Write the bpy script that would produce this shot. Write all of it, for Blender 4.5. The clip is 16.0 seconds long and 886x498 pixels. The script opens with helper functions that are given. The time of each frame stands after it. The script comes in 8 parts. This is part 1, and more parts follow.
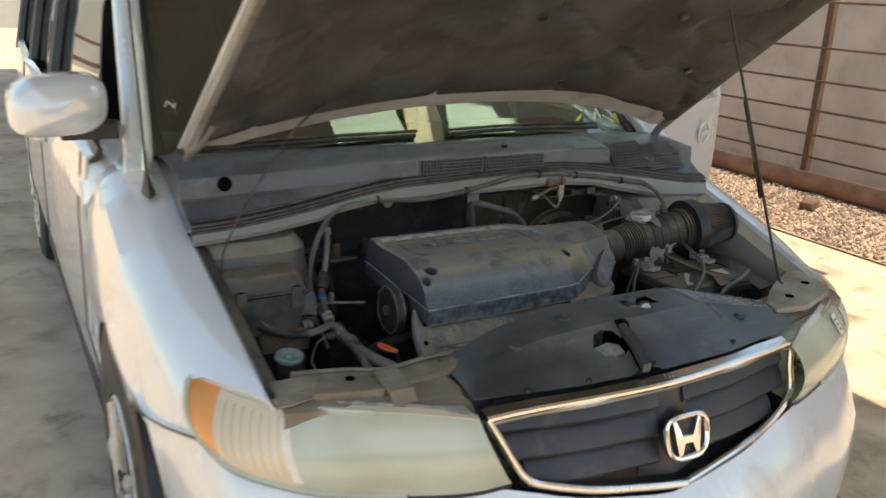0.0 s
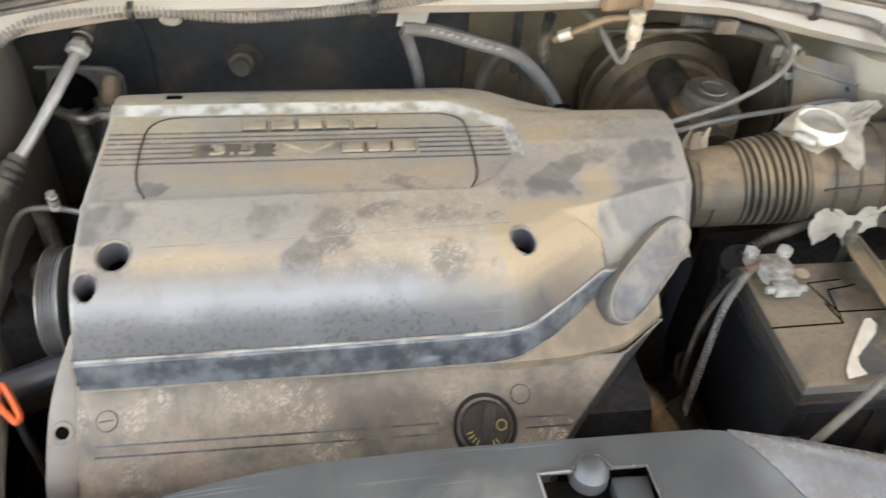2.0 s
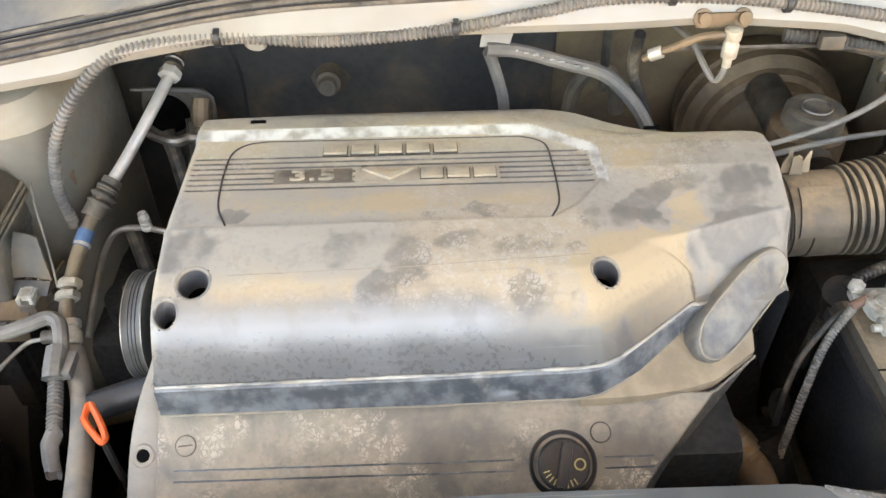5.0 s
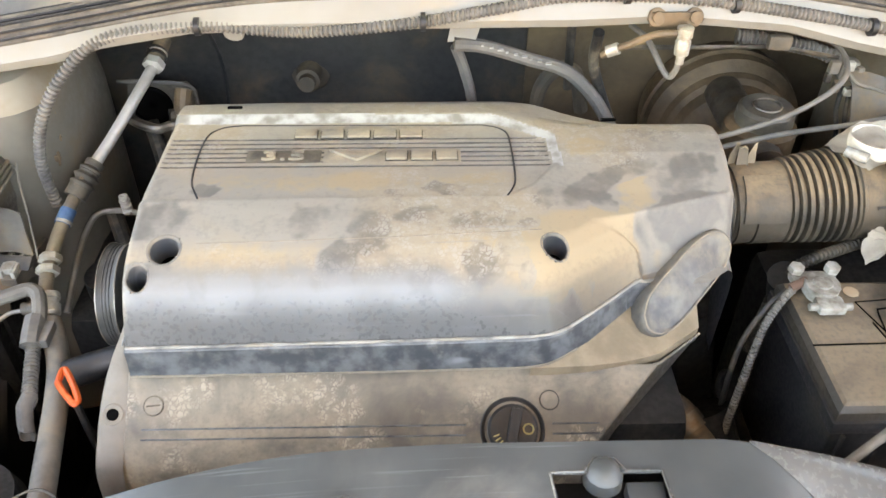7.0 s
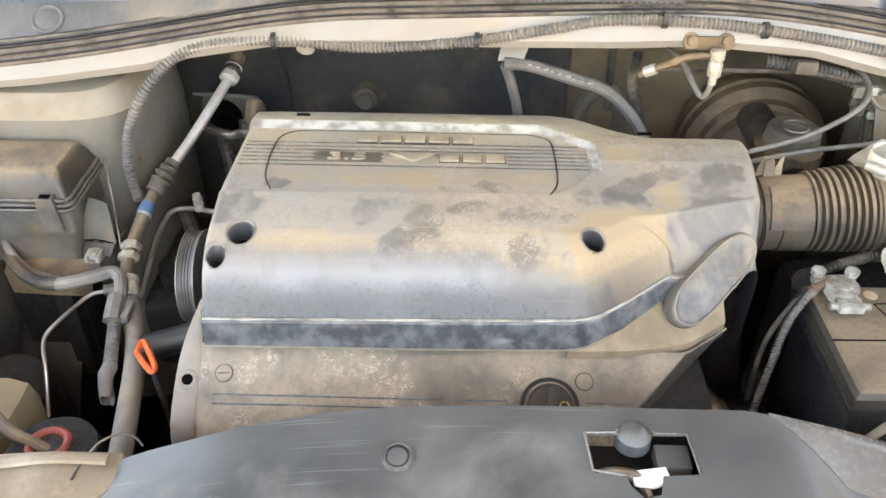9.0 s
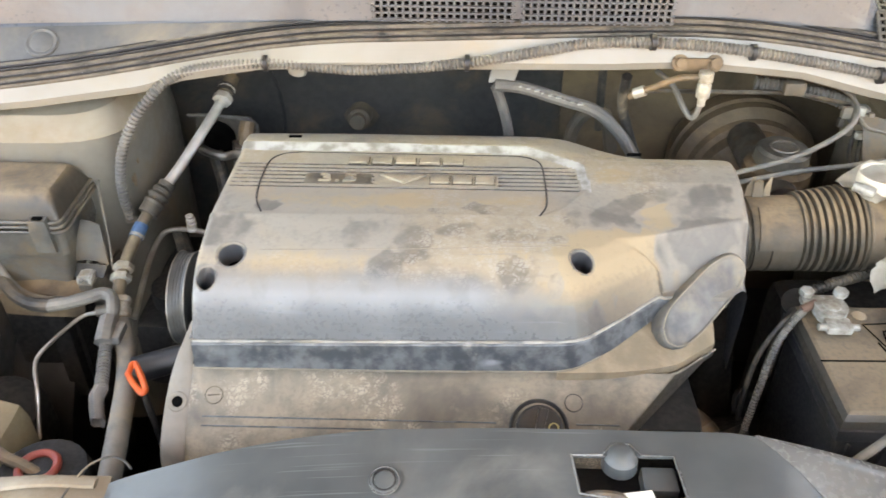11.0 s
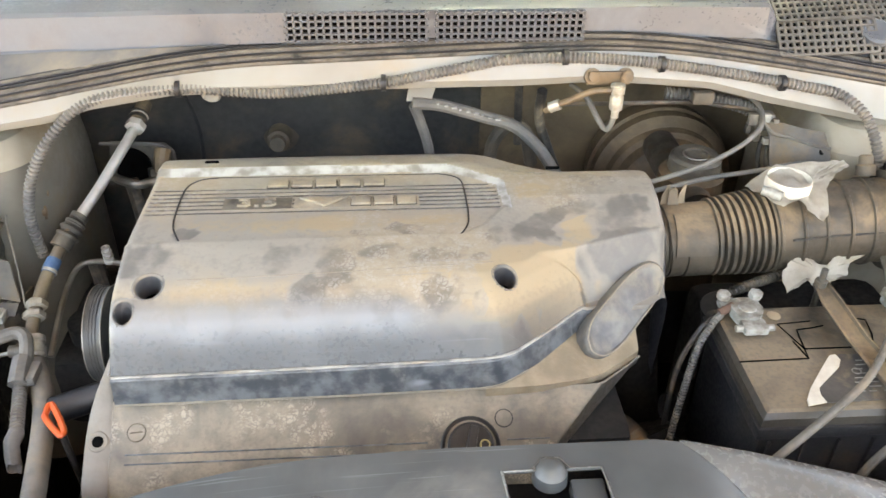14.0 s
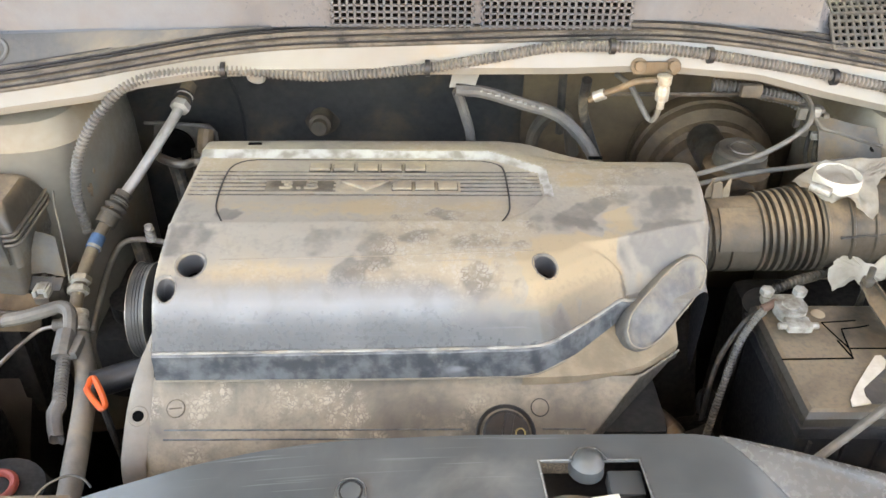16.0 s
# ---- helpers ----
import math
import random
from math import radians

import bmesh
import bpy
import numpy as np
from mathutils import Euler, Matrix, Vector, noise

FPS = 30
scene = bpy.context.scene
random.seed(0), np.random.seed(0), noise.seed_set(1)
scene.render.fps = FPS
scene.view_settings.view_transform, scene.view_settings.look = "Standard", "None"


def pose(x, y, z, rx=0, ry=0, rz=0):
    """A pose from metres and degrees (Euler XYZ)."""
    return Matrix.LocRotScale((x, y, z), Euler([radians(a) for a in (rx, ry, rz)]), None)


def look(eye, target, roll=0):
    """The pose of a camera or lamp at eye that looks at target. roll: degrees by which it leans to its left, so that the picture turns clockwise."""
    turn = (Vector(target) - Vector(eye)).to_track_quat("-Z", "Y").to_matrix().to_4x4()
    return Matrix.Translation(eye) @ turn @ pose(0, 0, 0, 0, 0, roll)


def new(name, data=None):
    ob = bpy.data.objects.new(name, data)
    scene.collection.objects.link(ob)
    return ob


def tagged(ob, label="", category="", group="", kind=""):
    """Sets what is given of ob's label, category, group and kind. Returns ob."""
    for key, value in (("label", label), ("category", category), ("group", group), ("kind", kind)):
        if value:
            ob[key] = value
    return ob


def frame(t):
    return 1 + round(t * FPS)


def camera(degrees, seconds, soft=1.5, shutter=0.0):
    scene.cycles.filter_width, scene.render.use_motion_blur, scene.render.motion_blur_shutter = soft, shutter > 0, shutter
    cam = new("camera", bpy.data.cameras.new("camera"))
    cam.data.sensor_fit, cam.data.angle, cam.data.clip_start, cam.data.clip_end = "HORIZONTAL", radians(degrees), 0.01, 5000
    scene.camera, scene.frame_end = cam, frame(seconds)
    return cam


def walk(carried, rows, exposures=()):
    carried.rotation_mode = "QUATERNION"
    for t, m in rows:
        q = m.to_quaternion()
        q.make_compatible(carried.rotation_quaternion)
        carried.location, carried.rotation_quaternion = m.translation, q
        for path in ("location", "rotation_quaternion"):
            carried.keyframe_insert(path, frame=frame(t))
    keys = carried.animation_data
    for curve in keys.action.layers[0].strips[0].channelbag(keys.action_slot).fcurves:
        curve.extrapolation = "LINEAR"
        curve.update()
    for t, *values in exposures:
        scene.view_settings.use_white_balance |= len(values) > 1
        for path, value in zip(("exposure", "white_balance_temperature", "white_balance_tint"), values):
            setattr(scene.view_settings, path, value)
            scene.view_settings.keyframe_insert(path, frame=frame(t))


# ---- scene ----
cam = camera(56.0, 16.0, shutter=0.45)
PATH = [
    (0, (-1.149, -1.027, 1.558), (-0.21, 0.633, 0.956), 2.7),
    (0.3, (-0.937, -0.859, 1.522), (-0.028, 0.806, 0.888), 3.0),
    (0.5, (-0.814, -0.733, 1.524), (0.086, 0.918, 0.843), 4.1),
    (0.9, (-0.579, -0.473, 1.501), (0.21, 1.172, 0.681), 4.7),
    (1.2, (-0.441, -0.258, 1.486), (0.256, 1.36, 0.537), 5.7),
    (1.5, (-0.307, -0.136, 1.481), (0.232, 1.422, 0.35), 5.8),
    (1.8, (-0.167, -0.072, 1.452), (0.211, 1.429, 0.185), 5.4),
    (2, (-0.11, -0.056, 1.466), (0.152, 1.408, 0.128), 4.4),
    (2.5, (-0.105, -0.035, 1.465), (0.046, 1.415, 0.096), 2.8),
    (3, (-0.092, -0.026, 1.468), (0.007, 1.423, 0.093), 0.9),
    (3.5, (-0.092, -0.028, 1.465), (-0.027, 1.437, 0.104), -0.2),
    (4, (-0.093, -0.023, 1.471), (-0.042, 1.444, 0.113), -0.6),
    (6.3, (-0.068, -0.044, 1.473), (-0.051, 1.463, 0.157), -0.3),
    (6.5, (-0.048, -0.053, 1.464), (-0.032, 1.451, 0.145), -0.2),
    (7, (-0.057, -0.092, 1.464), (-0.011, 1.434, 0.172), 0.5),
    (7.5, (-0.136, -0.158, 1.462), (-0.069, 1.39, 0.196), 1.0),
    (7.7, (-0.137, -0.171, 1.463), (-0.099, 1.382, 0.192), 0.9),
    (8, (-0.136, -0.191, 1.464), (-0.098, 1.383, 0.231), 0.7),
    (8.5, (-0.077, -0.192, 1.467), (-0.086, 1.399, 0.256), 0.4),
    (10.8, (-0.066, -0.194, 1.477), (-0.129, 1.422, 0.301), 0.5),
    (11, (-0.061, -0.191, 1.478), (-0.099, 1.426, 0.301), 0.3),
    (11.5, (-0.047, -0.179, 1.477), (0.011, 1.438, 0.302), 0.5),
    (12, (-0.034, -0.17, 1.485), (0.085, 1.45, 0.319), 0.1),
    (12.5, (-0.033, -0.171, 1.485), (0.125, 1.451, 0.326), 0.2),
    (13, (-0.033, -0.174, 1.485), (0.146, 1.451, 0.332), 0.6),
    (13.5, (-0.038, -0.177, 1.483), (0.13, 1.45, 0.332), 1.1),
    (14, (-0.05, -0.185, 1.484), (0.072, 1.445, 0.333), 0.9),
    (14.5, (-0.058, -0.19, 1.482), (0.035, 1.444, 0.332), 1.1),
    (15, (-0.06, -0.191, 1.481), (0.009, 1.439, 0.324), 1.1),
    (15.5, (-0.059, -0.188, 1.481), (-0.005, 1.437, 0.316), 1.1),
    (16, (-0.059, -0.185, 1.479), (-0.014, 1.435, 0.308), 1.0),
]
EXPOSURE = [(0, 1.29, 8500, 4), (0.5, 1.76, 8900, 9), (0.9, 2.34, 9200, 11), (1.2, 2.79, 9500, 11), (1.5, 3.17, 10000, 12), (3.0, 3.88, 10250, 12), (9.0, 3.88, 10250, 12), (11.0, 3.77, 10250, 12), (16, 3.77, 10250, 12)]
walk(cam, [(t, look(eye, target, roll)) for t, eye, target, roll in PATH], EXPOSURE)

# ---------------------------------------------------------------- world, sun and exposure
world = bpy.data.worlds.new("world")
scene.world = world
world.use_nodes = True
wn = world.node_tree
sky = wn.nodes.new("ShaderNodeTexSky")
sky.sky_type, sky.sun_disc = "NISHITA", False
sky.sun_elevation, sky.sun_rotation = radians(72), radians(172)
wn.links.new(sky.outputs[0], wn.nodes["Background"].inputs[0])
wn.nodes["Background"].inputs[1].default_value = 0.15

sun_data = bpy.data.lights.new("sun", "SUN")
sun_data.energy, sun_data.angle, sun_data.color = 3.5, radians(0.6), (1.0, 0.945, 0.88)
sun = new("sun", sun_data)
sun.matrix_world = look((0.32, -2.25, 7.0), (0, 0, 0))


# ---------------------------------------------------------------- materials
def surface(name, c1, c2, rough=(0.45, 0.65), metal=0.0, coarse=9.0, fine=140.0, bump=0.15, dust=None, amount=0.0,
            upward=0.0, coat=0.0, stain=None, stains=0.0, stain_scale=14.0, spec=0.5, flakes=0.0, tilt=(0.3, 0.92), reach=(0.555, 0.625), dust2=None, speckle=0.55, scratch=0.0, mapped=False):
    """Two colours mottled at two scales, with optional dust, darker smears, fine relief and, if mapped, a painted
    sheen.
    """
    m = bpy.data.materials.new(name)
    m.use_nodes = True
    nt = m.node_tree
    N, L = nt.nodes, nt.links
    b = N["Principled BSDF"]
    co = N.new("ShaderNodeTexCoord")

    def noise_at(scale, detail=4.0, rough_=0.55, distort=0.0):
        t = N.new("ShaderNodeTexNoise")
        t.inputs["Scale"].default_value, t.inputs["Detail"].default_value = scale, detail
        t.inputs["Roughness"].default_value, t.inputs["Distortion"].default_value = rough_, distort
        L.new(co.outputs["Object"], t.inputs["Vector"])
        return t.outputs["Fac"]

    def ramp(fac, lo, hi, a=0.0, z=1.0):
        r = N.new("ShaderNodeMapRange")
        r.interpolation_type = "SMOOTHSTEP"
        for k, v in zip((1, 2, 3, 4), (lo, hi, a, z)):
            r.inputs[k].default_value = v
        L.new(fac, r.inputs[0])
        return r.outputs[0]

    def mix(fac, a, c):
        x = N.new("ShaderNodeMix")
        x.data_type = "RGBA"
        L.new(fac, x.inputs[0])
        for socket, v in ((6, a), (7, c)):
            if isinstance(v, tuple):
                x.inputs[socket].default_value = (*v, 1)
            else:
                L.new(v, x.inputs[socket])
        return x.outputs[2]

    def times(a, c):
        x = N.new("ShaderNodeMath")
        x.operation = "MULTIPLY"
        L.new(a, x.inputs[0])
        if isinstance(c, float):
            x.inputs[1].default_value = c
        else:
            L.new(c, x.inputs[1])
        return x.outputs[0]

    big, small = noise_at(coarse), noise_at(fine, 3.0)
    colour = mix(ramp(big, 0.35, 0.68), c1, c2)
    roughness = ramp(small, 0.3, 0.7, rough[0], rough[1])
    if dust:
        lay = ramp(noise_at(coarse * 0.6 + 3, 6.0, 0.62, 0.4), 0.62 - 0.5 * amount, 0.92 - 0.5 * amount)
        lay = times(lay, ramp(small, 0.2, 0.6, speckle, 1.0))
        if mapped:
            left = N.new("ShaderNodeAttribute")
            left.attribute_name = "dust_left"
            torn = N.new("ShaderNodeMath")
            torn.operation = "ADD"
            L.new(left.outputs["Fac"], torn.inputs[0])
            L.new(ramp(noise_at(62.0, 4.0, 0.55, 0.4), 0.3, 0.7, -0.10, 0.10), torn.inputs[1])
            lay = times(lay, ramp(torn.outputs[0], 0.28, 0.98, 0.46, 1.08))
            front = N.new("ShaderNodeAttribute")
            front.attribute_name = "dust_front"
            lay = times(lay, front.outputs["Fac"])
        if upward:
            geo, sep = N.new("ShaderNodeNewGeometry"), N.new("ShaderNodeSeparateXYZ")
            L.new(geo.outputs["Normal"], sep.inputs[0])
            lay = times(lay, ramp(sep.outputs["Z"], *tilt, 1.0 - upward, 1.0))
        if stain:
            smear = ramp(noise_at(stain_scale, 1.5, 0.45, 0.05), *reach, 0.0, 1.0)
            smear = times(smear, ramp(noise_at(stain_scale * 0.3, 2.0), 0.34, 0.55, 0.35, 1.0))
            keep = N.new("ShaderNodeMath")
            keep.operation, keep.use_clamp = "MULTIPLY_ADD", True
            L.new(smear, keep.inputs[0])
            keep.inputs[1].default_value, keep.inputs[2].default_value = -stains, 1.0
            lay = times(lay, keep.outputs[0])
        tone = ramp(noise_at(coarse * 0.7, 3.0, 0.5, 0.3), 0.42, 0.6, 0.0, 0.55 if mapped else 1.0)
        if mapped:
            thick_ = N.new("ShaderNodeMath")
            thick_.operation = "MAXIMUM"
            L.new(tone, thick_.inputs[0]), L.new(ramp(left.outputs["Fac"], 0.95, 1.22), thick_.inputs[1])
            tone = thick_.outputs[0]
        colour = mix(lay, colour, mix(tone, dust2, dust) if dust2 else dust)
        if flakes:
            mud, bent = N.new("ShaderNodeTexVoronoi"), N.new("ShaderNodeMix")
            mud.feature = "DISTANCE_TO_EDGE"
            mud.inputs["Scale"].default_value = fine * 0.9
            warp = N.new("ShaderNodeTexNoise")
            warp.inputs["Scale"].default_value = fine * 0.5
            bent.data_type = "VECTOR"
            bent.inputs[0].default_value = 0.012
            L.new(co.outputs["Object"], warp.inputs["Vector"])
            L.new(co.outputs["Object"], bent.inputs[4]), L.new(warp.outputs["Color"], bent.inputs[5])
            L.new(bent.outputs[1], mud.inputs["Vector"])
            chip = times(ramp(mud.outputs["Distance"], 0.03, 0.14), ramp(noise_at(fine * 0.35, 4.0, 0.65, 0.3), 0.42, 0.60))
            chip = times(chip, ramp(noise_at(coarse * 0.7, 2.0), 0.46, 0.60, 0.0, flakes))
            if mapped:
                chip = times(chip, front.outputs["Fac"])
            colour = mix(chip, colour, tuple(min(1.0, c * 1.22 + 0.02) for c in (dust2 or dust)))
        if mapped:
            # pale bluish colour painted in for the sky's sheen on the bare roll
            bare_ = ramp(front.outputs["Fac"], 0.05, 0.95, 1.0, 0.0)
            sheen = times(bare_, ramp(noise_at(44.0, 2.0, 0.45, 0.35), 0.33, 0.52, 0.62, 0.92))
            sheen_map = N.new("ShaderNodeAttribute")
            sheen_map.attribute_name = "painted_sheen"
            sheen = times(sheen, sheen_map.outputs["Fac"])
            colour = mix(sheen, colour, (0.190, 0.199, 0.207))
        r2 = N.new("ShaderNodeMix")
        r2.data_type = "FLOAT"
        L.new(lay, r2.inputs[0]), L.new(roughness, r2.inputs[2])
        r2.inputs[3].default_value = 0.9
        roughness = r2.outputs[0]
    if scratch:
        for turn, seed in ((0.35, 0.0), (-0.9, 4.0)):
            mp, line = N.new("ShaderNodeMapping"), N.new("ShaderNodeTexNoise")
            mp.inputs["Rotation"].default_value, mp.inputs["Scale"].default_value = (0, 0, turn), (7.0, 330.0, 7.0)
            mp.inputs["Location"].default_value = (seed, seed, 0)
            line.inputs["Scale"].default_value, line.inputs["Detail"].default_value = 1.0, 1.0
            L.new(co.outputs["Object"], mp.inputs[0]), L.new(mp.outputs[0], line.inputs["Vector"])
            mark = times(ramp(line.outputs["Fac"], 0.68, 0.74, 0.0, scratch), ramp(noise_at(6.0, 2.0), 0.42, 0.6))
            colour = mix(mark, colour, tuple(min(1.0, 2.6 * c + 0.05) for c in c2))
    L.new(colour, b.inputs["Base Color"])
    L.new(roughness, b.inputs["Roughness"])
    b.inputs["Metallic"].default_value = metal
    b.inputs["Coat Weight"].default_value = coat
    b.inputs["Coat Roughness"].default_value = 0.12
    b.inputs["Specular IOR Level"].default_value = spec
    if bump:
        bp = N.new("ShaderNodeBump")
        bp.inputs["Strength"].default_value, bp.inputs["Distance"].default_value = bump, 0.002
        L.new(small, bp.inputs["Height"])
        L.new(bp.outputs[0], b.inputs["Normal"])
    return m


DUST = (0.36, 0.28, 0.19)
M = {}
M["cover"] = surface("dusty engine cover plastic", (0.024, 0.027, 0.032), (0.048, 0.052, 0.059), (0.22, 0.34), coarse=9, fine=190, bump=0.035,
                     dust=(0.318, 0.250, 0.168), dust2=(0.252, 0.232, 0.202), speckle=0.82, amount=1.0, upward=0.70, flakes=0.60, tilt=(0.30, 0.66), mapped=True, scratch=0.22)
M["cover_side"] = surface("bare black cover plastic", (0.045, 0.048, 0.055), (0.075, 0.077, 0.083), (0.28, 0.45), coarse=12, fine=200, bump=0.12, dust=DUST, amount=0.15, scratch=0.2)
M["bulge"] = surface("streaked cover plastic", (0.055, 0.057, 0.060), (0.150, 0.147, 0.140), (0.34, 0.50), coarse=26, fine=220, bump=0.1, dust=(0.235, 0.203, 0.160), amount=0.45)
M["tan_shelf"] = surface("tan dust layer", (0.20, 0.158, 0.108), (0.29, 0.232, 0.160), (0.75, 0.92), coarse=26, fine=260, bump=0.2, dust=(0.34, 0.275, 0.195), amount=0.35)
M["badge_dust"] = surface("dusty raised lettering plate", (0.17, 0.152, 0.125), (0.25, 0.215, 0.165), (0.5, 0.7), coarse=40, fine=300, dust=(0.34, 0.28, 0.205), amount=0.5)
M["crease_dust"] = surface("dust caught on the crease", (0.25, 0.215, 0.165), (0.19, 0.165, 0.13), (0.7, 0.9), coarse=70, fine=300)
M["badge_bed"] = surface("shaded badge field", (0.075, 0.066, 0.054), (0.125, 0.108, 0.085), (0.5, 0.7), coarse=30, fine=250, dust=(0.26, 0.21, 0.15), amount=0.25)
M["fuse_edge"] = surface("worn lid flange", (0.045, 0.043, 0.040), (0.105, 0.097, 0.085), (0.35, 0.55), coarse=40, fine=260, dust=(0.24, 0.19, 0.13), amount=0.35, upward=0.5)
M["fuse_grey"] = surface("scuffed grey box plastic", (0.055, 0.055, 0.053), (0.115, 0.112, 0.104), (0.35, 0.55), coarse=22, fine=220, dust=(0.17, 0.125, 0.08), amount=0.42)
M["end_cast"] = surface("dusty cast plate", (0.150, 0.132, 0.112), (0.205, 0.180, 0.150), (0.5, 0.7), coarse=16, fine=220, bump=0.15, dust=(0.26, 0.215, 0.16), amount=0.35)
M["cable_grey"] = surface("dusty grey cable sheath", (0.085, 0.080, 0.072), (0.150, 0.138, 0.118), (0.5, 0.7), coarse=30, fine=300, dust=(0.24, 0.20, 0.15), amount=0.4, upward=0.5)
M["inlet_mesh"] = surface("dusty dark mesh plastic", (0.075, 0.074, 0.072), (0.13, 0.125, 0.115), (0.5, 0.7), coarse=18, fine=220, dust=(0.20, 0.175, 0.14), amount=0.3)
M["cap_grey"] = surface("dusty screw cap", (0.060, 0.055, 0.047), (0.11, 0.098, 0.080), (0.3, 0.5), coarse=40, fine=260, dust=(0.19, 0.155, 0.11), amount=0.3)
# dark colour for bare rib grooves and for shade painted round the letters
M["badge_shade"] = surface("dark bare plastic and painted shade", (0.022, 0.021, 0.020), (0.060, 0.052, 0.042), (0.6, 0.8), coarse=45, fine=300, bump=0.1)
# darker copy of the lower cover's colour, for the shade on its far side
M["return_wall"] = surface("cover plastic, far side's shade in its colour", (0.040, 0.036, 0.031), (0.085, 0.072, 0.056), (0.4, 0.6), coarse=14, fine=200, dust=(0.20, 0.155, 0.105), amount=0.25)
M["cover_low"] = surface("dusty lower cover plastic", (0.088, 0.081, 0.071), (0.145, 0.128, 0.104), (0.4, 0.6), coarse=14, fine=220, bump=0.2,
                         dust=(0.285, 0.240, 0.182), amount=0.52, flakes=1.0)
M["fascia"] = surface("dark scuffed plastic", (0.044, 0.051, 0.058), (0.130, 0.140, 0.149), (0.28, 0.48), coarse=58, fine=200,
                      dust=(0.26, 0.25, 0.235), amount=0.16, scratch=0.5)
M["worn"] = surface("worn pale edge", (0.36, 0.36, 0.355), (0.175, 0.165, 0.145), (0.4, 0.6), coarse=48, fine=300)
M["rubbed"] = surface("rubbed grey edge", (0.34, 0.335, 0.32), (0.19, 0.185, 0.175), (0.4, 0.6), coarse=50, fine=300)
M["ridge_wear"] = surface("patchy rubbed ridge", (0.33, 0.32, 0.29), (0.11, 0.112, 0.114), (0.4, 0.6), coarse=34, fine=260, dust=(0.30, 0.26, 0.20), amount=0.35)
# near black: the darkness inside holes, slots and vents, put into the colour
M["void"] = surface("near-black, shade of hollows in the colour", (0.003, 0.003, 0.003), (0.005, 0.005, 0.005), (0.9, 1.0), coarse=20, fine=200, bump=0, spec=0.0)
M["black"] = surface("black plastic", (0.012, 0.012, 0.0135), (0.022, 0.022, 0.024), (0.35, 0.55), coarse=20, fine=250,
                     dust=(0.12, 0.095, 0.065), amount=0.10)
M["dusty_black"] = surface("dusty black plastic", (0.012, 0.0115, 0.011), (0.03, 0.027, 0.024), (0.45, 0.7), coarse=13, fine=180,
                           dust=(0.175, 0.135, 0.09), amount=0.42, upward=0.6)
M["shroud"] = surface("grey radiator shroud plastic", (0.041, 0.046, 0.048), (0.084, 0.092, 0.094), (0.28, 0.42), coarse=5, fine=150, bump=0.03,
                      dust=(0.175, 0.172, 0.160), amount=0.22, speckle=0.92, scratch=0.25)
# albedo near black: shade low in the bay is put into the colour
M["deep"] = surface("dusty metal, deep bay shade in its colour", (0.0035, 0.0032, 0.003), (0.009, 0.008, 0.007), (0.6, 0.85), coarse=16, fine=120, dust=(0.035, 0.027, 0.02), amount=0.2)
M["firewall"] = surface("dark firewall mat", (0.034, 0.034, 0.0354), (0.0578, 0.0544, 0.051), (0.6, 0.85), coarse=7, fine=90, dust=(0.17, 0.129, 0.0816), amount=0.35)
M["rubber"] = surface("black rubber hose", (0.012, 0.012, 0.0125), (0.028, 0.027, 0.026), (0.5, 0.7), coarse=30, fine=300, dust=(0.177, 0.143, 0.102), amount=0.35)
M["dusty_rubber"] = surface("dusty rubber", (0.0408, 0.0381, 0.034), (0.0816, 0.0714, 0.0578), (0.6, 0.8), coarse=16, fine=200, dust=(0.215, 0.165, 0.11), amount=0.62, upward=0.6)
M["loom"] = surface("grey corrugated conduit", (0.085, 0.083, 0.080), (0.145, 0.137, 0.128), (0.5, 0.7), coarse=25, fine=300, dust=(0.224, 0.197, 0.156), amount=0.4, upward=0.6)
M["bay"] = surface("dusty pale body paint", (0.25, 0.245, 0.228), (0.215, 0.2, 0.175), (0.35, 0.5), coarse=5, fine=80, bump=0.05, dust=(0.272, 0.218, 0.15), amount=0.28, coat=0.2)
M["bay_grey"] = surface("dull grey body paint", (0.184, 0.187, 0.184), (0.143, 0.143, 0.139), (0.4, 0.6), coarse=6, fine=90, bump=0.06, dust=(0.224, 0.184, 0.136), amount=0.3)
M["bay_dirty"] = surface("dirty pale body paint", (0.306, 0.279, 0.228), (0.218, 0.187, 0.143), (0.45, 0.65), coarse=7, fine=90, bump=0.08, dust=(0.224, 0.17, 0.109), amount=0.45)
M["bay_grimy"] = surface("grimy cream paint", (0.27, 0.235, 0.18), (0.165, 0.135, 0.098), (0.5, 0.7), coarse=14, fine=160, dust=(0.19, 0.145, 0.10), amount=0.55)
# dimmer copy of the body paint: the tower side's shade is in it
M["tower"] = surface("dusty body paint dimmed for the shaded tower", (0.116, 0.109, 0.0918), (0.163, 0.15, 0.126), (0.5, 0.7), coarse=7, fine=90, bump=0.08, dust=(0.19, 0.15, 0.102), amount=0.3)
M["paint"] = surface("silver car paint", (0.60, 0.62, 0.645), (0.64, 0.655, 0.67), (0.2, 0.28), metal=0.22, coarse=3, fine=700, bump=0.02, coat=0.7,
                     dust=(0.42, 0.37, 0.31), amount=0.12)
M["cowl"] = surface("grey cowl plastic", (0.072, 0.085, 0.104), (0.1, 0.11, 0.125), (0.26, 0.42), coarse=8, fine=200, dust=(0.136, 0.151, 0.172), amount=0.32, scratch=0.15)
M["cowl_dark"] = surface("dirty cowl plastic", (0.055, 0.06, 0.066), (0.085, 0.088, 0.09), (0.5, 0.7), coarse=9, fine=160, dust=(0.17, 0.152, 0.125), amount=0.42)
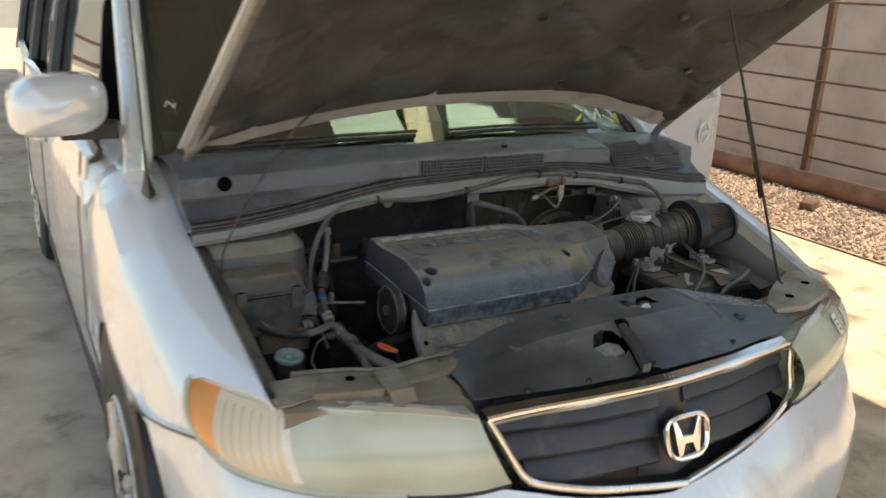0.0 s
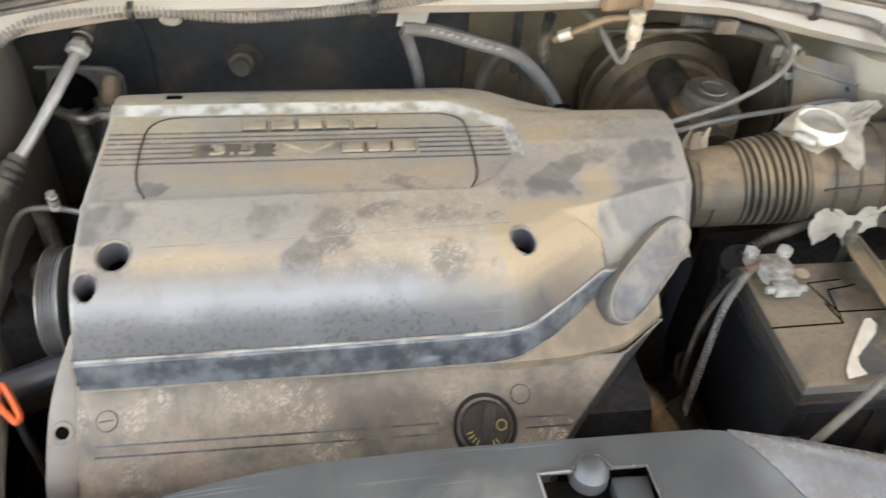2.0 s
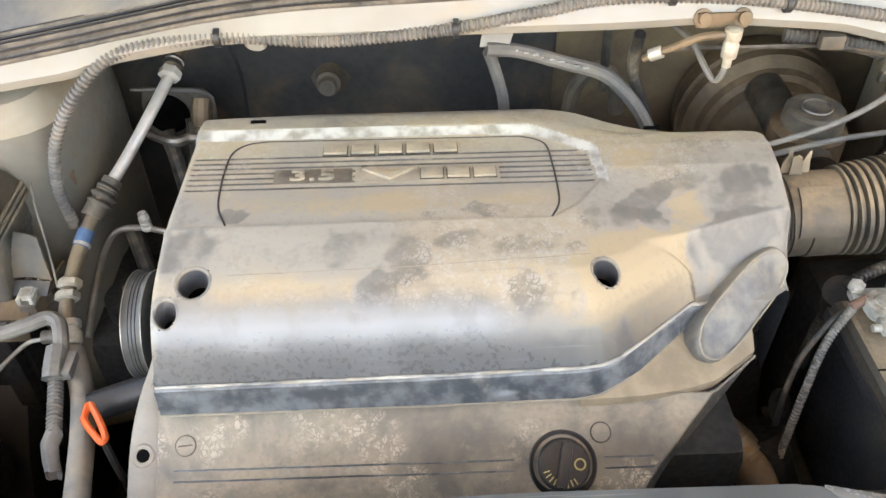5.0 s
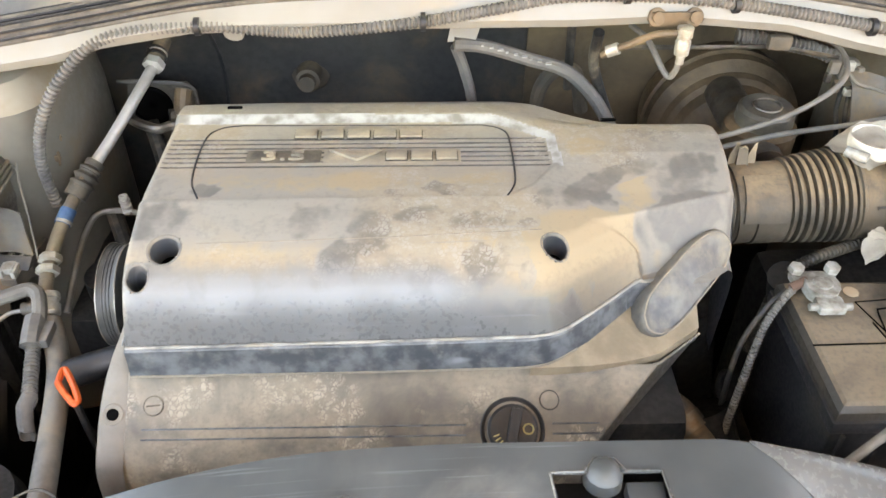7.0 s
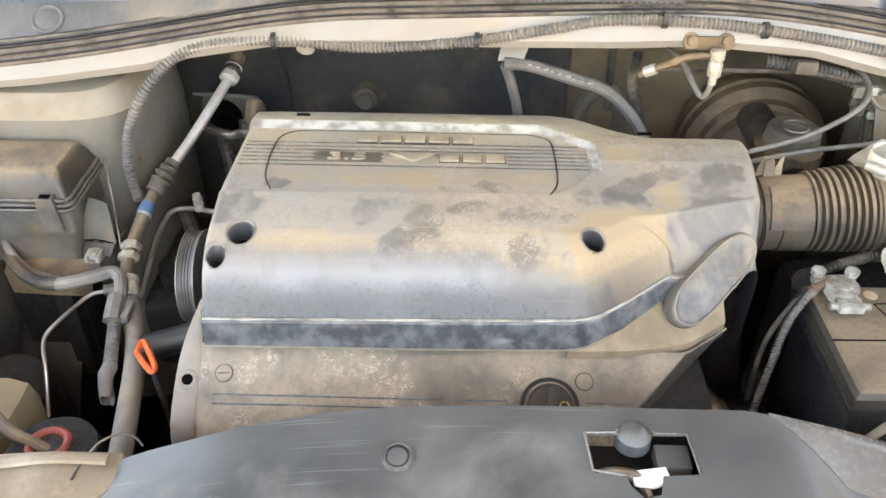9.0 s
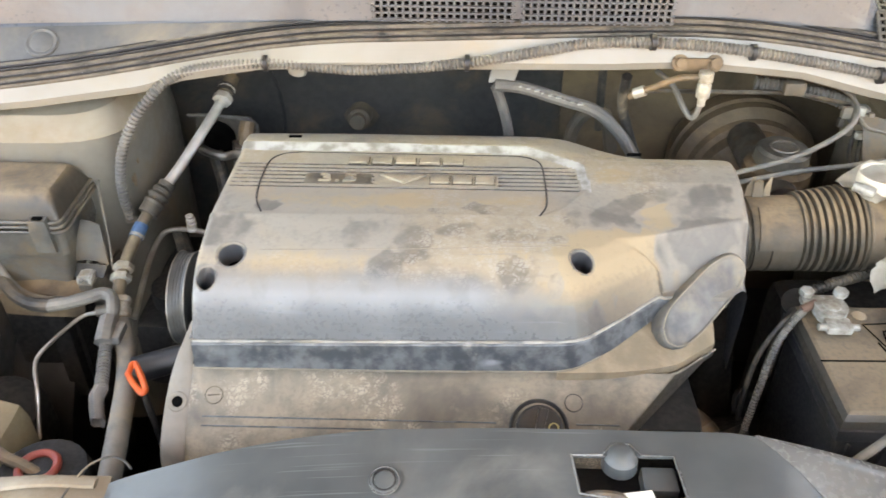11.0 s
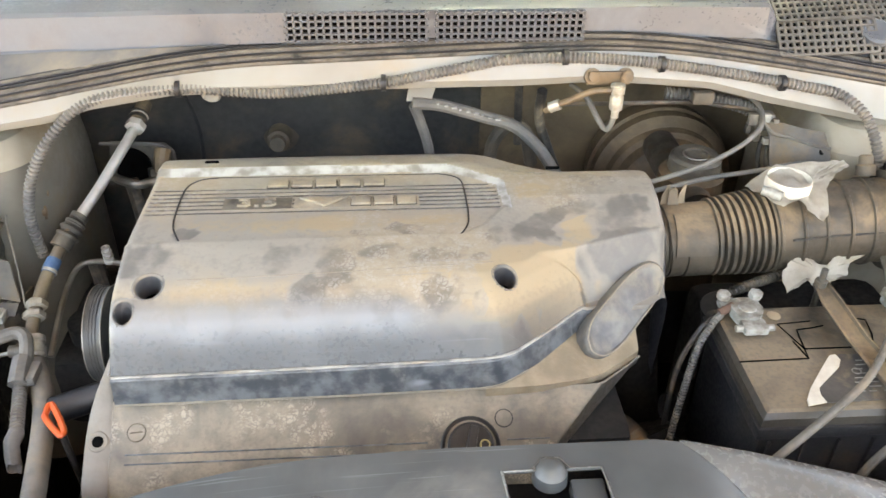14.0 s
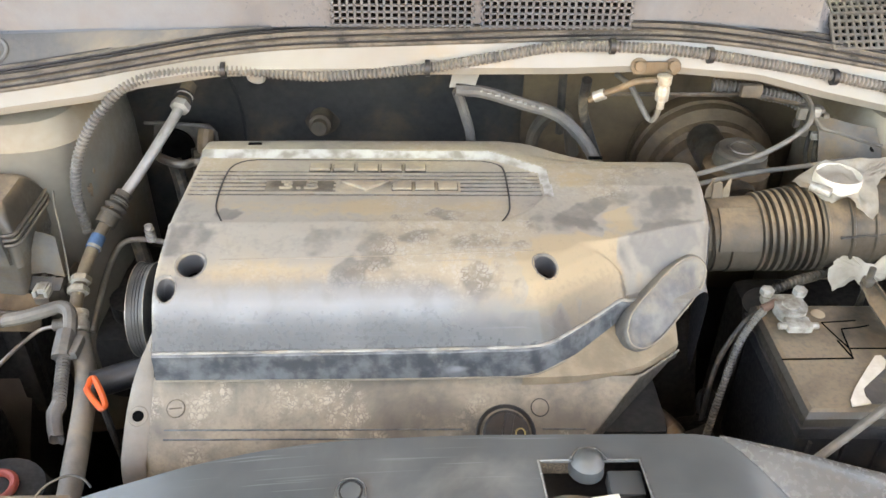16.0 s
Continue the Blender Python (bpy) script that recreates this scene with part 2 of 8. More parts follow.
M["seal"] = surface("perished rubber seal", (0.028, 0.027, 0.026), (0.075, 0.068, 0.059), (0.6, 0.8), coarse=38, fine=260, dust=(0.175, 0.150, 0.122), amount=0.62, upward=0.5)
M["chrome"] = surface("worn chrome", (0.75, 0.74, 0.72), (0.66, 0.64, 0.6), (0.1, 0.22), metal=1.0, coarse=20, fine=300, bump=0.03, dust=(0.4, 0.34, 0.26), amount=0.1)
M["alu"] = surface("aluminium", (0.46, 0.445, 0.415), (0.32, 0.295, 0.26), (0.3, 0.45), metal=0.9, coarse=25, fine=300, bump=0.08, dust=(0.35, 0.28, 0.2), amount=0.3)
M["steel"] = surface("dull steel", (0.2, 0.19, 0.172), (0.12, 0.105, 0.09), (0.35, 0.5), metal=0.8, coarse=40, fine=300, dust=(0.3, 0.22, 0.14), amount=0.3)
M["duct"] = surface("dusty brown duct rubber", (0.022, 0.020, 0.017), (0.060, 0.050, 0.038), (0.45, 0.7), coarse=14, fine=180, dust=(0.235, 0.170, 0.105), amount=0.56, upward=0.88, tilt=(0.12, 0.80))
M["dust_lid"] = surface("tan dust on black plastic", (0.022, 0.021, 0.020), (0.045, 0.041, 0.036), (0.3, 0.5), coarse=16, fine=180, dust=(0.225, 0.170, 0.112), amount=0.78, upward=0.85, tilt=(0.4, 0.95))
M["lead"] = surface("corroded battery clamp", (0.36, 0.365, 0.345), (0.16, 0.145, 0.12), (0.35, 0.6), metal=0.3, coarse=60, fine=400, bump=0.4)
M["battery"] = surface("battery lid plastic", (0.018, 0.017, 0.015), (0.042, 0.036, 0.030), (0.4, 0.6), coarse=9, fine=200, dust=(0.172, 0.134, 0.092), amount=0.66, upward=0.95, tilt=(0.6, 0.98))
M["fabric"] = surface("torn white tape", (0.58, 0.55, 0.48), (0.44, 0.4, 0.33), (0.7, 0.9), coarse=30, fine=200, bump=0.4)
M["rust"] = surface("rusty steel", (0.085, 0.047, 0.034), (0.14, 0.08, 0.058), (0.7, 0.9), coarse=10, fine=120, bump=0.3)
M["rust_brown"] = surface("brown rusted booster", (0.068, 0.047, 0.029), (0.148, 0.102, 0.060), (0.45, 0.7), coarse=16, fine=180, bump=0.2, dust=(0.250, 0.170, 0.098), amount=0.36)
M["rust_pipe"] = surface("orange rusted pipe", (0.20, 0.095, 0.055), (0.28, 0.15, 0.095), (0.7, 0.9), coarse=6, fine=120, bump=0.3)
M["felt"] = surface("grimy hood insulation felt", (0.024, 0.025, 0.027), (0.054, 0.055, 0.057), (0.8, 0.95), coarse=6, fine=160, bump=0.5, dust=(0.080, 0.070, 0.064), amount=0.14)
M["bonnet_inner"] = surface("dusty silver inner paint", (0.40, 0.41, 0.42), (0.31, 0.31, 0.305), (0.3, 0.45), metal=0.15, coarse=6, fine=120, bump=0.05, coat=0.3, dust=(0.26, 0.23, 0.19), amount=0.25)
M["bright_pipe"] = surface("bright aluminium", (0.66, 0.64, 0.60), (0.50, 0.47, 0.42), (0.30, 0.40), metal=0.45, coarse=22, fine=120, bump=0.0)
M["cream_metal"] = surface("pale corroded fitting", (0.46, 0.44, 0.39), (0.27, 0.245, 0.20), (0.3, 0.5), metal=0.35, coarse=50, fine=300, bump=0.15, dust=(0.30, 0.25, 0.18), amount=0.3)
M["pale_hose"] = surface("grey dusty hose", (0.115, 0.110, 0.100), (0.20, 0.185, 0.160), (0.45, 0.65), coarse=22, fine=260, dust=(0.27, 0.225, 0.165), amount=0.35)
M["end_grey"] = surface("grey worn belt", (0.036, 0.037, 0.037), (0.072, 0.074, 0.071), (0.35, 0.55), coarse=18, fine=240, dust=(0.20, 0.18, 0.15), amount=0.2)
M["white_plug"] = surface("pale plug plastic", (0.40, 0.39, 0.35), (0.24, 0.23, 0.20), (0.4, 0.6), coarse=60, fine=300, dust=(0.22, 0.18, 0.13), amount=0.3)
M["pad"] = surface("brown heat-stained insulation", (0.060, 0.045, 0.030), (0.115, 0.082, 0.050), (0.6, 0.85), coarse=8, fine=120, dust=(0.20, 0.145, 0.085), amount=0.4)
M["pipe_brown"] = surface("brown dusty pipe", (0.10, 0.078, 0.056), (0.175, 0.140, 0.102), (0.4, 0.6), metal=0.2, coarse=30, fine=260, dust=(0.24, 0.19, 0.13), amount=0.35)
M["boot_grey"] = surface("dusty dark boot", (0.030, 0.028, 0.025), (0.065, 0.058, 0.048), (0.5, 0.7), coarse=30, fine=260, dust=(0.19, 0.155, 0.11), amount=0.5, upward=0.5)
M["orange"] = surface("orange plastic", (0.75, 0.13, 0.03), (0.6, 0.09, 0.02), (0.35, 0.5), coarse=30, fine=200)
M["red"] = surface("red plastic ring", (0.27, 0.045, 0.03), (0.18, 0.045, 0.035), (0.4, 0.6), coarse=30, fine=200)
M["teal"] = surface("faded teal cap", (0.15, 0.215, 0.19), (0.11, 0.155, 0.135), (0.4, 0.6), coarse=30, fine=200)
M["tank"] = surface("yellowed translucent tank", (0.31, 0.26, 0.17), (0.20, 0.165, 0.105), (0.4, 0.6), coarse=12, fine=200, dust=(0.3, 0.22, 0.14), amount=0.3)
M["blue"] = surface("blue marker tape", (0.03, 0.085, 0.19), (0.06, 0.14, 0.26), (0.5, 0.7), coarse=60, fine=300)
M["amber"] = surface("amber lens", (0.80, 0.30, 0.06), (0.72, 0.26, 0.06), (0.15, 0.25), coarse=20, fine=200, coat=0.6)
M["lens"] = surface("hazed headlight lens", (0.58, 0.60, 0.49), (0.68, 0.71, 0.60), (0.14, 0.24), coarse=6, fine=60, bump=0.02, coat=0.8)
M["pipe"] = surface("bare aluminium pipe", (0.62, 0.60, 0.56), (0.52, 0.49, 0.44), (0.3, 0.45), metal=0.8, coarse=20, fine=300, bump=0.04)
# paler shroud plastic; the flap's bright reflection is put into this colour
M["faded"] = surface("pale plastic, sheen in its colour", (0.095, 0.096, 0.094), (0.135, 0.136, 0.132), (0.2, 0.3), coarse=10, fine=160, bump=0.1)
M["reflector"] = surface("dulled reflector", (0.80, 0.81, 0.74), (0.70, 0.71, 0.63), (0.25, 0.4), metal=0.6, coarse=12, fine=150, bump=0.03)
M["lamp_back"] = surface("dull lamp housing", (0.40, 0.43, 0.35), (0.52, 0.55, 0.46), (0.3, 0.5), metal=0.2, coarse=14, fine=150, bump=0.03)
M["lens_clear"] = surface("hazed side lens", (0.70, 0.58, 0.42), (0.62, 0.49, 0.34), (0.15, 0.25), coarse=5, fine=60, bump=0.02, coat=0.8)
M["grille"] = surface("dark grille plastic", (0.022, 0.024, 0.029), (0.035, 0.039, 0.046), (0.35, 0.5), coarse=12, fine=200, dust=(0.12, 0.115, 0.11), amount=0.2)
M["label"] = surface("faded grey label", (0.05, 0.05, 0.05), (0.08, 0.075, 0.07), (0.4, 0.6), coarse=30, fine=200, dust=DUST, amount=0.3)
M["white"] = surface("off-white print", (0.75, 0.73, 0.66), (0.66, 0.63, 0.55), (0.5, 0.7), coarse=60, fine=300)
M["chalk_yellow"] = surface("yellow window paint", (0.62, 0.62, 0.10), (0.52, 0.52, 0.09), (0.5, 0.7), coarse=60, fine=300)
M["gold"] = surface("yellow print", (0.48, 0.42, 0.2), (0.4, 0.35, 0.16), (0.5, 0.7), coarse=60, fine=300)
M["tyre"] = surface("tyre rubber", (0.022, 0.022, 0.023), (0.035, 0.034, 0.033), (0.7, 0.85), coarse=20, fine=200, dust=(0.2, 0.17, 0.13), amount=0.2)
M["rim"] = surface("alloy rim", (0.5, 0.5, 0.5), (0.4, 0.38, 0.36), (0.3, 0.45), metal=0.7, coarse=15, fine=200, dust=(0.2, 0.17, 0.13), amount=0.25)
M["concrete"] = surface("stained concrete", (0.50, 0.395, 0.305), (0.345, 0.262, 0.195), (0.75, 0.95), coarse=2.2, fine=45, bump=0.3, dust=(0.17, 0.125, 0.09), amount=0.26)
M["gravel"] = surface("gravel bed", (0.34, 0.24, 0.17), (0.22, 0.16, 0.12), (0.85, 0.95), coarse=4, fine=60, bump=0.6)
M["sheet"] = surface("weathered wall sheet", (0.46, 0.395, 0.36), (0.56, 0.485, 0.445), (0.6, 0.8), coarse=2.5, fine=40, dust=(0.36, 0.29, 0.235), amount=0.2)
M["roof"] = surface("canopy sheet", (0.3, 0.3, 0.29), (0.24, 0.24, 0.23), (0.5, 0.7), coarse=1, fine=30)
M["cabin"] = surface("dark cabin trim", (0.02, 0.02, 0.022), (0.035, 0.034, 0.034), (0.6, 0.8), coarse=5, fine=100)


for key in ("paint", "lens", "amber", "lens_clear"):
    M[key].node_tree.nodes["Principled BSDF"].inputs["Coat Roughness"].default_value = 0.04


def glass(name, tint, rough=0.02, ior=1.5):
    m = bpy.data.materials.new(name)
    m.use_nodes = True
    b = m.node_tree.nodes["Principled BSDF"]
    b.inputs["Base Color"].default_value = (*tint, 1)
    b.inputs["Transmission Weight"].default_value = 1.0
    b.inputs["Roughness"].default_value, b.inputs["IOR"].default_value = rough, ior
    return m


M["glass"] = glass("tinted glass", (0.55, 0.66, 0.58), ior=1.75)


# ---------------------------------------------------------------- building helpers
def part(name, bm, material, parent=None, label="", sharp=35.0):
    me = bpy.data.meshes.new(name)
    bmesh.ops.recalc_face_normals(bm, faces=bm.faces)
    bm.to_mesh(me)
    bm.free()
    me.materials.append(M[material])
    if sharp:
        for p in me.polygons:
            p.use_smooth = True
        me.set_sharp_from_angle(angle=radians(sharp))
    ob = new(name, me)
    if parent:
        ob.parent = parent
    if label:
        tagged(ob, label)
    return ob


def thing(name, label, category, at=(0, 0, 0), group="", kind=""):
    ob = new(name)
    ob.empty_display_size = 0.05
    ob.location = at
    return tagged(ob, label, category, group, kind)


def under(ob, parent):
    """Parent ob, whose mesh is in world places, without moving it."""
    ob.parent = parent
    ob.matrix_parent_inverse = Matrix.Translation(-Vector(parent.location))
    return ob


def spline(points, steps=8):
    pts = [Vector(p) for p in points]
    ext = [2 * pts[0] - pts[1], *pts, 2 * pts[-1] - pts[-2]]
    out = []
    for i in range(1, len(ext) - 2):
        a, b, c, d = ext[i - 1:i + 3]
        for k in range(steps):
            t = k / steps
            out.append(0.5 * (2 * b + (c - a) * t + (2 * a - 5 * b + 4 * c - d) * t * t + (3 * b - a - 3 * c + d) * t ** 3))
    return out + [pts[-1]]


def resample(path, step):
    acc, out = 0.0, [path[0].copy()]
    for a, b in zip(path, path[1:]):
        d = (b - a).length
        while d > 1e-9 and acc + d >= step:
            a = a.lerp(b, (step - acc) / d)
            out.append(a.copy())
            d = (b - a).length
            acc = 0.0
        acc += d
    return out


def tube_bm(path, radius, n=10, bm=None, squash=1.0):
    """A closed tube; radius is a number or a list with one for each point."""
    bm = bm or bmesh.new()
    path = [Vector(p) for p in path]
    rings, side = [], None
    for i, p in enumerate(path):
        d = (path[min(i + 1, len(path) - 1)] - path[max(i - 1, 0)]).normalized()
        if side is None:
            side = d.orthogonal().normalized()
        side = (side - d * side.dot(d)).normalized()
        other = d.cross(side)
        r = radius[i] if isinstance(radius, (list, tuple)) else radius
        ring = []
        for k in range(n):
            a = 2 * math.pi * k / n
            off = side * math.cos(a) * r + other * math.sin(a) * r
            off.z *= squash
            ring.append(bm.verts.new(p + off))
        rings.append(ring)
    for a, b in zip(rings, rings[1:]):
        for k in range(n):
            bm.faces.new((a[k], a[(k + 1) % n], b[(k + 1) % n], b[k]))
    bm.faces.new(rings[0]), bm.faces.new(rings[-1])
    return bm


def ribbed_bm(points, r, pitch, deep=0.74, n=10):
    path = resample(spline(points, 12), pitch / 4)
    return tube_bm(path, [r if i % 4 < 2 else r * deep for i in range(len(path))], n)


def cyl_bm(p0, p1, r0, r1=None, n=20, bm=None):
    return tube_bm([p0, p1], [r0, r0 if r1 is None else r1], n, bm)


def lathe_bm(base, axis, rows, n=32):
    """rows of (distance along the axis, radius)."""
    axis = Vector(axis).normalized()
    bm = bmesh.new()
    side = axis.orthogonal().normalized()
    other = axis.cross(side)
    rings = []
    for d, r in rows:
        rings.append([bm.verts.new(Vector(base) + axis * d + (side * math.cos(2 * math.pi * k / n) + other * math.sin(2 * math.pi * k / n)) * r) for k in range(n)])
    for a, b in zip(rings, rings[1:]):
        for k in range(n):
            bm.faces.new((a[k], a[(k + 1) % n], b[(k + 1) % n], b[k]))
    bm.faces.new(rings[0]), bm.faces.new(rings[-1])
    return bm


def box_bm(lo, hi, bevel=0.0, bm=None, turn=None):
    own = bmesh.new()
    bmesh.ops.create_cube(own, size=1.0)
    c, s = (Vector(lo) + Vector(hi)) / 2, Vector(hi) - Vector(lo)
    for v in own.verts:
        v.co = Vector((v.co.x * s.x, v.co.y * s.y, v.co.z * s.z))
    if bevel:
        bmesh.ops.bevel(own, geom=own.edges[:], offset=bevel, segments=2, affect="EDGES", profile=0.6)
    for v in own.verts:
        v.co = (turn @ v.co if turn else v.co) + c
    if bm is None:
        return own
    return join_bm(bm, own)


def join_bm(bm, own):
    names = {v: bm.verts.new(v.co) for v in own.verts}
    for f in own.faces:
        bm.faces.new([names[v] for v in f.verts])
    own.free()
    return bm


def loft_bm(rows, closed=False, caps=False, thick=0.0):
    """A skin over rows of points; closed joins the ends of each row, thick gives it a back."""
    bm = bmesh.new()
    vs = [[bm.verts.new(Vector(p)) for p in row] for row in rows]
    for a, b in zip(vs, vs[1:]):
        m = len(a)
        for k in range(m if closed else m - 1):
            bm.faces.new((a[k], a[(k + 1) % m], b[(k + 1) % m], b[k]))
    if caps:
        bm.faces.new(vs[0]), bm.faces.new(vs[-1])
    if thick:
        bmesh.ops.recalc_face_normals(bm, faces=bm.faces)
        bmesh.ops.solidify(bm, geom=bm.faces[:], thickness=thick)
    return bm


def prism_bm(poly, z0, z1, bevel=0.0, place=None):
    """A flat outline given height; place maps its axes into the world."""
    bm = bmesh.new()
    lo = [bm.verts.new((x, y, z0)) for x, y in poly]
    hi = [bm.verts.new((x, y, z1)) for x, y in poly]
    n = len(poly)
    bm.faces.new(lo[::-1]), bm.faces.new(hi)
    for k in range(n):
        bm.faces.new((lo[k], lo[(k + 1) % n], hi[(k + 1) % n], hi[k]))
    if bevel:
        bmesh.ops.bevel(bm, geom=bm.edges[:], offset=bevel, segments=2, affect="EDGES", profile=0.6)
    if place:
        bm.transform(place)
    return bm


def bore(ob, cutters):
    """Take closed bmeshes out of a mesh, for good."""
    for bm in cutters:
        me = bpy.data.meshes.new("cut")
        bmesh.ops.recalc_face_normals(bm, faces=bm.faces)
        bm.to_mesh(me)
        bm.free()
        tool = new("cut", me)
        mod = ob.modifiers.new("cut", "BOOLEAN")
        mod.operation, mod.object, mod.solver = "DIFFERENCE", tool, "EXACT"
        bpy.context.view_layer.update()
        done = bpy.data.meshes.new_from_object(ob.evaluated_get(bpy.context.evaluated_depsgraph_get()))
        ob.modifiers.clear()
        ob.data = done
        bpy.data.objects.remove(tool)
    return ob


def facing(origin, xaxis, normal):
    """A frame at origin with its x along xaxis and its z along normal."""
    z = Vector(normal).normalized()
    x = (Vector(xaxis) - z * Vector(xaxis).dot(z)).normalized()
    y = z.cross(x)
    return Matrix(((x.x, y.x, z.x, origin[0]), (x.y, y.y, z.y, origin[1]), (x.z, y.z, z.z, origin[2]), (0, 0, 0, 1)))


def smooth(a, b, x):
    t = np.clip((x - a) / (b - a), 0.0, 1.0)
    return t * t * (3 - 2 * t)


def text_bm(words, size, depth, place):
    cu = bpy.data.curves.new("words", "FONT")
    cu.body, cu.size, cu.extrude, cu.align_x = words, size, depth, "CENTER"
    ob = new("words", cu)
    bpy.context.view_layer.update()
    me = bpy.data.meshes.new_from_object(ob.evaluated_get(bpy.context.evaluated_depsgraph_get()))
    bm = bmesh.new()
    bm.from_mesh(me)
    bm.transform(place)
    bpy.data.objects.remove(ob)
    return bm


def sheet_translucent(colour):
    m = bpy.data.materials.new("translucent roof sheet")
    m.use_nodes = True
    nt = m.node_tree
    t = nt.nodes.new("ShaderNodeBsdfTranslucent")
    t.inputs[0].default_value = (*colour, 1)
    nt.links.new(t.outputs[0], nt.nodes["Material Output"].inputs[0])
    return m


M["skylight"] = sheet_translucent((0.86, 0.97, 0.86))
M["skylight_clear"] = sheet_translucent((1.0, 0.97, 0.8))


def see_through(name, share, tint):
    """Let a share of the light straight through a hazed lens."""
    nt = M[name].node_tree
    out = nt.nodes["Material Output"]
    clear, blend = nt.nodes.new("ShaderNodeBsdfTransparent"), nt.nodes.new("ShaderNodeMixShader")
    clear.inputs["Color"].default_value = (*tint, 1)
    blend.inputs[0].default_value = share
    nt.links.new(nt.nodes["Principled BSDF"].outputs[0], blend.inputs[1])
    nt.links.new(clear.outputs[0], blend.inputs[2])
    nt.links.new(blend.outputs[0], out.inputs["Surface"])


see_through("lens", 0.36, (0.93, 0.95, 0.84))


# ---------------------------------------------------------------- ground, fence and surroundings
def ground_sheet():
    bm = bmesh.new()
    a = [bm.verts.new(p) for p in ((-300, -300, 0), (300, -300, 0), (300, 300, 0), (-300, 300, 0))]
    bm.faces.new(a)
    return tagged(part("ground", bm, "concrete", sharp=0), "stained beige concrete yard floor", "ground", kind="structure")


ground_sheet()

gravel_bm = loft_bm([[(x, y, 0.012 + 0.016 * noise.noise((x * 2.3, y * 2.3, 0)) * (0 if x < 3.8 else 1)) for y in np.linspace(-3, 14, 60)] for x in (3.74, 3.8, 4.0, 4.3, 4.6, 4.9, 5.2, 5.6)])
tagged(part("gravel", gravel_bm, "gravel"), "bed of brown gravel beside the concrete", "gravel", kind="stuff")


def pebbles():
    rng = random.Random(4)
    verts, faces = [], []
    tmpl = bmesh.new()
    bmesh.ops.create_icosphere(tmpl, subdivisions=1, radius=1.0)
    tv, tf = [v.co.copy() for v in tmpl.verts], [[v.index for v in f.verts] for f in tmpl.faces]
    tmpl.free()
    for _ in range(17000):
        x, y = rng.uniform(3.76, 5.3), rng.uniform(0.6, 7.5)
        r = rng.uniform(0.006, 0.016)
        e = Euler((rng.uniform(0, 6), rng.uniform(0, 6), rng.uniform(0, 6))).to_matrix()
        s = Vector((r * rng.uniform(0.8, 1.5), r, r * rng.uniform(0.5, 0.8)))
        n = len(verts)
        for v in tv:
            verts.append(e @ Vector((v.x * s.x, v.y * s.y, v.z * s.z)) * (1 + 0.0) + Vector((x, y, 0.018 + r * 0.3)))
        faces += [[i + n for i in f] for f in tf]
    me = bpy.data.meshes.new("pebbles")
    me.from_pydata(verts, [], faces)
    me.materials.append(M["stone_mix"])
    ob = new("pebbles", me)
    return tagged(ob, "loose pale and brown pebbles on the gravel bed", "pebbles", kind="stuff")


def island_stones():
    m = surface("mixed pebbles", (0.42, 0.33, 0.26), (0.30, 0.22, 0.17), (0.8, 0.95), coarse=40, fine=300, bump=0.2)
    nt = m.node_tree
    geo, cr = nt.nodes.new("ShaderNodeNewGeometry"), nt.nodes.new("ShaderNodeValToRGB")
    cr.color_ramp.elements[0].color, cr.color_ramp.elements[1].color = (0.13, 0.088, 0.074, 1), (0.46, 0.37, 0.315, 1)
    e = cr.color_ramp.elements.new(0.5)
    e.color = (0.29, 0.195, 0.155, 1)
    nt.links.new(geo.outputs["Random Per Island"], cr.inputs[0])
    nt.links.new(cr.outputs[0], nt.nodes["Principled BSDF"].inputs["Base Color"])
    return m


M["stone_mix"] = island_stones()
pebbles()

brick = thing("broken_brick", "broken red brick lying on the gravel", "brick", (5.0 - 0.55, 3.1, 0.03))
part("body", box_bm((-0.10, -0.05, 0.0), (0.10, 0.05, 0.06), 0.006, turn=Matrix.Rotation(0.4, 3, "Z")), "rust", brick)

# fence of rusty rods between posts, on a pipe, in front of a sheet wall
FX, FY = 5.05, 3.65
fence = thing("fence", "rusty steel rod fence with square posts on a pipe", "fence", (FX, FY, 0))


def at_fence(bm):
    bm.transform(Matrix.Translation((-FX, -FY, 0)))
    return bm


for y in (-1.2, 1.22, 3.65, 6.1, 8.5):
    part("post", at_fence(box_bm((FX - 0.03, y - 0.03, 0), (FX + 0.03, y + 0.03, 2.3), 0.008)), "rust", fence)
for z in (0.31, 0.50, 0.70, 0.94, 1.21, 1.57, 1.95, 2.25):
    part("rail", at_fence(cyl_bm((FX - 0.06, -3, z), (FX - 0.06, 11, z), 0.010, n=8)), "rust", fence)
part("pipe", at_fence(tube_bm([(FX - 0.05, -3, 0.10), (FX - 0.05, 11, 0.10)], 0.085, 16)), "rust_pipe", fence, "orange-rusted ground pipe")


def ribbed_wall(x, y0, y1, z1, name, label):
    prof = []
    y, k = y0, 0
    while y < y1:
        prof.append((x + (0.012 if k % 4 < 2 else 0.0), y))
        y += 0.05 if k % 2 else 0.10
        k += 1
    bm = loft_bm([[(a, b, 0) for a, b in prof], [(a, b, z1) for a, b in prof]], thick=0.004)
    return tagged(part(name, bm, "sheet", sharp=20), label, "wall", kind="structure")


ribbed_wall(5.45, -4, 13, 3.1, "wall_east", "weathered brown corrugated sheet wall")

# far end of the yard: low rusty racks and a pale wall
bm = box_bm((-14, 24.0, 0), (6.5, 24.25, 3.6))
tagged(part("wall_north", bm, "roof", sharp=0), "pale plastered wall at the far end of the yard", "wall", kind="structure")
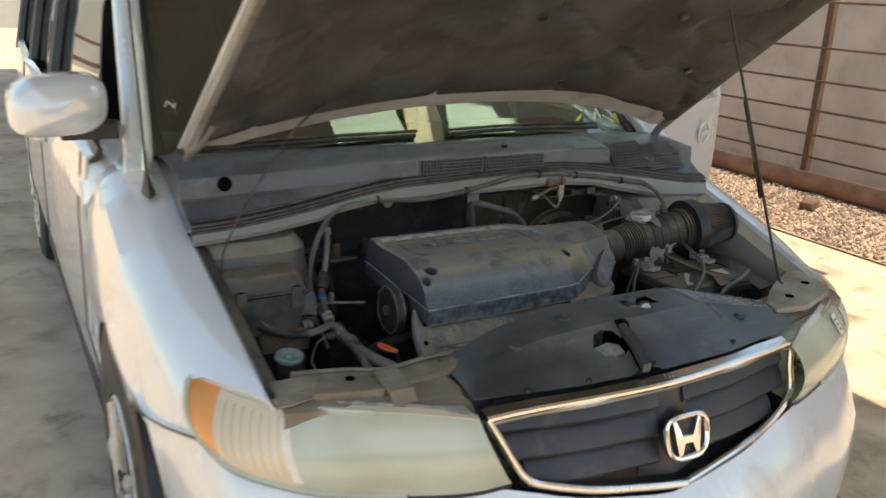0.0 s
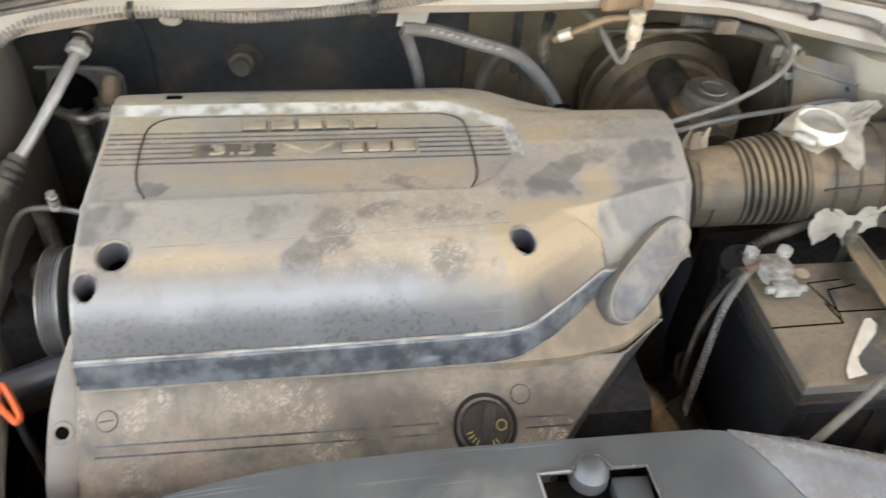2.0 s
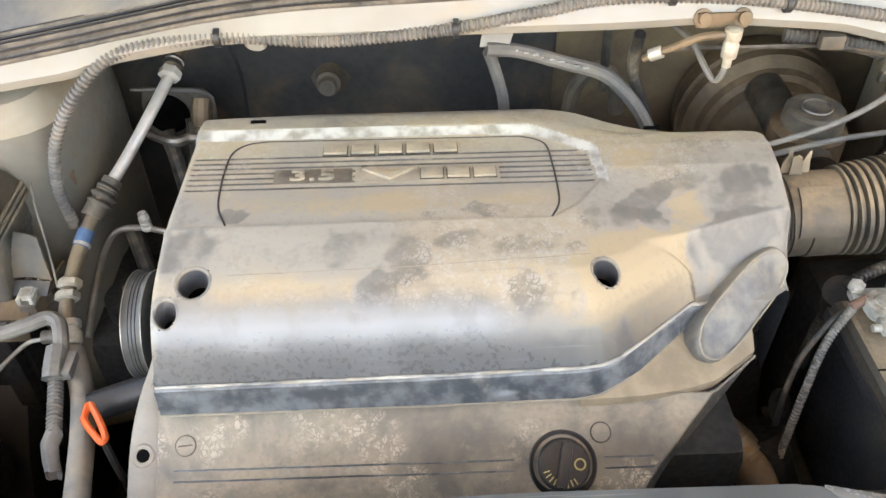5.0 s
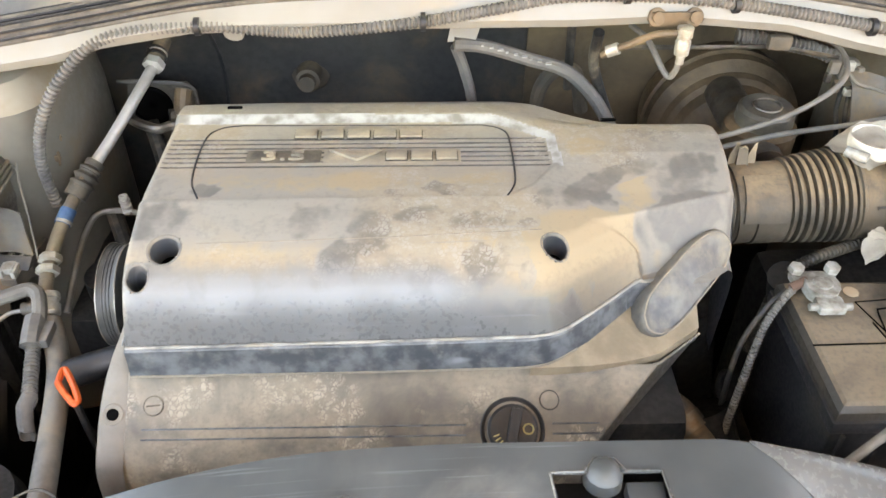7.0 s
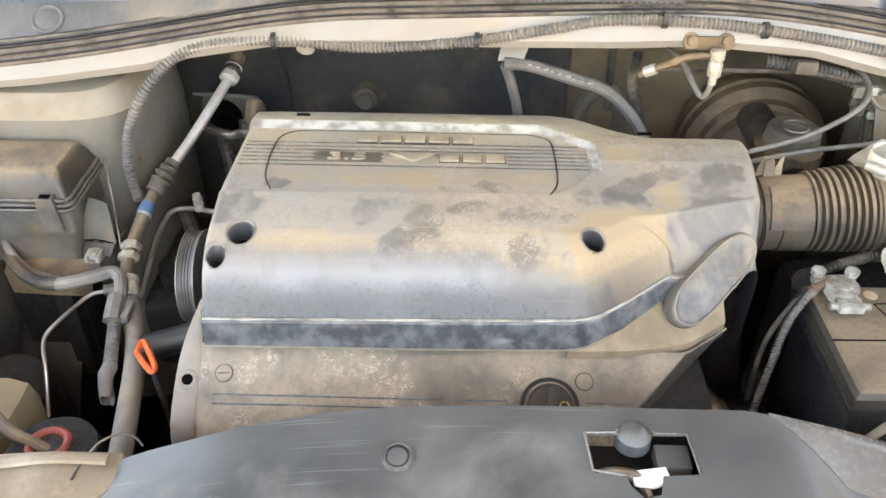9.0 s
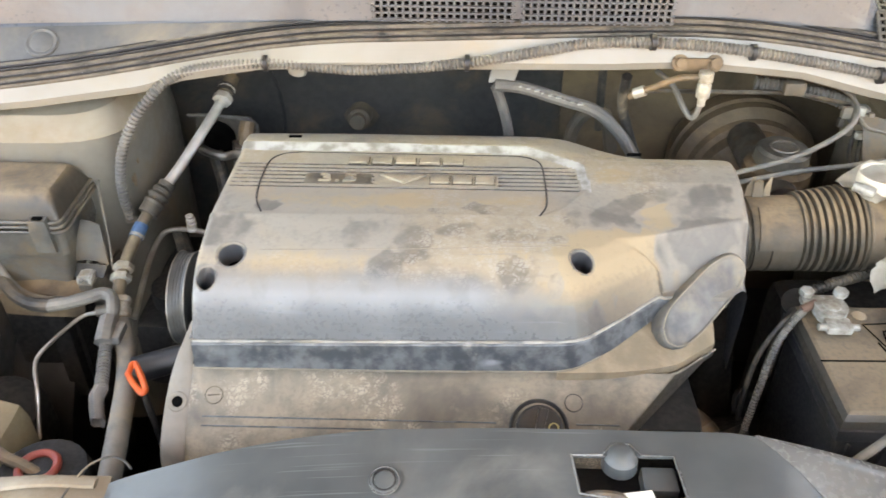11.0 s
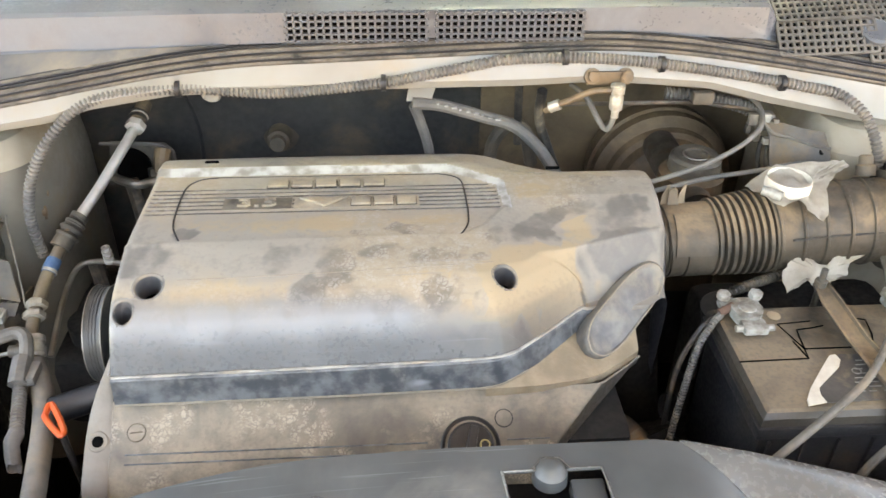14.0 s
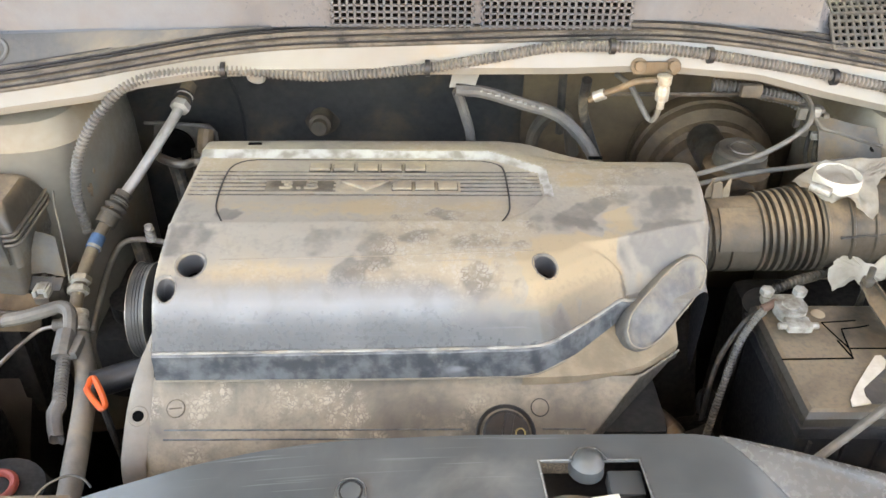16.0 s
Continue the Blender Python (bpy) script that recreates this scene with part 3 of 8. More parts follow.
# unseen wall, added so the cover's front roll mirrors something dark
bm = box_bm((-14, -14.25, 0), (6.5, -14.0, 4.0))
tagged(part("unseen_wall_south", bm, "roof", sharp=0), "unseen grey wall added to darken reflections before the car", "wall", kind="structure")
rack = thing("steel_rack", "low orange-rusted steel rack far behind the car", "rack", (-3.2, 14.0, 0))
for x in (-1.4, -0.5, 0.4, 1.3):
    part("upright", box_bm((x - 0.04, -0.04, 0), (x + 0.04, 0.04, 1.15)), "rust", rack)
for z in (0.35, 0.7, 1.1):
    part("shelf_beam", box_bm((-1.5, -0.05, z - 0.04), (1.4, 0.05, z + 0.04)), "rust", rack)

# open-sided canopy over the car, with long open bays between its sheets
roof = thing("canopy", "steel canopy with translucent gaps over the yard", "canopy", (0, 2.0, 0), kind="structure")
Z = 3.1
for x0, x1, y0, y1 in ((-1.6, 2.1, -1.9, 1.0), (-1.6, 0.10, 1.0, 1.75), (0.70, 0.74, 1.0, 1.75), (0.97, 1.08, 1.0, 1.75), (1.95, 3.4, 1.0, 1.75), (-1.6, 3.4, 1.75, 13.0)):
    part("roof_sheet", box_bm((x0, y0 - 2.0, Z), (x1, y1 - 2.0, Z + 0.04)), "roof", roof)
for x0, x1, m in ((0.10, 0.70, "skylight"), (0.74, 0.97, "skylight_clear"), (1.08, 1.95, "skylight")):
    part("translucent_sheet", box_bm((x0, -1.0, Z + 0.01), (x1, -0.25, Z + 0.016)), m, roof, "tinted translucent roof sheet")
for x in (-1.52, 1.02, 2.02):
    part("beam", box_bm((x - 0.06, -3.85, Z - 0.14), (x + 0.06, 11.0, Z)), "roof", roof)
for x in (-1.52,):
    for y in (10.9,):
        part("column", box_bm((x - 0.06, y - 0.06, 0), (x + 0.06, y + 0.06, Z - 0.14)), "roof", roof)


# ---------------------------------------------------------------- the car
car = thing("minivan", "dusty silver minivan standing with its bonnet propped open", "car")
S = 1.0  # the mirrored side uses -S


def ease(x, xs, ys):
    return float(np.interp(x, xs, ys))


# bonnet: leaf in its own plane, u from the hinge line up to the leading edge
HY, HZ, HA = 0.955, 1.150, radians(36.5)
HD, HN = Vector((0, -math.cos(HA), math.sin(HA))), Vector((0, math.sin(HA), math.cos(HA)))


def bonnet_at(x, u, lift=0.0):
    crown = 0.035 * (1 - (x / 0.76) ** 2)
    return Vector((x * (1 - 0.075 * u) + 0.01, HY, HZ)) + HD * u + HN * (crown * (0.4 + 0.6 * min(u, 0.5)) + lift)


def u_rear(x):
    return 0.20 * (1 - abs(x / 0.76) ** 2.2)


def u_front(x):
    return 1.03 - 0.10 * abs(x / 0.76) ** 3


XS = [0.76 * k / 16 for k in range(-16, 17)]
skin = loft_bm([[bonnet_at(x, u_rear(x) + (u_front(x) - u_rear(x)) * v, 0.022) for x in XS] for v in np.linspace(0, 1, 14)], thick=0.006)
bonnet = part("bonnet", skin, "paint", car, "silver bonnet raised on its prop rod")
frame_rows = []
for v in np.linspace(0, 1, 14):
    frame_rows.append([bonnet_at(x * 0.985, u_rear(x) + 0.004 + (u_front(x) - u_rear(x) - 0.01) * v, 0.0 if abs(x) < 0.7 else 0.014) for x in XS])
part("inner_panel", loft_bm(frame_rows, thick=0.008), "bonnet_inner", bonnet, "bare silver inner bonnet panel")


def pad_point(x, v):
    u = u_rear(x) + 0.05 + (u_front(x) - u_rear(x) - 0.13) * v
    edge = min(1, (0.735 - abs(x)) / 0.04, v / 0.07, (1 - v) / 0.07)
    lump = 0.022 * noise.noise((x * 4.2, v * 3.4, 2.0)) + 0.009 * noise.noise((x * 10, v * 8, 5.0)) - 0.012 * max(0, 1 - abs(noise.noise((x * 5 + 3, v * 4, 8.0))) * 9)
    return bonnet_at(x, u, -0.006 - max(edge, 0) * (0.016 + max(lump, -0.013)))


PX = np.linspace(-0.735, 0.735, 64)
part("insulation_pad", loft_bm([[pad_point(x, v) for x in PX] for v in np.linspace(0, 1, 44)]), "felt", bonnet, "sagging black felt insulation pad", sharp=0)
for x, v in ((-0.5, 0.12), (0.15, 0.1), (0.3, 0.55), (-0.1, 0.5), (0.52, 0.3), (-0.35, 0.82)):
    p = pad_point(x, v)
    part("clip", lathe_bm(p - HN * 0.006, HN, ((0, 0.004), (0.001, 0.011), (0.004, 0.012), (0.012, 0.004)), 12), "black", bonnet)
for s in (-1, 1):
    for u in (0.105, 0.165):
        part("slot", lathe_bm(bonnet_at(s * 0.722, u, -0.0005) - HN * 0.002, HN, ((0, 0.009), (0.003, 0.009)), 16), "void", bonnet)
    arm = spline([(s * 0.735 + 0.01, 0.99, 1.10), (s * 0.735 + 0.01, 0.965, 1.15), bonnet_at(s * 0.725, 0.06, 0.0), bonnet_at(s * 0.715, 0.16, -0.002)], 5)
    part("hinge", tube_bm(arm, 0.012, 8), "bay_grey", car)

# prop rod from the front corner of the bay up into the pad
top = bonnet_at(0.42, 0.66, -0.02)
rod = part("prop_rod", tube_bm(spline([(0.628, 0.318, 0.858), (0.616, 0.345, 0.92), top.lerp(Vector((0.612, 0.362, 0.93)), 0.15), top], 8), 0.0036, 8), "black", car)
part("grip", tube_bm([top.lerp(Vector((0.612, 0.362, 0.93)), v) for v in (0.75, 0.35)], 0.0046, 8), "rubber", rod)


# fenders and sides
WY, WZ, WR, ARCH = 0.93, 0.335, 0.335, 0.405


def arch_z(y, floor):
    return max(floor, WZ + math.sqrt(ARCH ** 2 - (y - WY) ** 2)) if abs(y - WY) < ARCH else floor


def inner_edge(y):
    return ease(y, (0.24, 0.49, 0.79, 1.0, 1.15), (0.742, 0.752, 0.762, 0.760, 0.755)), ease(y, (0.24, 0.49, 0.79, 1.0, 1.15), (0.833, 0.915, 1.008, 1.072, 1.108))


def fender_row(y, s):
    xi, zi = inner_edge(y)
    out = ease(y, (0.24, 0.35, 0.45, 0.55, 0.8, 1.1, 1.3), (0.82, 0.874, 0.908, 0.928, 0.950, 0.947, 0.94))
    low = ease(y, (0.24, 0.335, 0.50, 0.66, 0.74, 0.80, 1.3), (0.80, 0.757, 0.722, 0.685, 0.60, 0.30, 0.26))
    low = arch_z(y, low)
    drop = min(0.20, zi - low - 0.010)
    pts = [(xi, zi - 0.05), (xi + 0.002, zi - 0.012), (xi + 0.012, zi)]
    for t in (0.12, 0.25, 0.4, 0.55, 0.7, 0.85, 1.0):
        a = t * math.pi / 2
        fold = 0.009 * max(0.0, 1 - abs(t - 0.55) / 0.15) * float(smooth(0.42, 0.62, np.array(y)))
        pts.append((fold + xi + 0.012 + (out - xi - 0.02) * math.sin(a) ** 0.9, zi - drop * (1 - math.cos(a)) ** (0.45 + 0.7 * min(1, max(0, (y - 0.3) / 0.3)))))
    z1 = pts[-1][1]
    for t in (0.25, 0.5, 0.75, 1.0):
        pts.append((out + 0.006 * math.sin(t * 3.1) - 0.01 * t, z1 + (min(low, z1 - 0.01) - z1) * t))
    return [(s * x + (0.012 if s > 0 else 0), y, z) for x, z in pts]


FRONT_Y = (0.262, 0.262, 0.270, 0.315, 0.350, 0.405, 0.437, 0.398, 0.360, 0.338, 0.339, 0.340, 0.341, 0.342)
for s in (-1, 1):
    rows = [[fender_row(fy + (1.28 - fy) * v, s)[i] for i, fy in enumerate(FRONT_Y)] for v in np.linspace(0, 1, 60)]
    turn_in = [(x - s * (0.0 if i < 6 else 0.014), y + (0.006 if i < 6 else 0.010), z - (0.010 if i < 7 else 0.004)) for i, (x, y, z) in enumerate(rows[0])]
    fender = part("fender", loft_bm([turn_in] + rows, thick=0.004), "paint", car, "silver front wing")
    part("seam", tube_bm([Vector(fender_row(y, s)[-1]) + Vector((s * 0.004, -0.002, 0.003)) for y in np.linspace(0.34, 0.70, 14)], 0.006, 6), "black", fender)
    part("arch_liner", lathe_bm((s * 0.60, WY, WZ), (s, 0, 0), ((0, 0.40), (0.002, 0.412), (0.325, 0.412), (0.326, 0.402)), 40), "black", fender)


def wheel(y, s):
    tyre_rows = ((0, 0.24), (0.0, 0.30), (0.02, 0.33), (0.05, WR), (0.16, WR), (0.19, 0.33), (0.205, 0.30), (0.205, 0.225), (0.195, 0.215))
    hub = (s * 0.725, y, WZ)
    w = part("wheel", lathe_bm(hub, (s, 0, 0), tyre_rows, 48), "tyre", car, "worn black tyre on alloy rim")
    rim_rows = ((0.10, 0.05), (0.10, 0.212), (0.203, 0.219), (0.209, 0.213), (0.20, 0.198), (0.18, 0.188), (0.155, 0.07), (0.17, 0.06), (0.172, 0.03))
    part("rim", lathe_bm(hub, (s, 0, 0), rim_rows, 40), "rim", w)
    for k in range(7):
        a = 2 * math.pi * k / 7
        d = Vector((0, math.cos(a), math.sin(a)))
        c = Vector(hub) + Vector((s * 0.190, 0, 0))
        part("spoke", tube_bm([c + d * 0.05, c + d * 0.12 + Vector((s * 0.01, 0, 0)), c + d * 0.20], [0.026, 0.02, 0.028], 8), "rim", w)
    return w


for s in (-1, 1):
    wheel(WY, s), wheel(3.95, s)


# body side behind the wing, doors, cabin
def side_row(y, s):
    w = ease(y, (1.28, 2.0, 3.6, 4.6, 4.85), (0.94, 0.958, 0.958, 0.93, 0.80))
    belt = ease(y, (1.28, 2.0, 4.8), (1.10, 1.12, 1.16))
    pts = [(w - 0.05, belt + 0.005), (w - 0.018, belt - 0.01), (w, belt - 0.16), (w + 0.002, 0.72), (w + 0.004, 0.60), (w - 0.025, 0.42), (w - 0.055, 0.26)]
    return [(s * x, y, arch_z(y, z)) for x, z in pts]


for s in (-1, 1):
    side = part("body_side", loft_bm([side_row(y, s) for y in [1.282, 1.295, 1.31, 1.325, 1.336, *np.linspace(1.36, 4.85, 46)]], thick=0.008), "paint", car, "silver body side with doors")
    bore(side, [lathe_bm((s * 0.80, 3.95, WZ), (s, 0, 0), ((0, 0.40), (0.3, 0.40)), 48)])
    side.data.set_sharp_from_angle(angle=radians(35))
    for y in (1.36, 2.42, 3.42):
        pts = side_row(y, s)[1:6]
        part("door_gap", tube_bm([Vector(p) + Vector((s * 0.0005, 0, 0)) for p in pts], 0.003, 6), "black", side)
    part("sill", box_bm((s * 0.885 - 0.02, 1.34, 0.19), (s * 0.885 + 0.02, 3.55, 0.27), 0.01), "black", side)
    handle = part("door_handle", tube_bm(spline([(s * 0.955, 2.18, 0.985), (s * 0.985, 2.20, 0.99), (s * 0.985, 2.34, 0.99), (s * 0.955, 2.36, 0.985)], 5), 0.014, 10), "paint", side)


def cabin_x(z):
    return ease(z, (1.1, 1.42, 1.62, 1.72), (0.89, 0.83, 0.755, 0.66))


roof_rows = []
for y in np.linspace(1.86, 4.75, 24):
    zt = 1.70 + 0.035 * math.sin((y - 1.86) / 2.9 * math.pi) - (0.05 if y > 4.6 else 0)
    roof_rows.append([(0.70 * k / 8, y, zt - 0.06 * abs(k / 8) ** 3) for k in range(-8, 9)])
part("roof_panel", loft_bm(roof_rows, thick=0.02), "paint", car)
for s in (-1, 1):
    pillar = spline([(s * 0.835, 1.03, 1.085), (s * 0.812, 1.14, 1.17), (s * 0.775, 1.42, 1.43), (s * 0.725, 1.74, 1.645), (s * 0.68, 1.98, 1.70)], 6)
    part("windscreen_pillar", tube_bm(pillar, [0.034 + 0.004 * (i / 24) for i in range(len(pillar))], 12), "paint", car)
    for y in (2.45, 3.45, 4.5):
        part("door_pillar", tube_bm([(s * 0.895, y, 1.10), (s * 0.83, y + 0.03, 1.42), (s * 0.735, y + 0.06, 1.66)], 0.034, 8), "black", car)
    top_rail = spline([(s * 0.76, 1.5, 1.52), (s * 0.735, 1.8, 1.66), (s * 0.725, 2.6, 1.70), (s * 0.72, 4.7, 1.66)], 6)
    part("roof_rail", tube_bm(top_rail, 0.03, 8), "paint", car)
    for y0, y1 in ((1.36, 2.42), (2.49, 3.42), (3.50, 4.46)):
        rows = []
        for z in np.linspace(1.12, 1.665, 6):
            a = max(y0, 1.30 + (z - 1.12) * 0.86) if y0 < 1.5 else y0 + (z - 1.12) * 0.1
            rows.append([(s * (cabin_x(z) - 0.004), y, z) for y in np.linspace(a, y1 + (z - 1.12) * 0.1, 6)])
        g = part("side_window", loft_bm(rows, thick=0.004), "glass", car, "tinted side window")
        g.visible_shadow = False

ws_rows = []
for v in np.linspace(0, 1, 14):
    row = []
    for k in range(-12, 13):
        x = (0.80 - 0.10 * v) * k / 12
        bow = (k / 12) ** 2
        row.append((x + 0.01, 0.985 + 0.15 * bow + 0.86 * v, 1.128 + 0.015 * (1 - bow) + 0.57 * v - 0.05 * v * v - 0.02 * bow))
    ws_rows.append(row)
screen = part("windscreen", loft_bm(ws_rows, thick=0.005), "glass", car, "green-tinted windscreen reflecting the canopy", sharp=0)
screen.visible_shadow = False
part("border", tube_bm([Vector(r[0]) + Vector((0.02, 0.0, 0.004)) for r in ws_rows], 0.022, 6, squash=0.4), "black", screen)
part("border", tube_bm([Vector(r[-1]) + Vector((-0.02, 0.0, 0.004)) for r in ws_rows], 0.022, 6, squash=0.4), "black", screen)
# chalked price figures on the glass stand as plain strokes
for x, z, tilt in ((-0.715, 0.105, 0.5), (-0.705, 0.105, -0.5), (-0.697, 0.10, 0.4), (0.54, 0.038, 0.9), (0.60, 0.045, -0.4), (0.625, 0.04, 0.5), (0.655, 0.05, 0.1), (0.69, 0.035, -0.6), (0.745, 0.036, 0.2)):
    bow = (x / 0.8) ** 2
    v = z / 0.57
    p = Vector((x, 0.985 + 0.15 * bow + 0.86 * v, 1.135 + 0.015 * (1 - bow) + z - 0.02 * bow))
    d = Vector((math.sin(tilt), 0.83 * math.cos(tilt), 0.55 * math.cos(tilt)))
    part("chalk_stroke", tube_bm([p - d * (0.011 if x < 0 else 0.022), p + d * (0.011 if x < 0 else 0.022)], 0.0025 if x < 0 else 0.0045, 6), "chalk_yellow" if x in (0.54, 0.745) else "white", screen)

# dark cabin behind the glass
dash = part("dashboard", loft_bm([[(x, y, z) for x in np.linspace(-0.76, 0.76, 12)] for y, z in ((1.03, 1.08), (1.25, 1.09), (1.55, 1.10), (1.72, 1.06), (1.75, 0.85), (1.75, 0.5))]), "cabin", car)
for x in (-0.40, 0.40):
    part("front_seat", prism_bm([(-0.26, 0.5), (0.26, 0.5), (0.25, 1.15), (0.15, 1.22), (0.12, 1.42), (-0.12, 1.42), (-0.15, 1.22), (-0.25, 1.15)], 0, 0.16, 0.02,
         facing((x, 2.45, 0), (1, 0, 0), (0, -1, 0.15))), "cabin", car)
part("cabin_floor", box_bm((-0.9, 1.1, 0.30), (0.9, 4.7, 0.36)), "cabin", car)
part("tailgate", box_bm((-0.8, 4.78, 0.4), (0.8, 4.84, 1.66), 0.02), "cabin", car)

for s in (-1, 1):
    part("pillar_base", loft_bm([[(s * x, y, z) for x, z in row] for y, row in ((1.20, ((0.757, 1.092), (0.80, 1.094), (0.85, 1.080), (0.900, 1.045), (0.938, 0.985))), (1.28, ((0.765, 1.110), (0.81, 1.112), (0.865, 1.104), (0.912, 1.075), (0.943, 0.985))), (1.36, ((0.775, 1.130), (0.815, 1.132), (0.868, 1.122), (0.916, 1.094), (0.945, 0.985))), (1.50, ((0.80, 1.150), (0.835, 1.150), (0.872, 1.138), (0.918, 1.106), (0.946, 0.985))))], thick=0.006), "paint", car, "silver corner below the pillar")
    part("gutter", loft_bm([[(s * 0.72, y, z0), (s * 0.75, y, z0 - 0.012), (s * 0.772, y, z1)] for y, z0, z1 in ((0.80, 1.03, 1.008), (0.88, 1.085, 1.03), (0.96, 1.11, 1.058), (1.05, 1.12, 1.085), (1.14, 1.125, 1.106))], thick=0.004), "bay_grey", car)

# driver's door, swung open
DH = Matrix.Translation((0.945, 1.33, 0)) @ Matrix.Rotation(radians(-65), 4, "Z")


def door_bm(bm):
    bm.transform(DH)
    return bm


door = part("open_door", door_bm(loft_bm([[(0.02 * math.sin(v * 3) - 0.03 * (1 - v) , u, 0.35 + 0.78 * v) for u in np.linspace(0, 1.0, 8)] for v in np.linspace(0, 1, 9)], thick=0.05)), "paint", car, "silver front door standing open")
part("door_frame", door_bm(tube_bm(spline([(-0.02, 0.03, 1.12), (-0.07, 0.36, 1.45), (-0.11, 0.60, 1.58), (-0.12, 0.98, 1.60), (-0.04, 1.06, 1.12)], 6), 0.026, 8)), "paint", door)
part("cup", door_bm(tube_bm([(0.024, 0.78 + 0.058 * math.cos(a), 0.985 + 0.046 * math.sin(a)) for a in np.linspace(0, 2 * math.pi, 33)], 0.006, 8)), "paint", door)
part("handle", door_bm(box_bm((0.018, 0.735, 0.975), (0.034, 0.825, 1.000), 0.006)), "paint", door)

# mirror on the near side
mirror_rows = []
for k, (y, rx, rz) in enumerate(((1.04, 0.01, 0.01), (1.05, 0.075, 0.045), (1.08, 0.10, 0.062), (1.13, 0.108, 0.070), (1.20, 0.110, 0.072), (1.215, 0.104, 0.066))):
    row = []
    for a in np.linspace(0, 2 * math.pi, 28, endpoint=False):
        c, d = math.cos(a), math.sin(a)
        row.append((-0.985 + rx * math.copysign(abs(c) ** 0.6, c), y, 1.247 + rz * math.copysign(abs(d) ** 0.65, d) + 0.012 * c))
    mirror_rows.append(row)
mirror = part("door_mirror", loft_bm(mirror_rows, closed=True, caps=True), "paint", car, "silver door mirror on a black arm", sharp=80)
part("arm", loft_bm([[(x, y, z) for y, z in ((1.13, 1.165), (1.13, 1.20), (1.19, 1.205), (1.19, 1.165))] for x in (-0.985, -0.90, -0.855)], closed=True, caps=True), "black", mirror)
part("sail", prism_bm([(0.02, 0.0), (0.26, 0.0), (0.25, 0.20), (0.20, 0.17)], 0, 0.012, 0.003, facing((-0.885, 1.20, 1.125), (0, 1, 0), (-1, 0, 0.22))), "black", mirror)

# stub of the aerial at the foot of the pillar
aerial = part("aerial", loft_bm([[(-0.826, 0.93, 1.055), (-0.810, 0.94, 1.066), (-0.822, 0.985, 1.078), (-0.838, 0.975, 1.062)],
                                 [(-0.823, 0.975, 1.115), (-0.819, 0.977, 1.116), (-0.820, 0.983, 1.118), (-0.825, 0.981, 1.116)]], closed=True, caps=True), "black", car)
part("mast", tube_bm([(-0.822, 0.98, 1.11), (-0.80, 1.16, 1.30), (-0.775, 1.38, 1.50)], 0.0035, 6), "black", aerial)


# bumper, headlights, grille
def nose_y(x):
    a = abs(x - 0.01)
    return ease(a, (0, 0.2, 0.4, 0.6, 0.75, 0.85, 0.885, 0.91, 0.926), (-0.01, 0.005, 0.045, 0.11, 0.19, 0.29, 0.37, 0.48, 0.67))


def bumper_top(x):
    a = abs(x - 0.01)
    return ease(a, (0, 0.06, 0.25, 0.36, 0.42, 0.6, 0.8, 0.86, 0.89, 0.91, 0.926), (0.592, 0.597, 0.632, 0.665, 0.680, 0.672, 0.705, 0.742, 0.739, 0.722, 0.670))


BX = [0.927 * math.sin(k / 32 * math.pi / 2) for k in range(-32, 33)]
rows = []
for v in (0, 0.04, 0.12, 0.3, 0.5, 0.75, 1.0):
    row = []
    for x in BX:
        zt = bumper_top(x)
        zz = zt + (min(arch_z(nose_y(x) + 0.03, 0.20), zt - 0.002) - zt) * v
        push = -(0.07 + 0.06 * (x / 0.9) ** 2) * math.sin(min(v * 2.6, 1) * math.pi / 2) + 0.05 * max(0, v - 0.6)
        w = 1 - (abs(x) / 0.935) ** 7
        row.append((x + 0.01 + (0.016 * math.sin(min(v * 2.0, 1) * math.pi) * math.copysign(1, x) if abs(x) > 0.8 else 0), nose_y(x) + 0.03 + push * w, zz))
    rows.append(row)
bumper = part("bumper", loft_bm(rows, thick=0.006), "paint", car, "silver plastic front bumper")

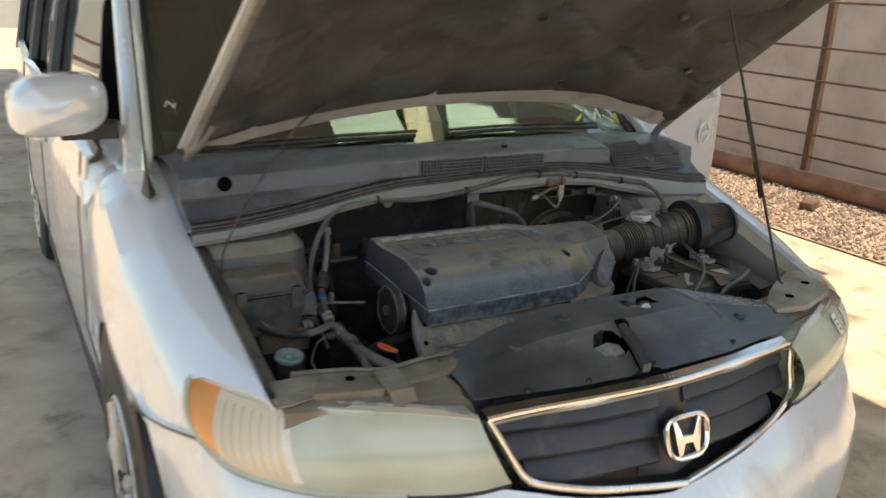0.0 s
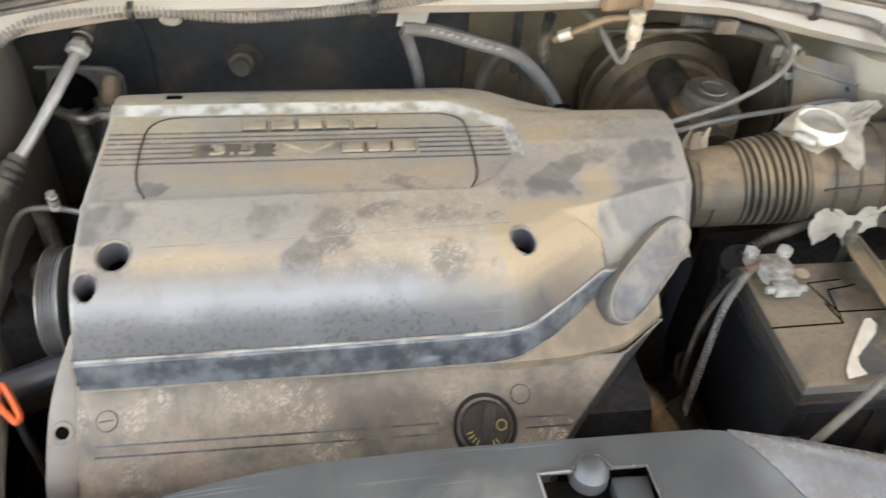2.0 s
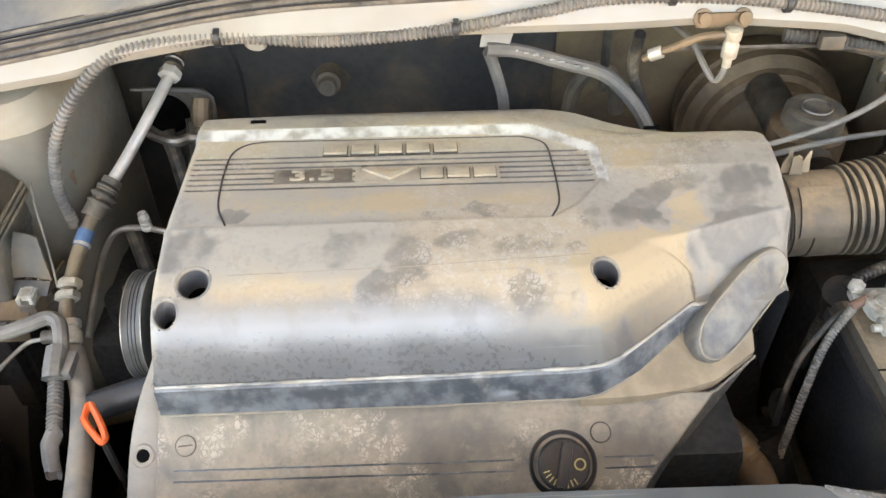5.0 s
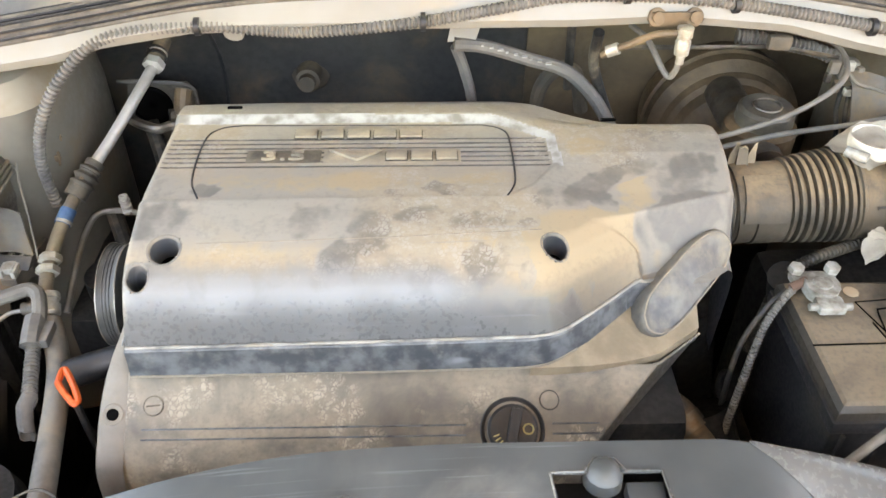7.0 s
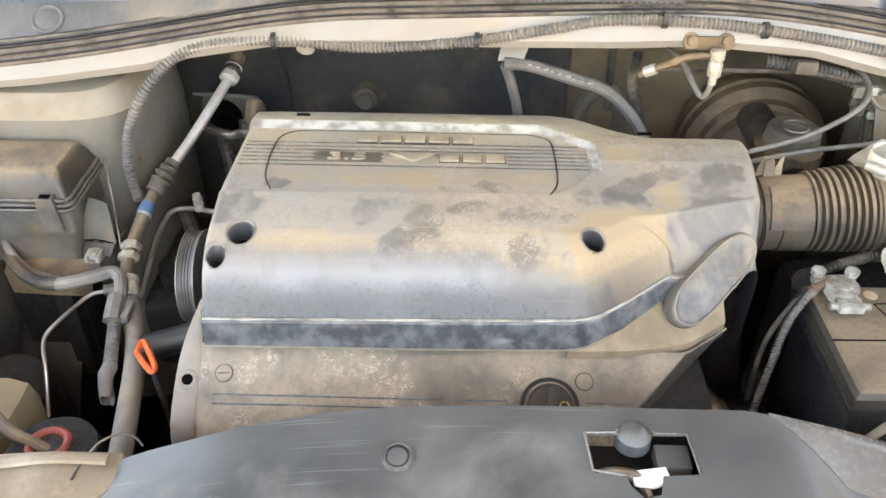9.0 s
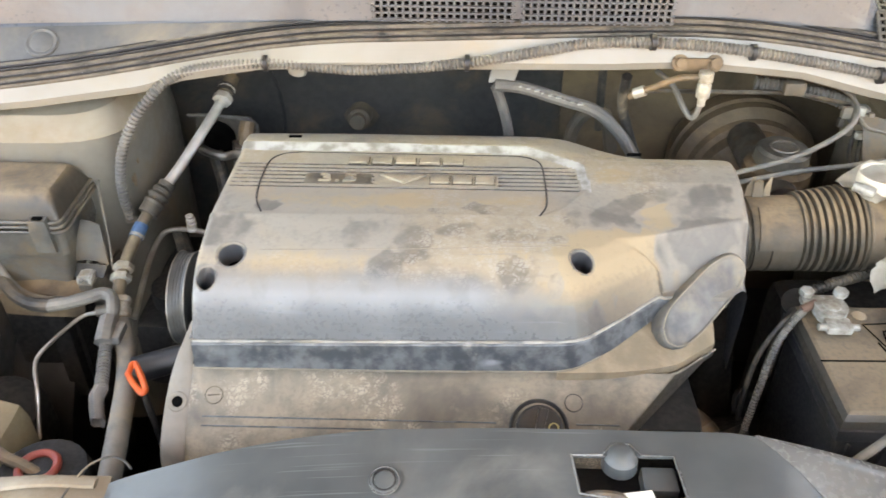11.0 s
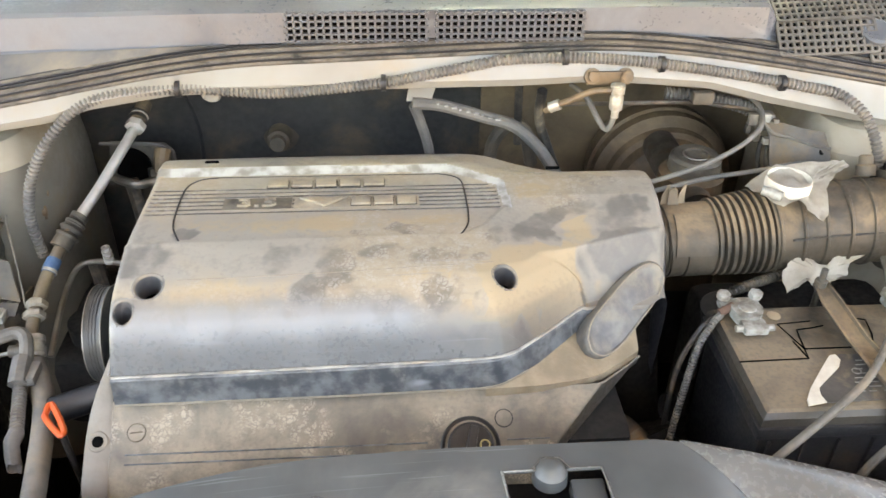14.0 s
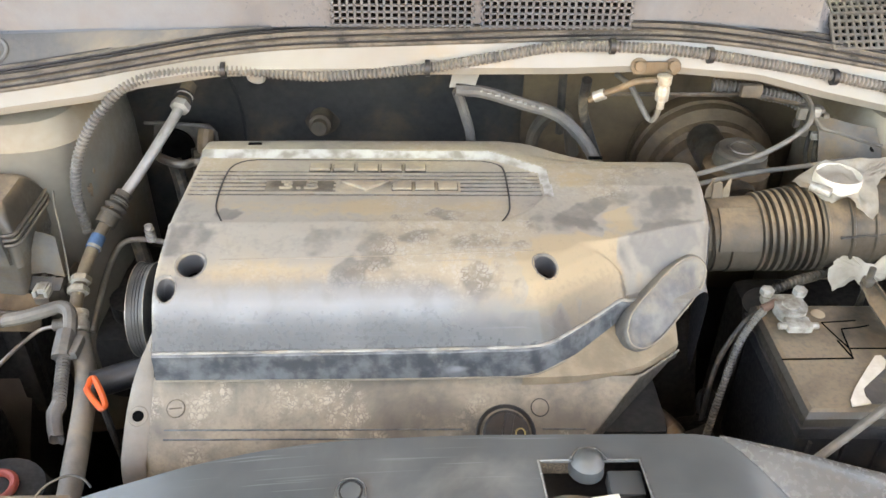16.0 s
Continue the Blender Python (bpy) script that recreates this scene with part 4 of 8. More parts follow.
for s in (-1, 1):
    top_e = [(0.425 if s < 0 else 0.402, 0.105 if s < 0 else 0.097, 0.812), (0.52, 0.145, 0.824), (0.60, 0.180, 0.829), (0.70, 0.235, 0.831), (0.755, 0.285, 0.831), (0.81, 0.36, 0.834), (0.855, 0.447, 0.8405)]
    low_e = [(0.372 if s < 0 else 0.392, 0.066, 0.688), (0.45, 0.085, 0.678), (0.56, 0.122, 0.680), (0.68, 0.168, 0.690), (0.76, 0.212, 0.703), (0.835, 0.265, 0.728), (0.876, 0.335, 0.764)]
    te, le = spline(top_e, 5), spline(low_e, 5)
    rows = []
    for v in np.linspace(0, 1, 9):
        row = []
        for a, b in zip(te, le):
            p = a.lerp(b, v)
            out = Vector((p.x, p.y - 0.9, 0.12)).normalized()
            p = p + out * 0.028 * math.sin(v * math.pi) ** 0.8
            row.append((s * p.x + 0.01, p.y, p.z))
        rows.append(row)
    n = len(rows[0])
    i1, i2 = 18, 26
    lamp = part("headlight", loft_bm([r[:i1 + 1] for r in rows], thick=0.003), "lens", car, "large headlight with hazed yellowed lens")
    part("side_lens", loft_bm([r[i1:i2 + 1] for r in rows], thick=0.006), "lens_clear", lamp, "fluted hazed clear lens")
    part("turn_signal", loft_bm([r[i2:] for r in rows], thick=0.006), "amber", lamp, "orange indicator lens")
    for k in range(i1 + 1, i2):
        part("flute", tube_bm([Vector(r[k]) for r in rows[1:-1]], 0.0022, 6), "lens_clear", lamp)
    part("divider", loft_bm([[Vector(r[i1 - 1]).lerp(Vector(r[i1]), 0.35) + Vector((0, -0.0015, 0)), Vector(r[i1]) + Vector((0, -0.003, 0)), Vector(r[i1 + 1]).lerp(Vector(r[i1]), 0.6) + Vector((0, -0.0015, 0))] for r in rows[1:-1]], thick=0.002), "white", lamp, "bright blade between the lenses")
    outline = [Vector(p) for p in rows[0][10:]] + [Vector(r[-1]) for r in rows[1:-1]] + [Vector(p) for p in rows[-1][:9:-1]]
    part("rim", tube_bm(outline, 0.0065, 8), "lens", lamp, "pale rim of the lens")
    back = [[(x, y + 0.035, z) for x, y, z in r] for r in rows]
    deep = [[(x, y + 0.075 * min(1, max(0.25, (i1 + 2 - i) / 6)), z) for i, (x, y, z) in enumerate(r)] for r in rows]
    part("housing", loft_bm([rows[0], deep[0], deep[4], deep[-1], rows[-1]]), "lamp_back", lamp, "dull green-grey lamp housing")
    bowl = Vector((s * 0.575 + 0.01, 0.222, 0.757))
    aim = Vector((s * 0.12, -1, 0))
    part("bowl", lathe_bm(bowl, aim, ((0.048, 0.066), (0.046, 0.069), (0.028, 0.062), (0.010, 0.046), (0.0, 0.026), (-0.002, 0.010)), 36), "chrome", lamp)
    part("bulb_shield", lathe_bm(bowl, aim, ((0.0, 0.010), (0.022, 0.012), (0.034, 0.013), (0.040, 0.009), (0.042, 0.002)), 20), "chrome", lamp)
    for k, wd in ((i1 - 1, 0.010), (i1 - 4, 0.006), (i1 - 5, 0.004)):
        part("reflector_strip", loft_bm([[Vector(r[k]) + Vector((-wd, 0.008, 0)), Vector(r[k]) + Vector((wd, 0.008, 0))] for r in rows[1:-1]], thick=0.002), "white", lamp)
    ledge = []
    for i, p in enumerate(rows[0]):
        g = min(1.0, max(0.12, (i1 + 3 - i) / 8)) * min(1.0, 0.3 + i / 5)
        ledge.append(Vector(p) + Vector((0, 0.016 * g, 0.006 * g)))
    part("ledge", loft_bm([[Vector(p) + Vector((0, -0.001, 0.001)) for p in rows[0]], ledge], thick=0.003), "lens_clear", lamp, "hazed top edge of the lens")
    part("gasket", tube_bm([p + Vector((0, 0.002, 0.002 + 0.0015 * math.sin(i * 2.4))) for i, p in enumerate(ledge[:i1 + 9])], 0.0032, 6), "worn", lamp)
    part("gap", tube_bm([Vector(p) + Vector((0, 0.004, -0.004)) for p in rows[-1]], 0.006, 6), "black", lamp)

GO = [(-0.395, 0.805), (-0.30, 0.815), (0.0, 0.824), (0.30, 0.822), (0.410, 0.815), (0.420, 0.760), (0.420, 0.708), (0.375, 0.675), (0.29, 0.648), (0.187, 0.634), (0.05, 0.611), (0.03, 0.611), (-0.088, 0.628), (-0.19, 0.645), (-0.295, 0.670), (-0.327, 0.688), (-0.347, 0.717), (-0.368, 0.756)]


def grille_p(x, z, back=0.0):
    y = nose_y(x) + 0.035 + 0.10 * max(0, z - 0.60) / 0.22 * 0.45
    return Vector((x, y + back, z))


grille = part("grille", loft_bm([[grille_p(x, z, 0.045) for x in np.linspace(-0.41, 0.43, 18)] for z in (0.56, 0.68, 0.83)], thick=0.004), "black", car, "dark slatted grille in a chrome surround")
ring = [grille_p(x, z, -0.012) for x, z in GO]
ring = spline([*ring, ring[0]], 6)
part("chrome_surround", tube_bm(ring, 0.0085, 10), "chrome", grille, "pitted chrome surround")
blade = [grille_p(x, float(np.interp(x, [g[0] for g in GO[:5]], [g[1] for g in GO[:5]])), 0) for x in np.linspace(-0.395, 0.410, 30)]
part("chrome_blade", loft_bm([[p + Vector((0, dy, dz)) for p in blade] for dy, dz in ((0.016, 0.006), (0.008, 0.011), (-0.008, 0.007), (-0.017, -0.004), (-0.016, -0.012), (-0.008, -0.014), (0.008, -0.011))], thick=0.002), "chrome", grille, "broad chrome top bar")
for k, z in enumerate((0.787, 0.731, 0.676)):
    for a, b in ((-(0.378, 0.350, 0.312)[k], -0.015), (0.055, (0.408, 0.412, 0.365)[k])):
        rows = [[grille_p(x, z + 1.32 * dz * (1 - 0.15 * abs(x)), dy + 0.004) for dz, dy in ((0.020, 0.018), (0.010, 0.006), (-0.012, 0.0), (-0.0185, 0.006), (-0.019, 0.03), (0.016, 0.034))] for x in np.linspace(a, b, 8)]
        part("slat", loft_bm(rows, closed=True, caps=True), "grille", grille)
for x in (-0.31, -0.2, 0.22, 0.33):
    part("divider", box_bm((x - 0.0025, grille_p(x, 0.7).y + 0.034, 0.64), (x + 0.0025, grille_p(x, 0.7).y + 0.04, 0.79)), "grille", grille)
part("centre_moulding", loft_bm([[grille_p(x, z, 0.008 + 0.02 * abs(x - 0.035) / 0.08) for x in np.linspace(-0.05, 0.12, 9)] for z in np.linspace(0.622, 0.815, 8)], thick=0.004), "grille", grille)
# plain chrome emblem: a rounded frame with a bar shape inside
EM = facing(grille_p(0.035, 0.712, -0.022), (1, 0, 0), (0, -1, 0.30)) @ Matrix.Diagonal((0.82, 0.78, 0.82, 1))
oval = [(0.066 * math.copysign(abs(math.cos(a)) ** 0.6, math.cos(a)) * (1 + 0.12 * math.sin(a)), 0.055 * math.copysign(abs(math.sin(a)) ** 0.6, math.sin(a))) for a in np.linspace(0, 2 * math.pi, 41)]
em = part("emblem", tube_bm([EM @ Vector((x, y, 0)) for x, y in oval], 0.0065, 8), "chrome", grille, "chrome emblem in a rounded frame")
part("emblem_bar", prism_bm([(-0.048, 0.045), (-0.034, 0.048), (-0.018, 0.000), (0.018, 0.000), (0.034, 0.048), (0.048, 0.045), (0.034, -0.046), (0.021, -0.046), (0.014, -0.014), (-0.014, -0.014), (-0.021, -0.046), (-0.034, -0.046)], -0.004, 0.006, 0.002, EM), "chrome", grille)
part("emblem_base", prism_bm([(x * 0.9, y * 0.9) for x, y in oval[:-1]], -0.02, -0.006, 0.0, EM), "black", grille)

# cross-member and cream panels beside the shroud
part("front_panel", loft_bm([[(x, y + 0.10 * (abs(x) / 0.75) ** 2, z - (0.06 * min(1, max(0, (0.405 - abs(x)) / 0.02)) if z > 0.8 else 0)) for x in np.linspace(-0.74, 0.76, 76)] for y, z in ((0.13, 0.70), (0.135, 0.832), (0.16, 0.845), (0.245, 0.845), (0.262, 0.83), (0.265, 0.70))]), "bay_grimy", car, "dirty cream radiator cross-member")
part("gusset", prism_bm([(-0.705, 0.265), (-0.68, 0.238), (-0.62, 0.222), (-0.56, 0.205), (-0.50, 0.222), (-0.44, 0.226), (-0.392, 0.240), (-0.372, 0.262), (-0.376, 0.300), (-0.44, 0.298), (-0.526, 0.285), (-0.60, 0.318), (-0.69, 0.345)], 0.836, 0.856, 0.004), "bay_grimy", car)
part("gusset_plate", loft_bm([[(-0.752, 0.236, 0.846), (-0.735, 0.305, 0.858)], [(-0.728, 0.228, 0.850), (-0.715, 0.302, 0.863)], [(-0.69, 0.236, 0.851), (-0.68, 0.296, 0.864)], [(-0.664, 0.244, 0.848), (-0.656, 0.292, 0.861)]], thick=0.004), "bay_grimy", car)
part("gusset_rib", tube_bm(spline([(-0.69, 0.330, 0.857), (-0.60, 0.305, 0.859), (-0.526, 0.275, 0.860), (-0.44, 0.285, 0.862), (-0.385, 0.285, 0.862)], 5), 0.006, 8, squash=0.5), "bay_grimy", car)
part("hole", lathe_bm((-0.60, 0.270, 0.8545), (0, 0, 1), ((0, 0.010), (0.0025, 0.010)), 16), "void", car)
part("bracket", loft_bm([[(x, y, z) for y, z in ((0.165, 0.842), (0.182, 0.862), (0.255, 0.869), (0.27, 0.852))] for x in (-0.560, -0.512)], thick=0.003), "bay_grimy", car)
part("corner_panel", prism_bm([(0.46, 0.195), (0.56, 0.185), (0.70, 0.235), (0.745, 0.27), (0.764, 0.385), (0.72, 0.385), (0.62, 0.335), (0.545, 0.290), (0.475, 0.240)], 0.846, 0.862, 0.005), "bay_dirty", car)
for x, y in ((0.565, 0.245), (0.69, 0.30)):
    part("hole", lathe_bm((x, y, 0.8605), (0, 0, 1), ((0, 0.011), (0.003, 0.011)), 16), "void", car)

# bay lining: inner wings, strut towers, fire wall, floor
for s in (-1, 1):
    rows = []
    for y in np.linspace(0.27, 1.06, 14):
        xi, zi = inner_edge(y)
        off = 0.012 if s > 0 else 0.0
        rows.append([(s * (xi + 0.004) + off, y, zi - 0.010), (s * (xi - 0.028) + off, y, zi - 0.028), (s * (xi - 0.036) + off, y, zi - 0.06), (s * (xi - 0.06) + off, y, 0.74), (s * (xi - 0.08) + off, y, 0.40)])
    # near wing takes the dark mat colour for its shade; far wing stays pale
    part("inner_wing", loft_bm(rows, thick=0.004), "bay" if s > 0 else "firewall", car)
    tower = []
    for z, g in ((0.45, 0.0), (0.90, 0.0), (0.955, 0.006), (0.982, 0.03), (0.99, 0.08)):
        row = []
        for a in np.linspace(0, 2 * math.pi, 28, endpoint=False):
            c, d = math.cos(a), math.sin(a)
            row.append((s * (0.655 + (0.155 - g) * math.copysign(abs(c) ** 0.55, c)) + 0.01, 0.875 + (0.14 - g) * math.copysign(abs(d) ** 0.55, d), z))
        tower.append(row)
    # near tower's side gets the dimmed copy of the paint, its top the pale one
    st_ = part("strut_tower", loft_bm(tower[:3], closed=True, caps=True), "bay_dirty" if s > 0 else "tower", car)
    part("tower_top", loft_bm(tower[2:], closed=True, caps=True), "bay_dirty", st_)
    for a in (0.5, 2.6, 4.2):
        part("stud", lathe_bm((s * 0.655 + 0.01 + 0.05 * math.cos(a), 0.875 + 0.05 * math.sin(a), 0.988), (0, 0, 1), ((0, 0.010), (0.006, 0.010), (0.0065, 0.005), (0.016, 0.005)), 6), "steel", st_)
part("fire_wall", loft_bm([[(x, y, z) for x in np.linspace(-0.78, 0.80, 20)] for y, z in ((1.07, 0.27), (1.075, 0.75), (1.06, 0.95), (1.02, 1.04))], thick=0.004), "firewall", car, "dark insulated fire wall")
part("insulation_pad", loft_bm([[(x, 1.052 - 0.004 * math.sin(9 * x + 3 * z), z) for x in np.linspace(0.10, 0.60, 16)] for z in (0.50, 0.70, 0.80, 0.90, 0.975)], thick=0.006), "pad", car, "brown stained insulation pad behind the booster")
# floor and radiator coloured near black for the shade at the bottom
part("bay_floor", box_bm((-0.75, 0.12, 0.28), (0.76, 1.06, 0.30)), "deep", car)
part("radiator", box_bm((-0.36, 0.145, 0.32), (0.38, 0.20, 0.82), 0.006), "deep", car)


# cowl: flange, seal, scuttle panel
def seal_line(x):
    y = ease(x, (-0.78, -0.6, -0.45, -0.27, 0.0, 0.30, 0.45, 0.66, 0.78), (0.745, 0.775, 0.80, 0.818, 0.822, 0.824, 0.815, 0.795, 0.775))
    z = ease(x, (-0.78, -0.6, -0.486, -0.273, -0.066, 0.217, 0.30, 0.443, 0.662, 0.78), (1.027, 1.036, 1.048, 1.080, 1.086, 1.096, 1.092, 1.074, 1.040, 1.025))
    return y, z


SX = np.linspace(-0.775, 0.785, 80)
sl = [(x, *seal_line(x)) for x in SX]
smooth_sl = [(SX[i], float(np.mean([p[1] for p in sl[max(0, i - 4):i + 5]])), float(np.mean([p[2] for p in sl[max(0, i - 4):i + 5]]))) for i in range(len(sl))]


def flange_low(x):
    return ease(x, (-0.78, -0.6, -0.467, -0.425, -0.321, -0.07, 0.12, 0.227, 0.367, 0.453, 0.6, 0.78), (0.998, 1.004, 1.016, 1.029, 1.042, 1.043, 1.044, 1.048, 1.038, 1.018, 0.99, 0.98))


part("cowl_flange", loft_bm([[(x, y + 0.10, z - 0.05) for x, y, z in smooth_sl], [(x, y + 0.012, z - 0.008) for x, y, z in smooth_sl], [(x, y - 0.004, z - 0.010) for x, y, z in smooth_sl],
                             [(x, y - 0.020, flange_low(x) + 0.006) for x, y, z in smooth_sl], [(x, y - 0.016, flange_low(x) - 0.002) for x, y, z in smooth_sl], [(x, y + 0.03, flange_low(x) - 0.004) for x, y, z in smooth_sl],
                             [(x, y + 0.16, flange_low(x) + 0.0) for x, y, z in smooth_sl]], thick=0.003), "bay", car, "pale painted cowl flange")
seal = part("weatherstrip", tube_bm([Vector((x, y + 0.004, z)) for x, y, z in smooth_sl], 0.0085, 8), "seal", car, "dusty perished rubber bonnet seal")
part("lip", tube_bm([Vector((x, y - 0.004, z - 0.007)) for x, y, z in smooth_sl], 0.005, 8), "seal", seal)
part("lip", tube_bm([Vector((x, y + 0.014, z + 0.008)) for x, y, z in smooth_sl], 0.0055, 8), "seal", seal)

for dy, dz, r in ((-0.002, -0.0005, 0.0022), (0.0095, 0.0085, 0.0022), (0.0, 0.0080, 0.0016), (-0.0045, 0.0012, 0.0016), (-0.0085, -0.0060, 0.0016), (0.0145, 0.0132, 0.0014)):
    part("groove", tube_bm([Vector((x, y + dy, z + dz)) for x, y, z in smooth_sl], r, 6), "black", seal)
part("lip", tube_bm([Vector((x, y - 0.0085, z - 0.0105)) for x, y, z in smooth_sl], 0.0028, 6), "seal", seal)


def scuttle(x):
    """Lower edge, step, top of the front face, rear of the panel."""
    i = int(np.clip(np.searchsorted(SX, x), 1, len(SX) - 1))
    _, y, z = smooth_sl[i]
    base = Vector((x, y + 0.012, z + 0.004))
    zt = ease(x, (-0.78, -0.3, 0.0, 0.3, 0.47, 0.78), (1.120, 1.132, 1.136, 1.136, 1.132, 1.115))
    zm = min(max(z + 0.006, ease(x, (-0.78, -0.45, -0.2, 0.3, 0.5, 0.78), (1.070, 1.086, 1.092, 1.094, 1.085, 1.07))), zt - 0.02)
    yb = ease(abs(x), (0, 0.4, 0.78), (0.0, 0.02, 0.075))
    g = float(smooth(0.44, 0.47, np.array(x)) * (1 - smooth(0.72, 0.76, np.array(x))))
    if g > 0:
        lay = [base, Vector((x, 0.820 + yb * 0.3, min(zm, 1.076))), Vector((x, 0.840 + yb * 0.3, 1.097)), Vector((x, 0.845 + yb * 0.3, 1.100)), Vector((x, 0.90 + yb, 1.130)), Vector((x, 1.0 + yb, zt + 0.008)), Vector((x, 1.07 + yb, zt - 0.03))]
        flat = [base, Vector((x, 0.822 + yb * 0.3, zm)), Vector((x, 0.826 + yb * 0.3, zt - 0.004)), Vector((x, 0.832 + yb * 0.3, zt)), Vector((x, 0.90 + yb, zt + 0.012)), Vector((x, 1.0 + yb, zt + 0.008)), Vector((x, 1.07 + yb, zt - 0.03))]
        return [p.lerp(q, g) for p, q in zip(flat, lay)]
    return [base, Vector((x, 0.822 + yb * 0.3, zm)), Vector((x, 0.826 + yb * 0.3, zt - 0.004)), Vector((x, 0.832 + yb * 0.3, zt)), Vector((x, 0.90 + yb, zt + 0.012)), Vector((x, 1.0 + yb, zt + 0.008)), Vector((x, 1.07 + yb, zt - 0.03))]


cols = [scuttle(x) for x in np.linspace(-0.775, 0.785, 60)]
cowl = part("cowl_panel", loft_bm(cols, thick=0.003), "cowl", car, "grey plastic scuttle panel with vent grids", sharp=25)


lower_x = np.linspace(-0.772, -0.25, 24)
part("lower_ledge", loft_bm([[scuttle(x)[0] + Vector((0, -0.003, 0.004)) for x in lower_x], [scuttle(x)[0].lerp(scuttle(x)[1], 0.93) + Vector((0, -0.004, 0.001)) for x in lower_x]], thick=0.0015), "cowl_dark", cowl, "dirt-stained lower ledge")


def vent(x0, x1, cols_n, rows_n, z0, z1, y0, y1):
    """A grid of bars over a black sheet that stands for the shade in its openings."""
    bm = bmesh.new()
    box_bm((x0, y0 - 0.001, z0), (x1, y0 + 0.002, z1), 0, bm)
    part("vent_black_sheet", bm, "void", cowl, sharp=0)
    bm = bmesh.new()
    for k in range(cols_n + 1):
        x = x0 + (x1 - x0) * k / cols_n
        box_bm((x - 0.0014, y0 - 0.005, z0 - 0.003), (x + 0.0014, y0 + 0.001, z1 + 0.003), 0, bm)
    for k in range(rows_n + 1):
        z = z0 + (z1 - z0) * k / rows_n
        box_bm((x0 - 0.003, y0 - 0.005, z - 0.0012), (x1 + 0.003, y0 + 0.001, z + 0.0012), 0, bm)
    part("vent_grid", bm, "cowl", cowl, sharp=0)


vent(-0.172, 0.0, 19, 4, 1.098, 1.131, 0.8205, 0.0)
vent(0.014, 0.197, 21, 4, 1.097, 1.130, 0.8205, 0.0)

# mesh over the air inlet by the far wing, in two facets
for (xc, yo, zo, half, xa) in ((0.525, 0.0, 0.0, 0.066, (1, 0.10, -0.06)), (0.655, -0.001, -0.010, 0.070, (1, 0.16, -0.16))):
    for y0, z0, y1, z1 in ((0.812, 1.073, 0.846, 1.106), (0.847, 1.107, 0.890, 1.132)):
        mf = facing((xc, (y0 + y1) / 2 + yo, (z0 + z1) / 2 + zo), xa, (0, -(z1 - z0), (y1 - y0)))
        h = math.hypot(y1 - y0, z1 - z0) / 2
        # black sheet behind the bars paints the shade of the inlet
        bm = box_bm((-half, -h, -0.004), (half, h, 0.0))
        bm.transform(mf)
        part("vent_black_sheet", bm, "void", cowl, sharp=0)
        bm = bmesh.new()
        for k in range(int(2 * half / 0.0094) + 1):
            box_bm((-half + 0.0094 * k - 0.0017, -h, 0.0), (-half + 0.0094 * k + 0.0017, h, 0.004), 0, bm)
        for k in range(int(2 * h / 0.0094) + 2):
            v = min(-h + 0.0094 * k, h)
            box_bm((-half, v - 0.0016, 0.0), (half, v + 0.0016, 0.004), 0, bm)
        bm.transform(mf)
        part("vent_grid", bm, "inlet_mesh", cowl, sharp=0)
part("cap", lathe_bm((0.592, 0.836, 1.090), (0, -0.5, 0.85), ((0, 0.021), (0.008, 0.021), (0.010, 0.017), (0.0085, 0.014)), 24), "cowl", cowl)
part("emboss", lathe_bm((-0.597, 0.8080, 1.0645), (0.05, -0.60, 0.80), ((-0.003, 0.0215), (0.0012, 0.0205), (0.0018, 0.0185), (0.0008, 0.0165), (0.0004, 0.0150), (0.0012, 0.0130), (0.0013, 0.002)), 36), "cowl_dark", cowl, "round moulded boss on the ledge")
part("hole", lathe_bm((-0.675, 0.842, 1.102), (0, -1, 0.1), ((-0.004, 0.017), (0.003, 0.017)), 24), "void", cowl)
part("end_bracket", loft_bm([[(-0.668, 0.782, 1.030), (-0.63, 0.786, 1.030), (-0.592, 0.790, 1.032)], [(-0.666, 0.772, 1.022), (-0.63, 0.776, 1.020), (-0.597, 0.782, 1.020)], [(-0.660, 0.770, 1.000), (-0.640, 0.771, 0.994), (-0.620, 0.774, 1.006)], [(-0.655, 0.772, 0.990), (-0.643, 0.772, 0.986), (-0.636, 0.774, 0.992)]], thick=0.003), "cowl_dark", cowl, "folded plastic tab at the end of the scuttle")
part("stud", lathe_bm((0.105, 0.874, 1.146), (0, -0.3, 1), ((-0.003, 0.009), (0.006, 0.009), (0.008, 0.006)), 16), "black", cowl)

for pts, n in (([(-0.70, 1.01, 1.150), (-0.45, 1.00, 1.158), (-0.12, 0.975, 1.168)], "wiper"), ([(-0.02, 0.97, 1.168), (0.25, 0.99, 1.170), (0.55, 1.03, 1.155)], "wiper")):
    w = part(n, tube_bm(spline(pts, 6), 0.006, 8), "black", car, "black wiper arm and blade at rest")
    part("blade", tube_bm([p + Vector((0.02, 0.03, 0.006)) for p in spline(pts, 6)], 0.008, 6, squash=0.6), "rubber", w)


# ---------------------------------------------------------------- engine and its covers
engine = thing("engine", "dusty V6 engine under a two-piece plastic cover", "engine")


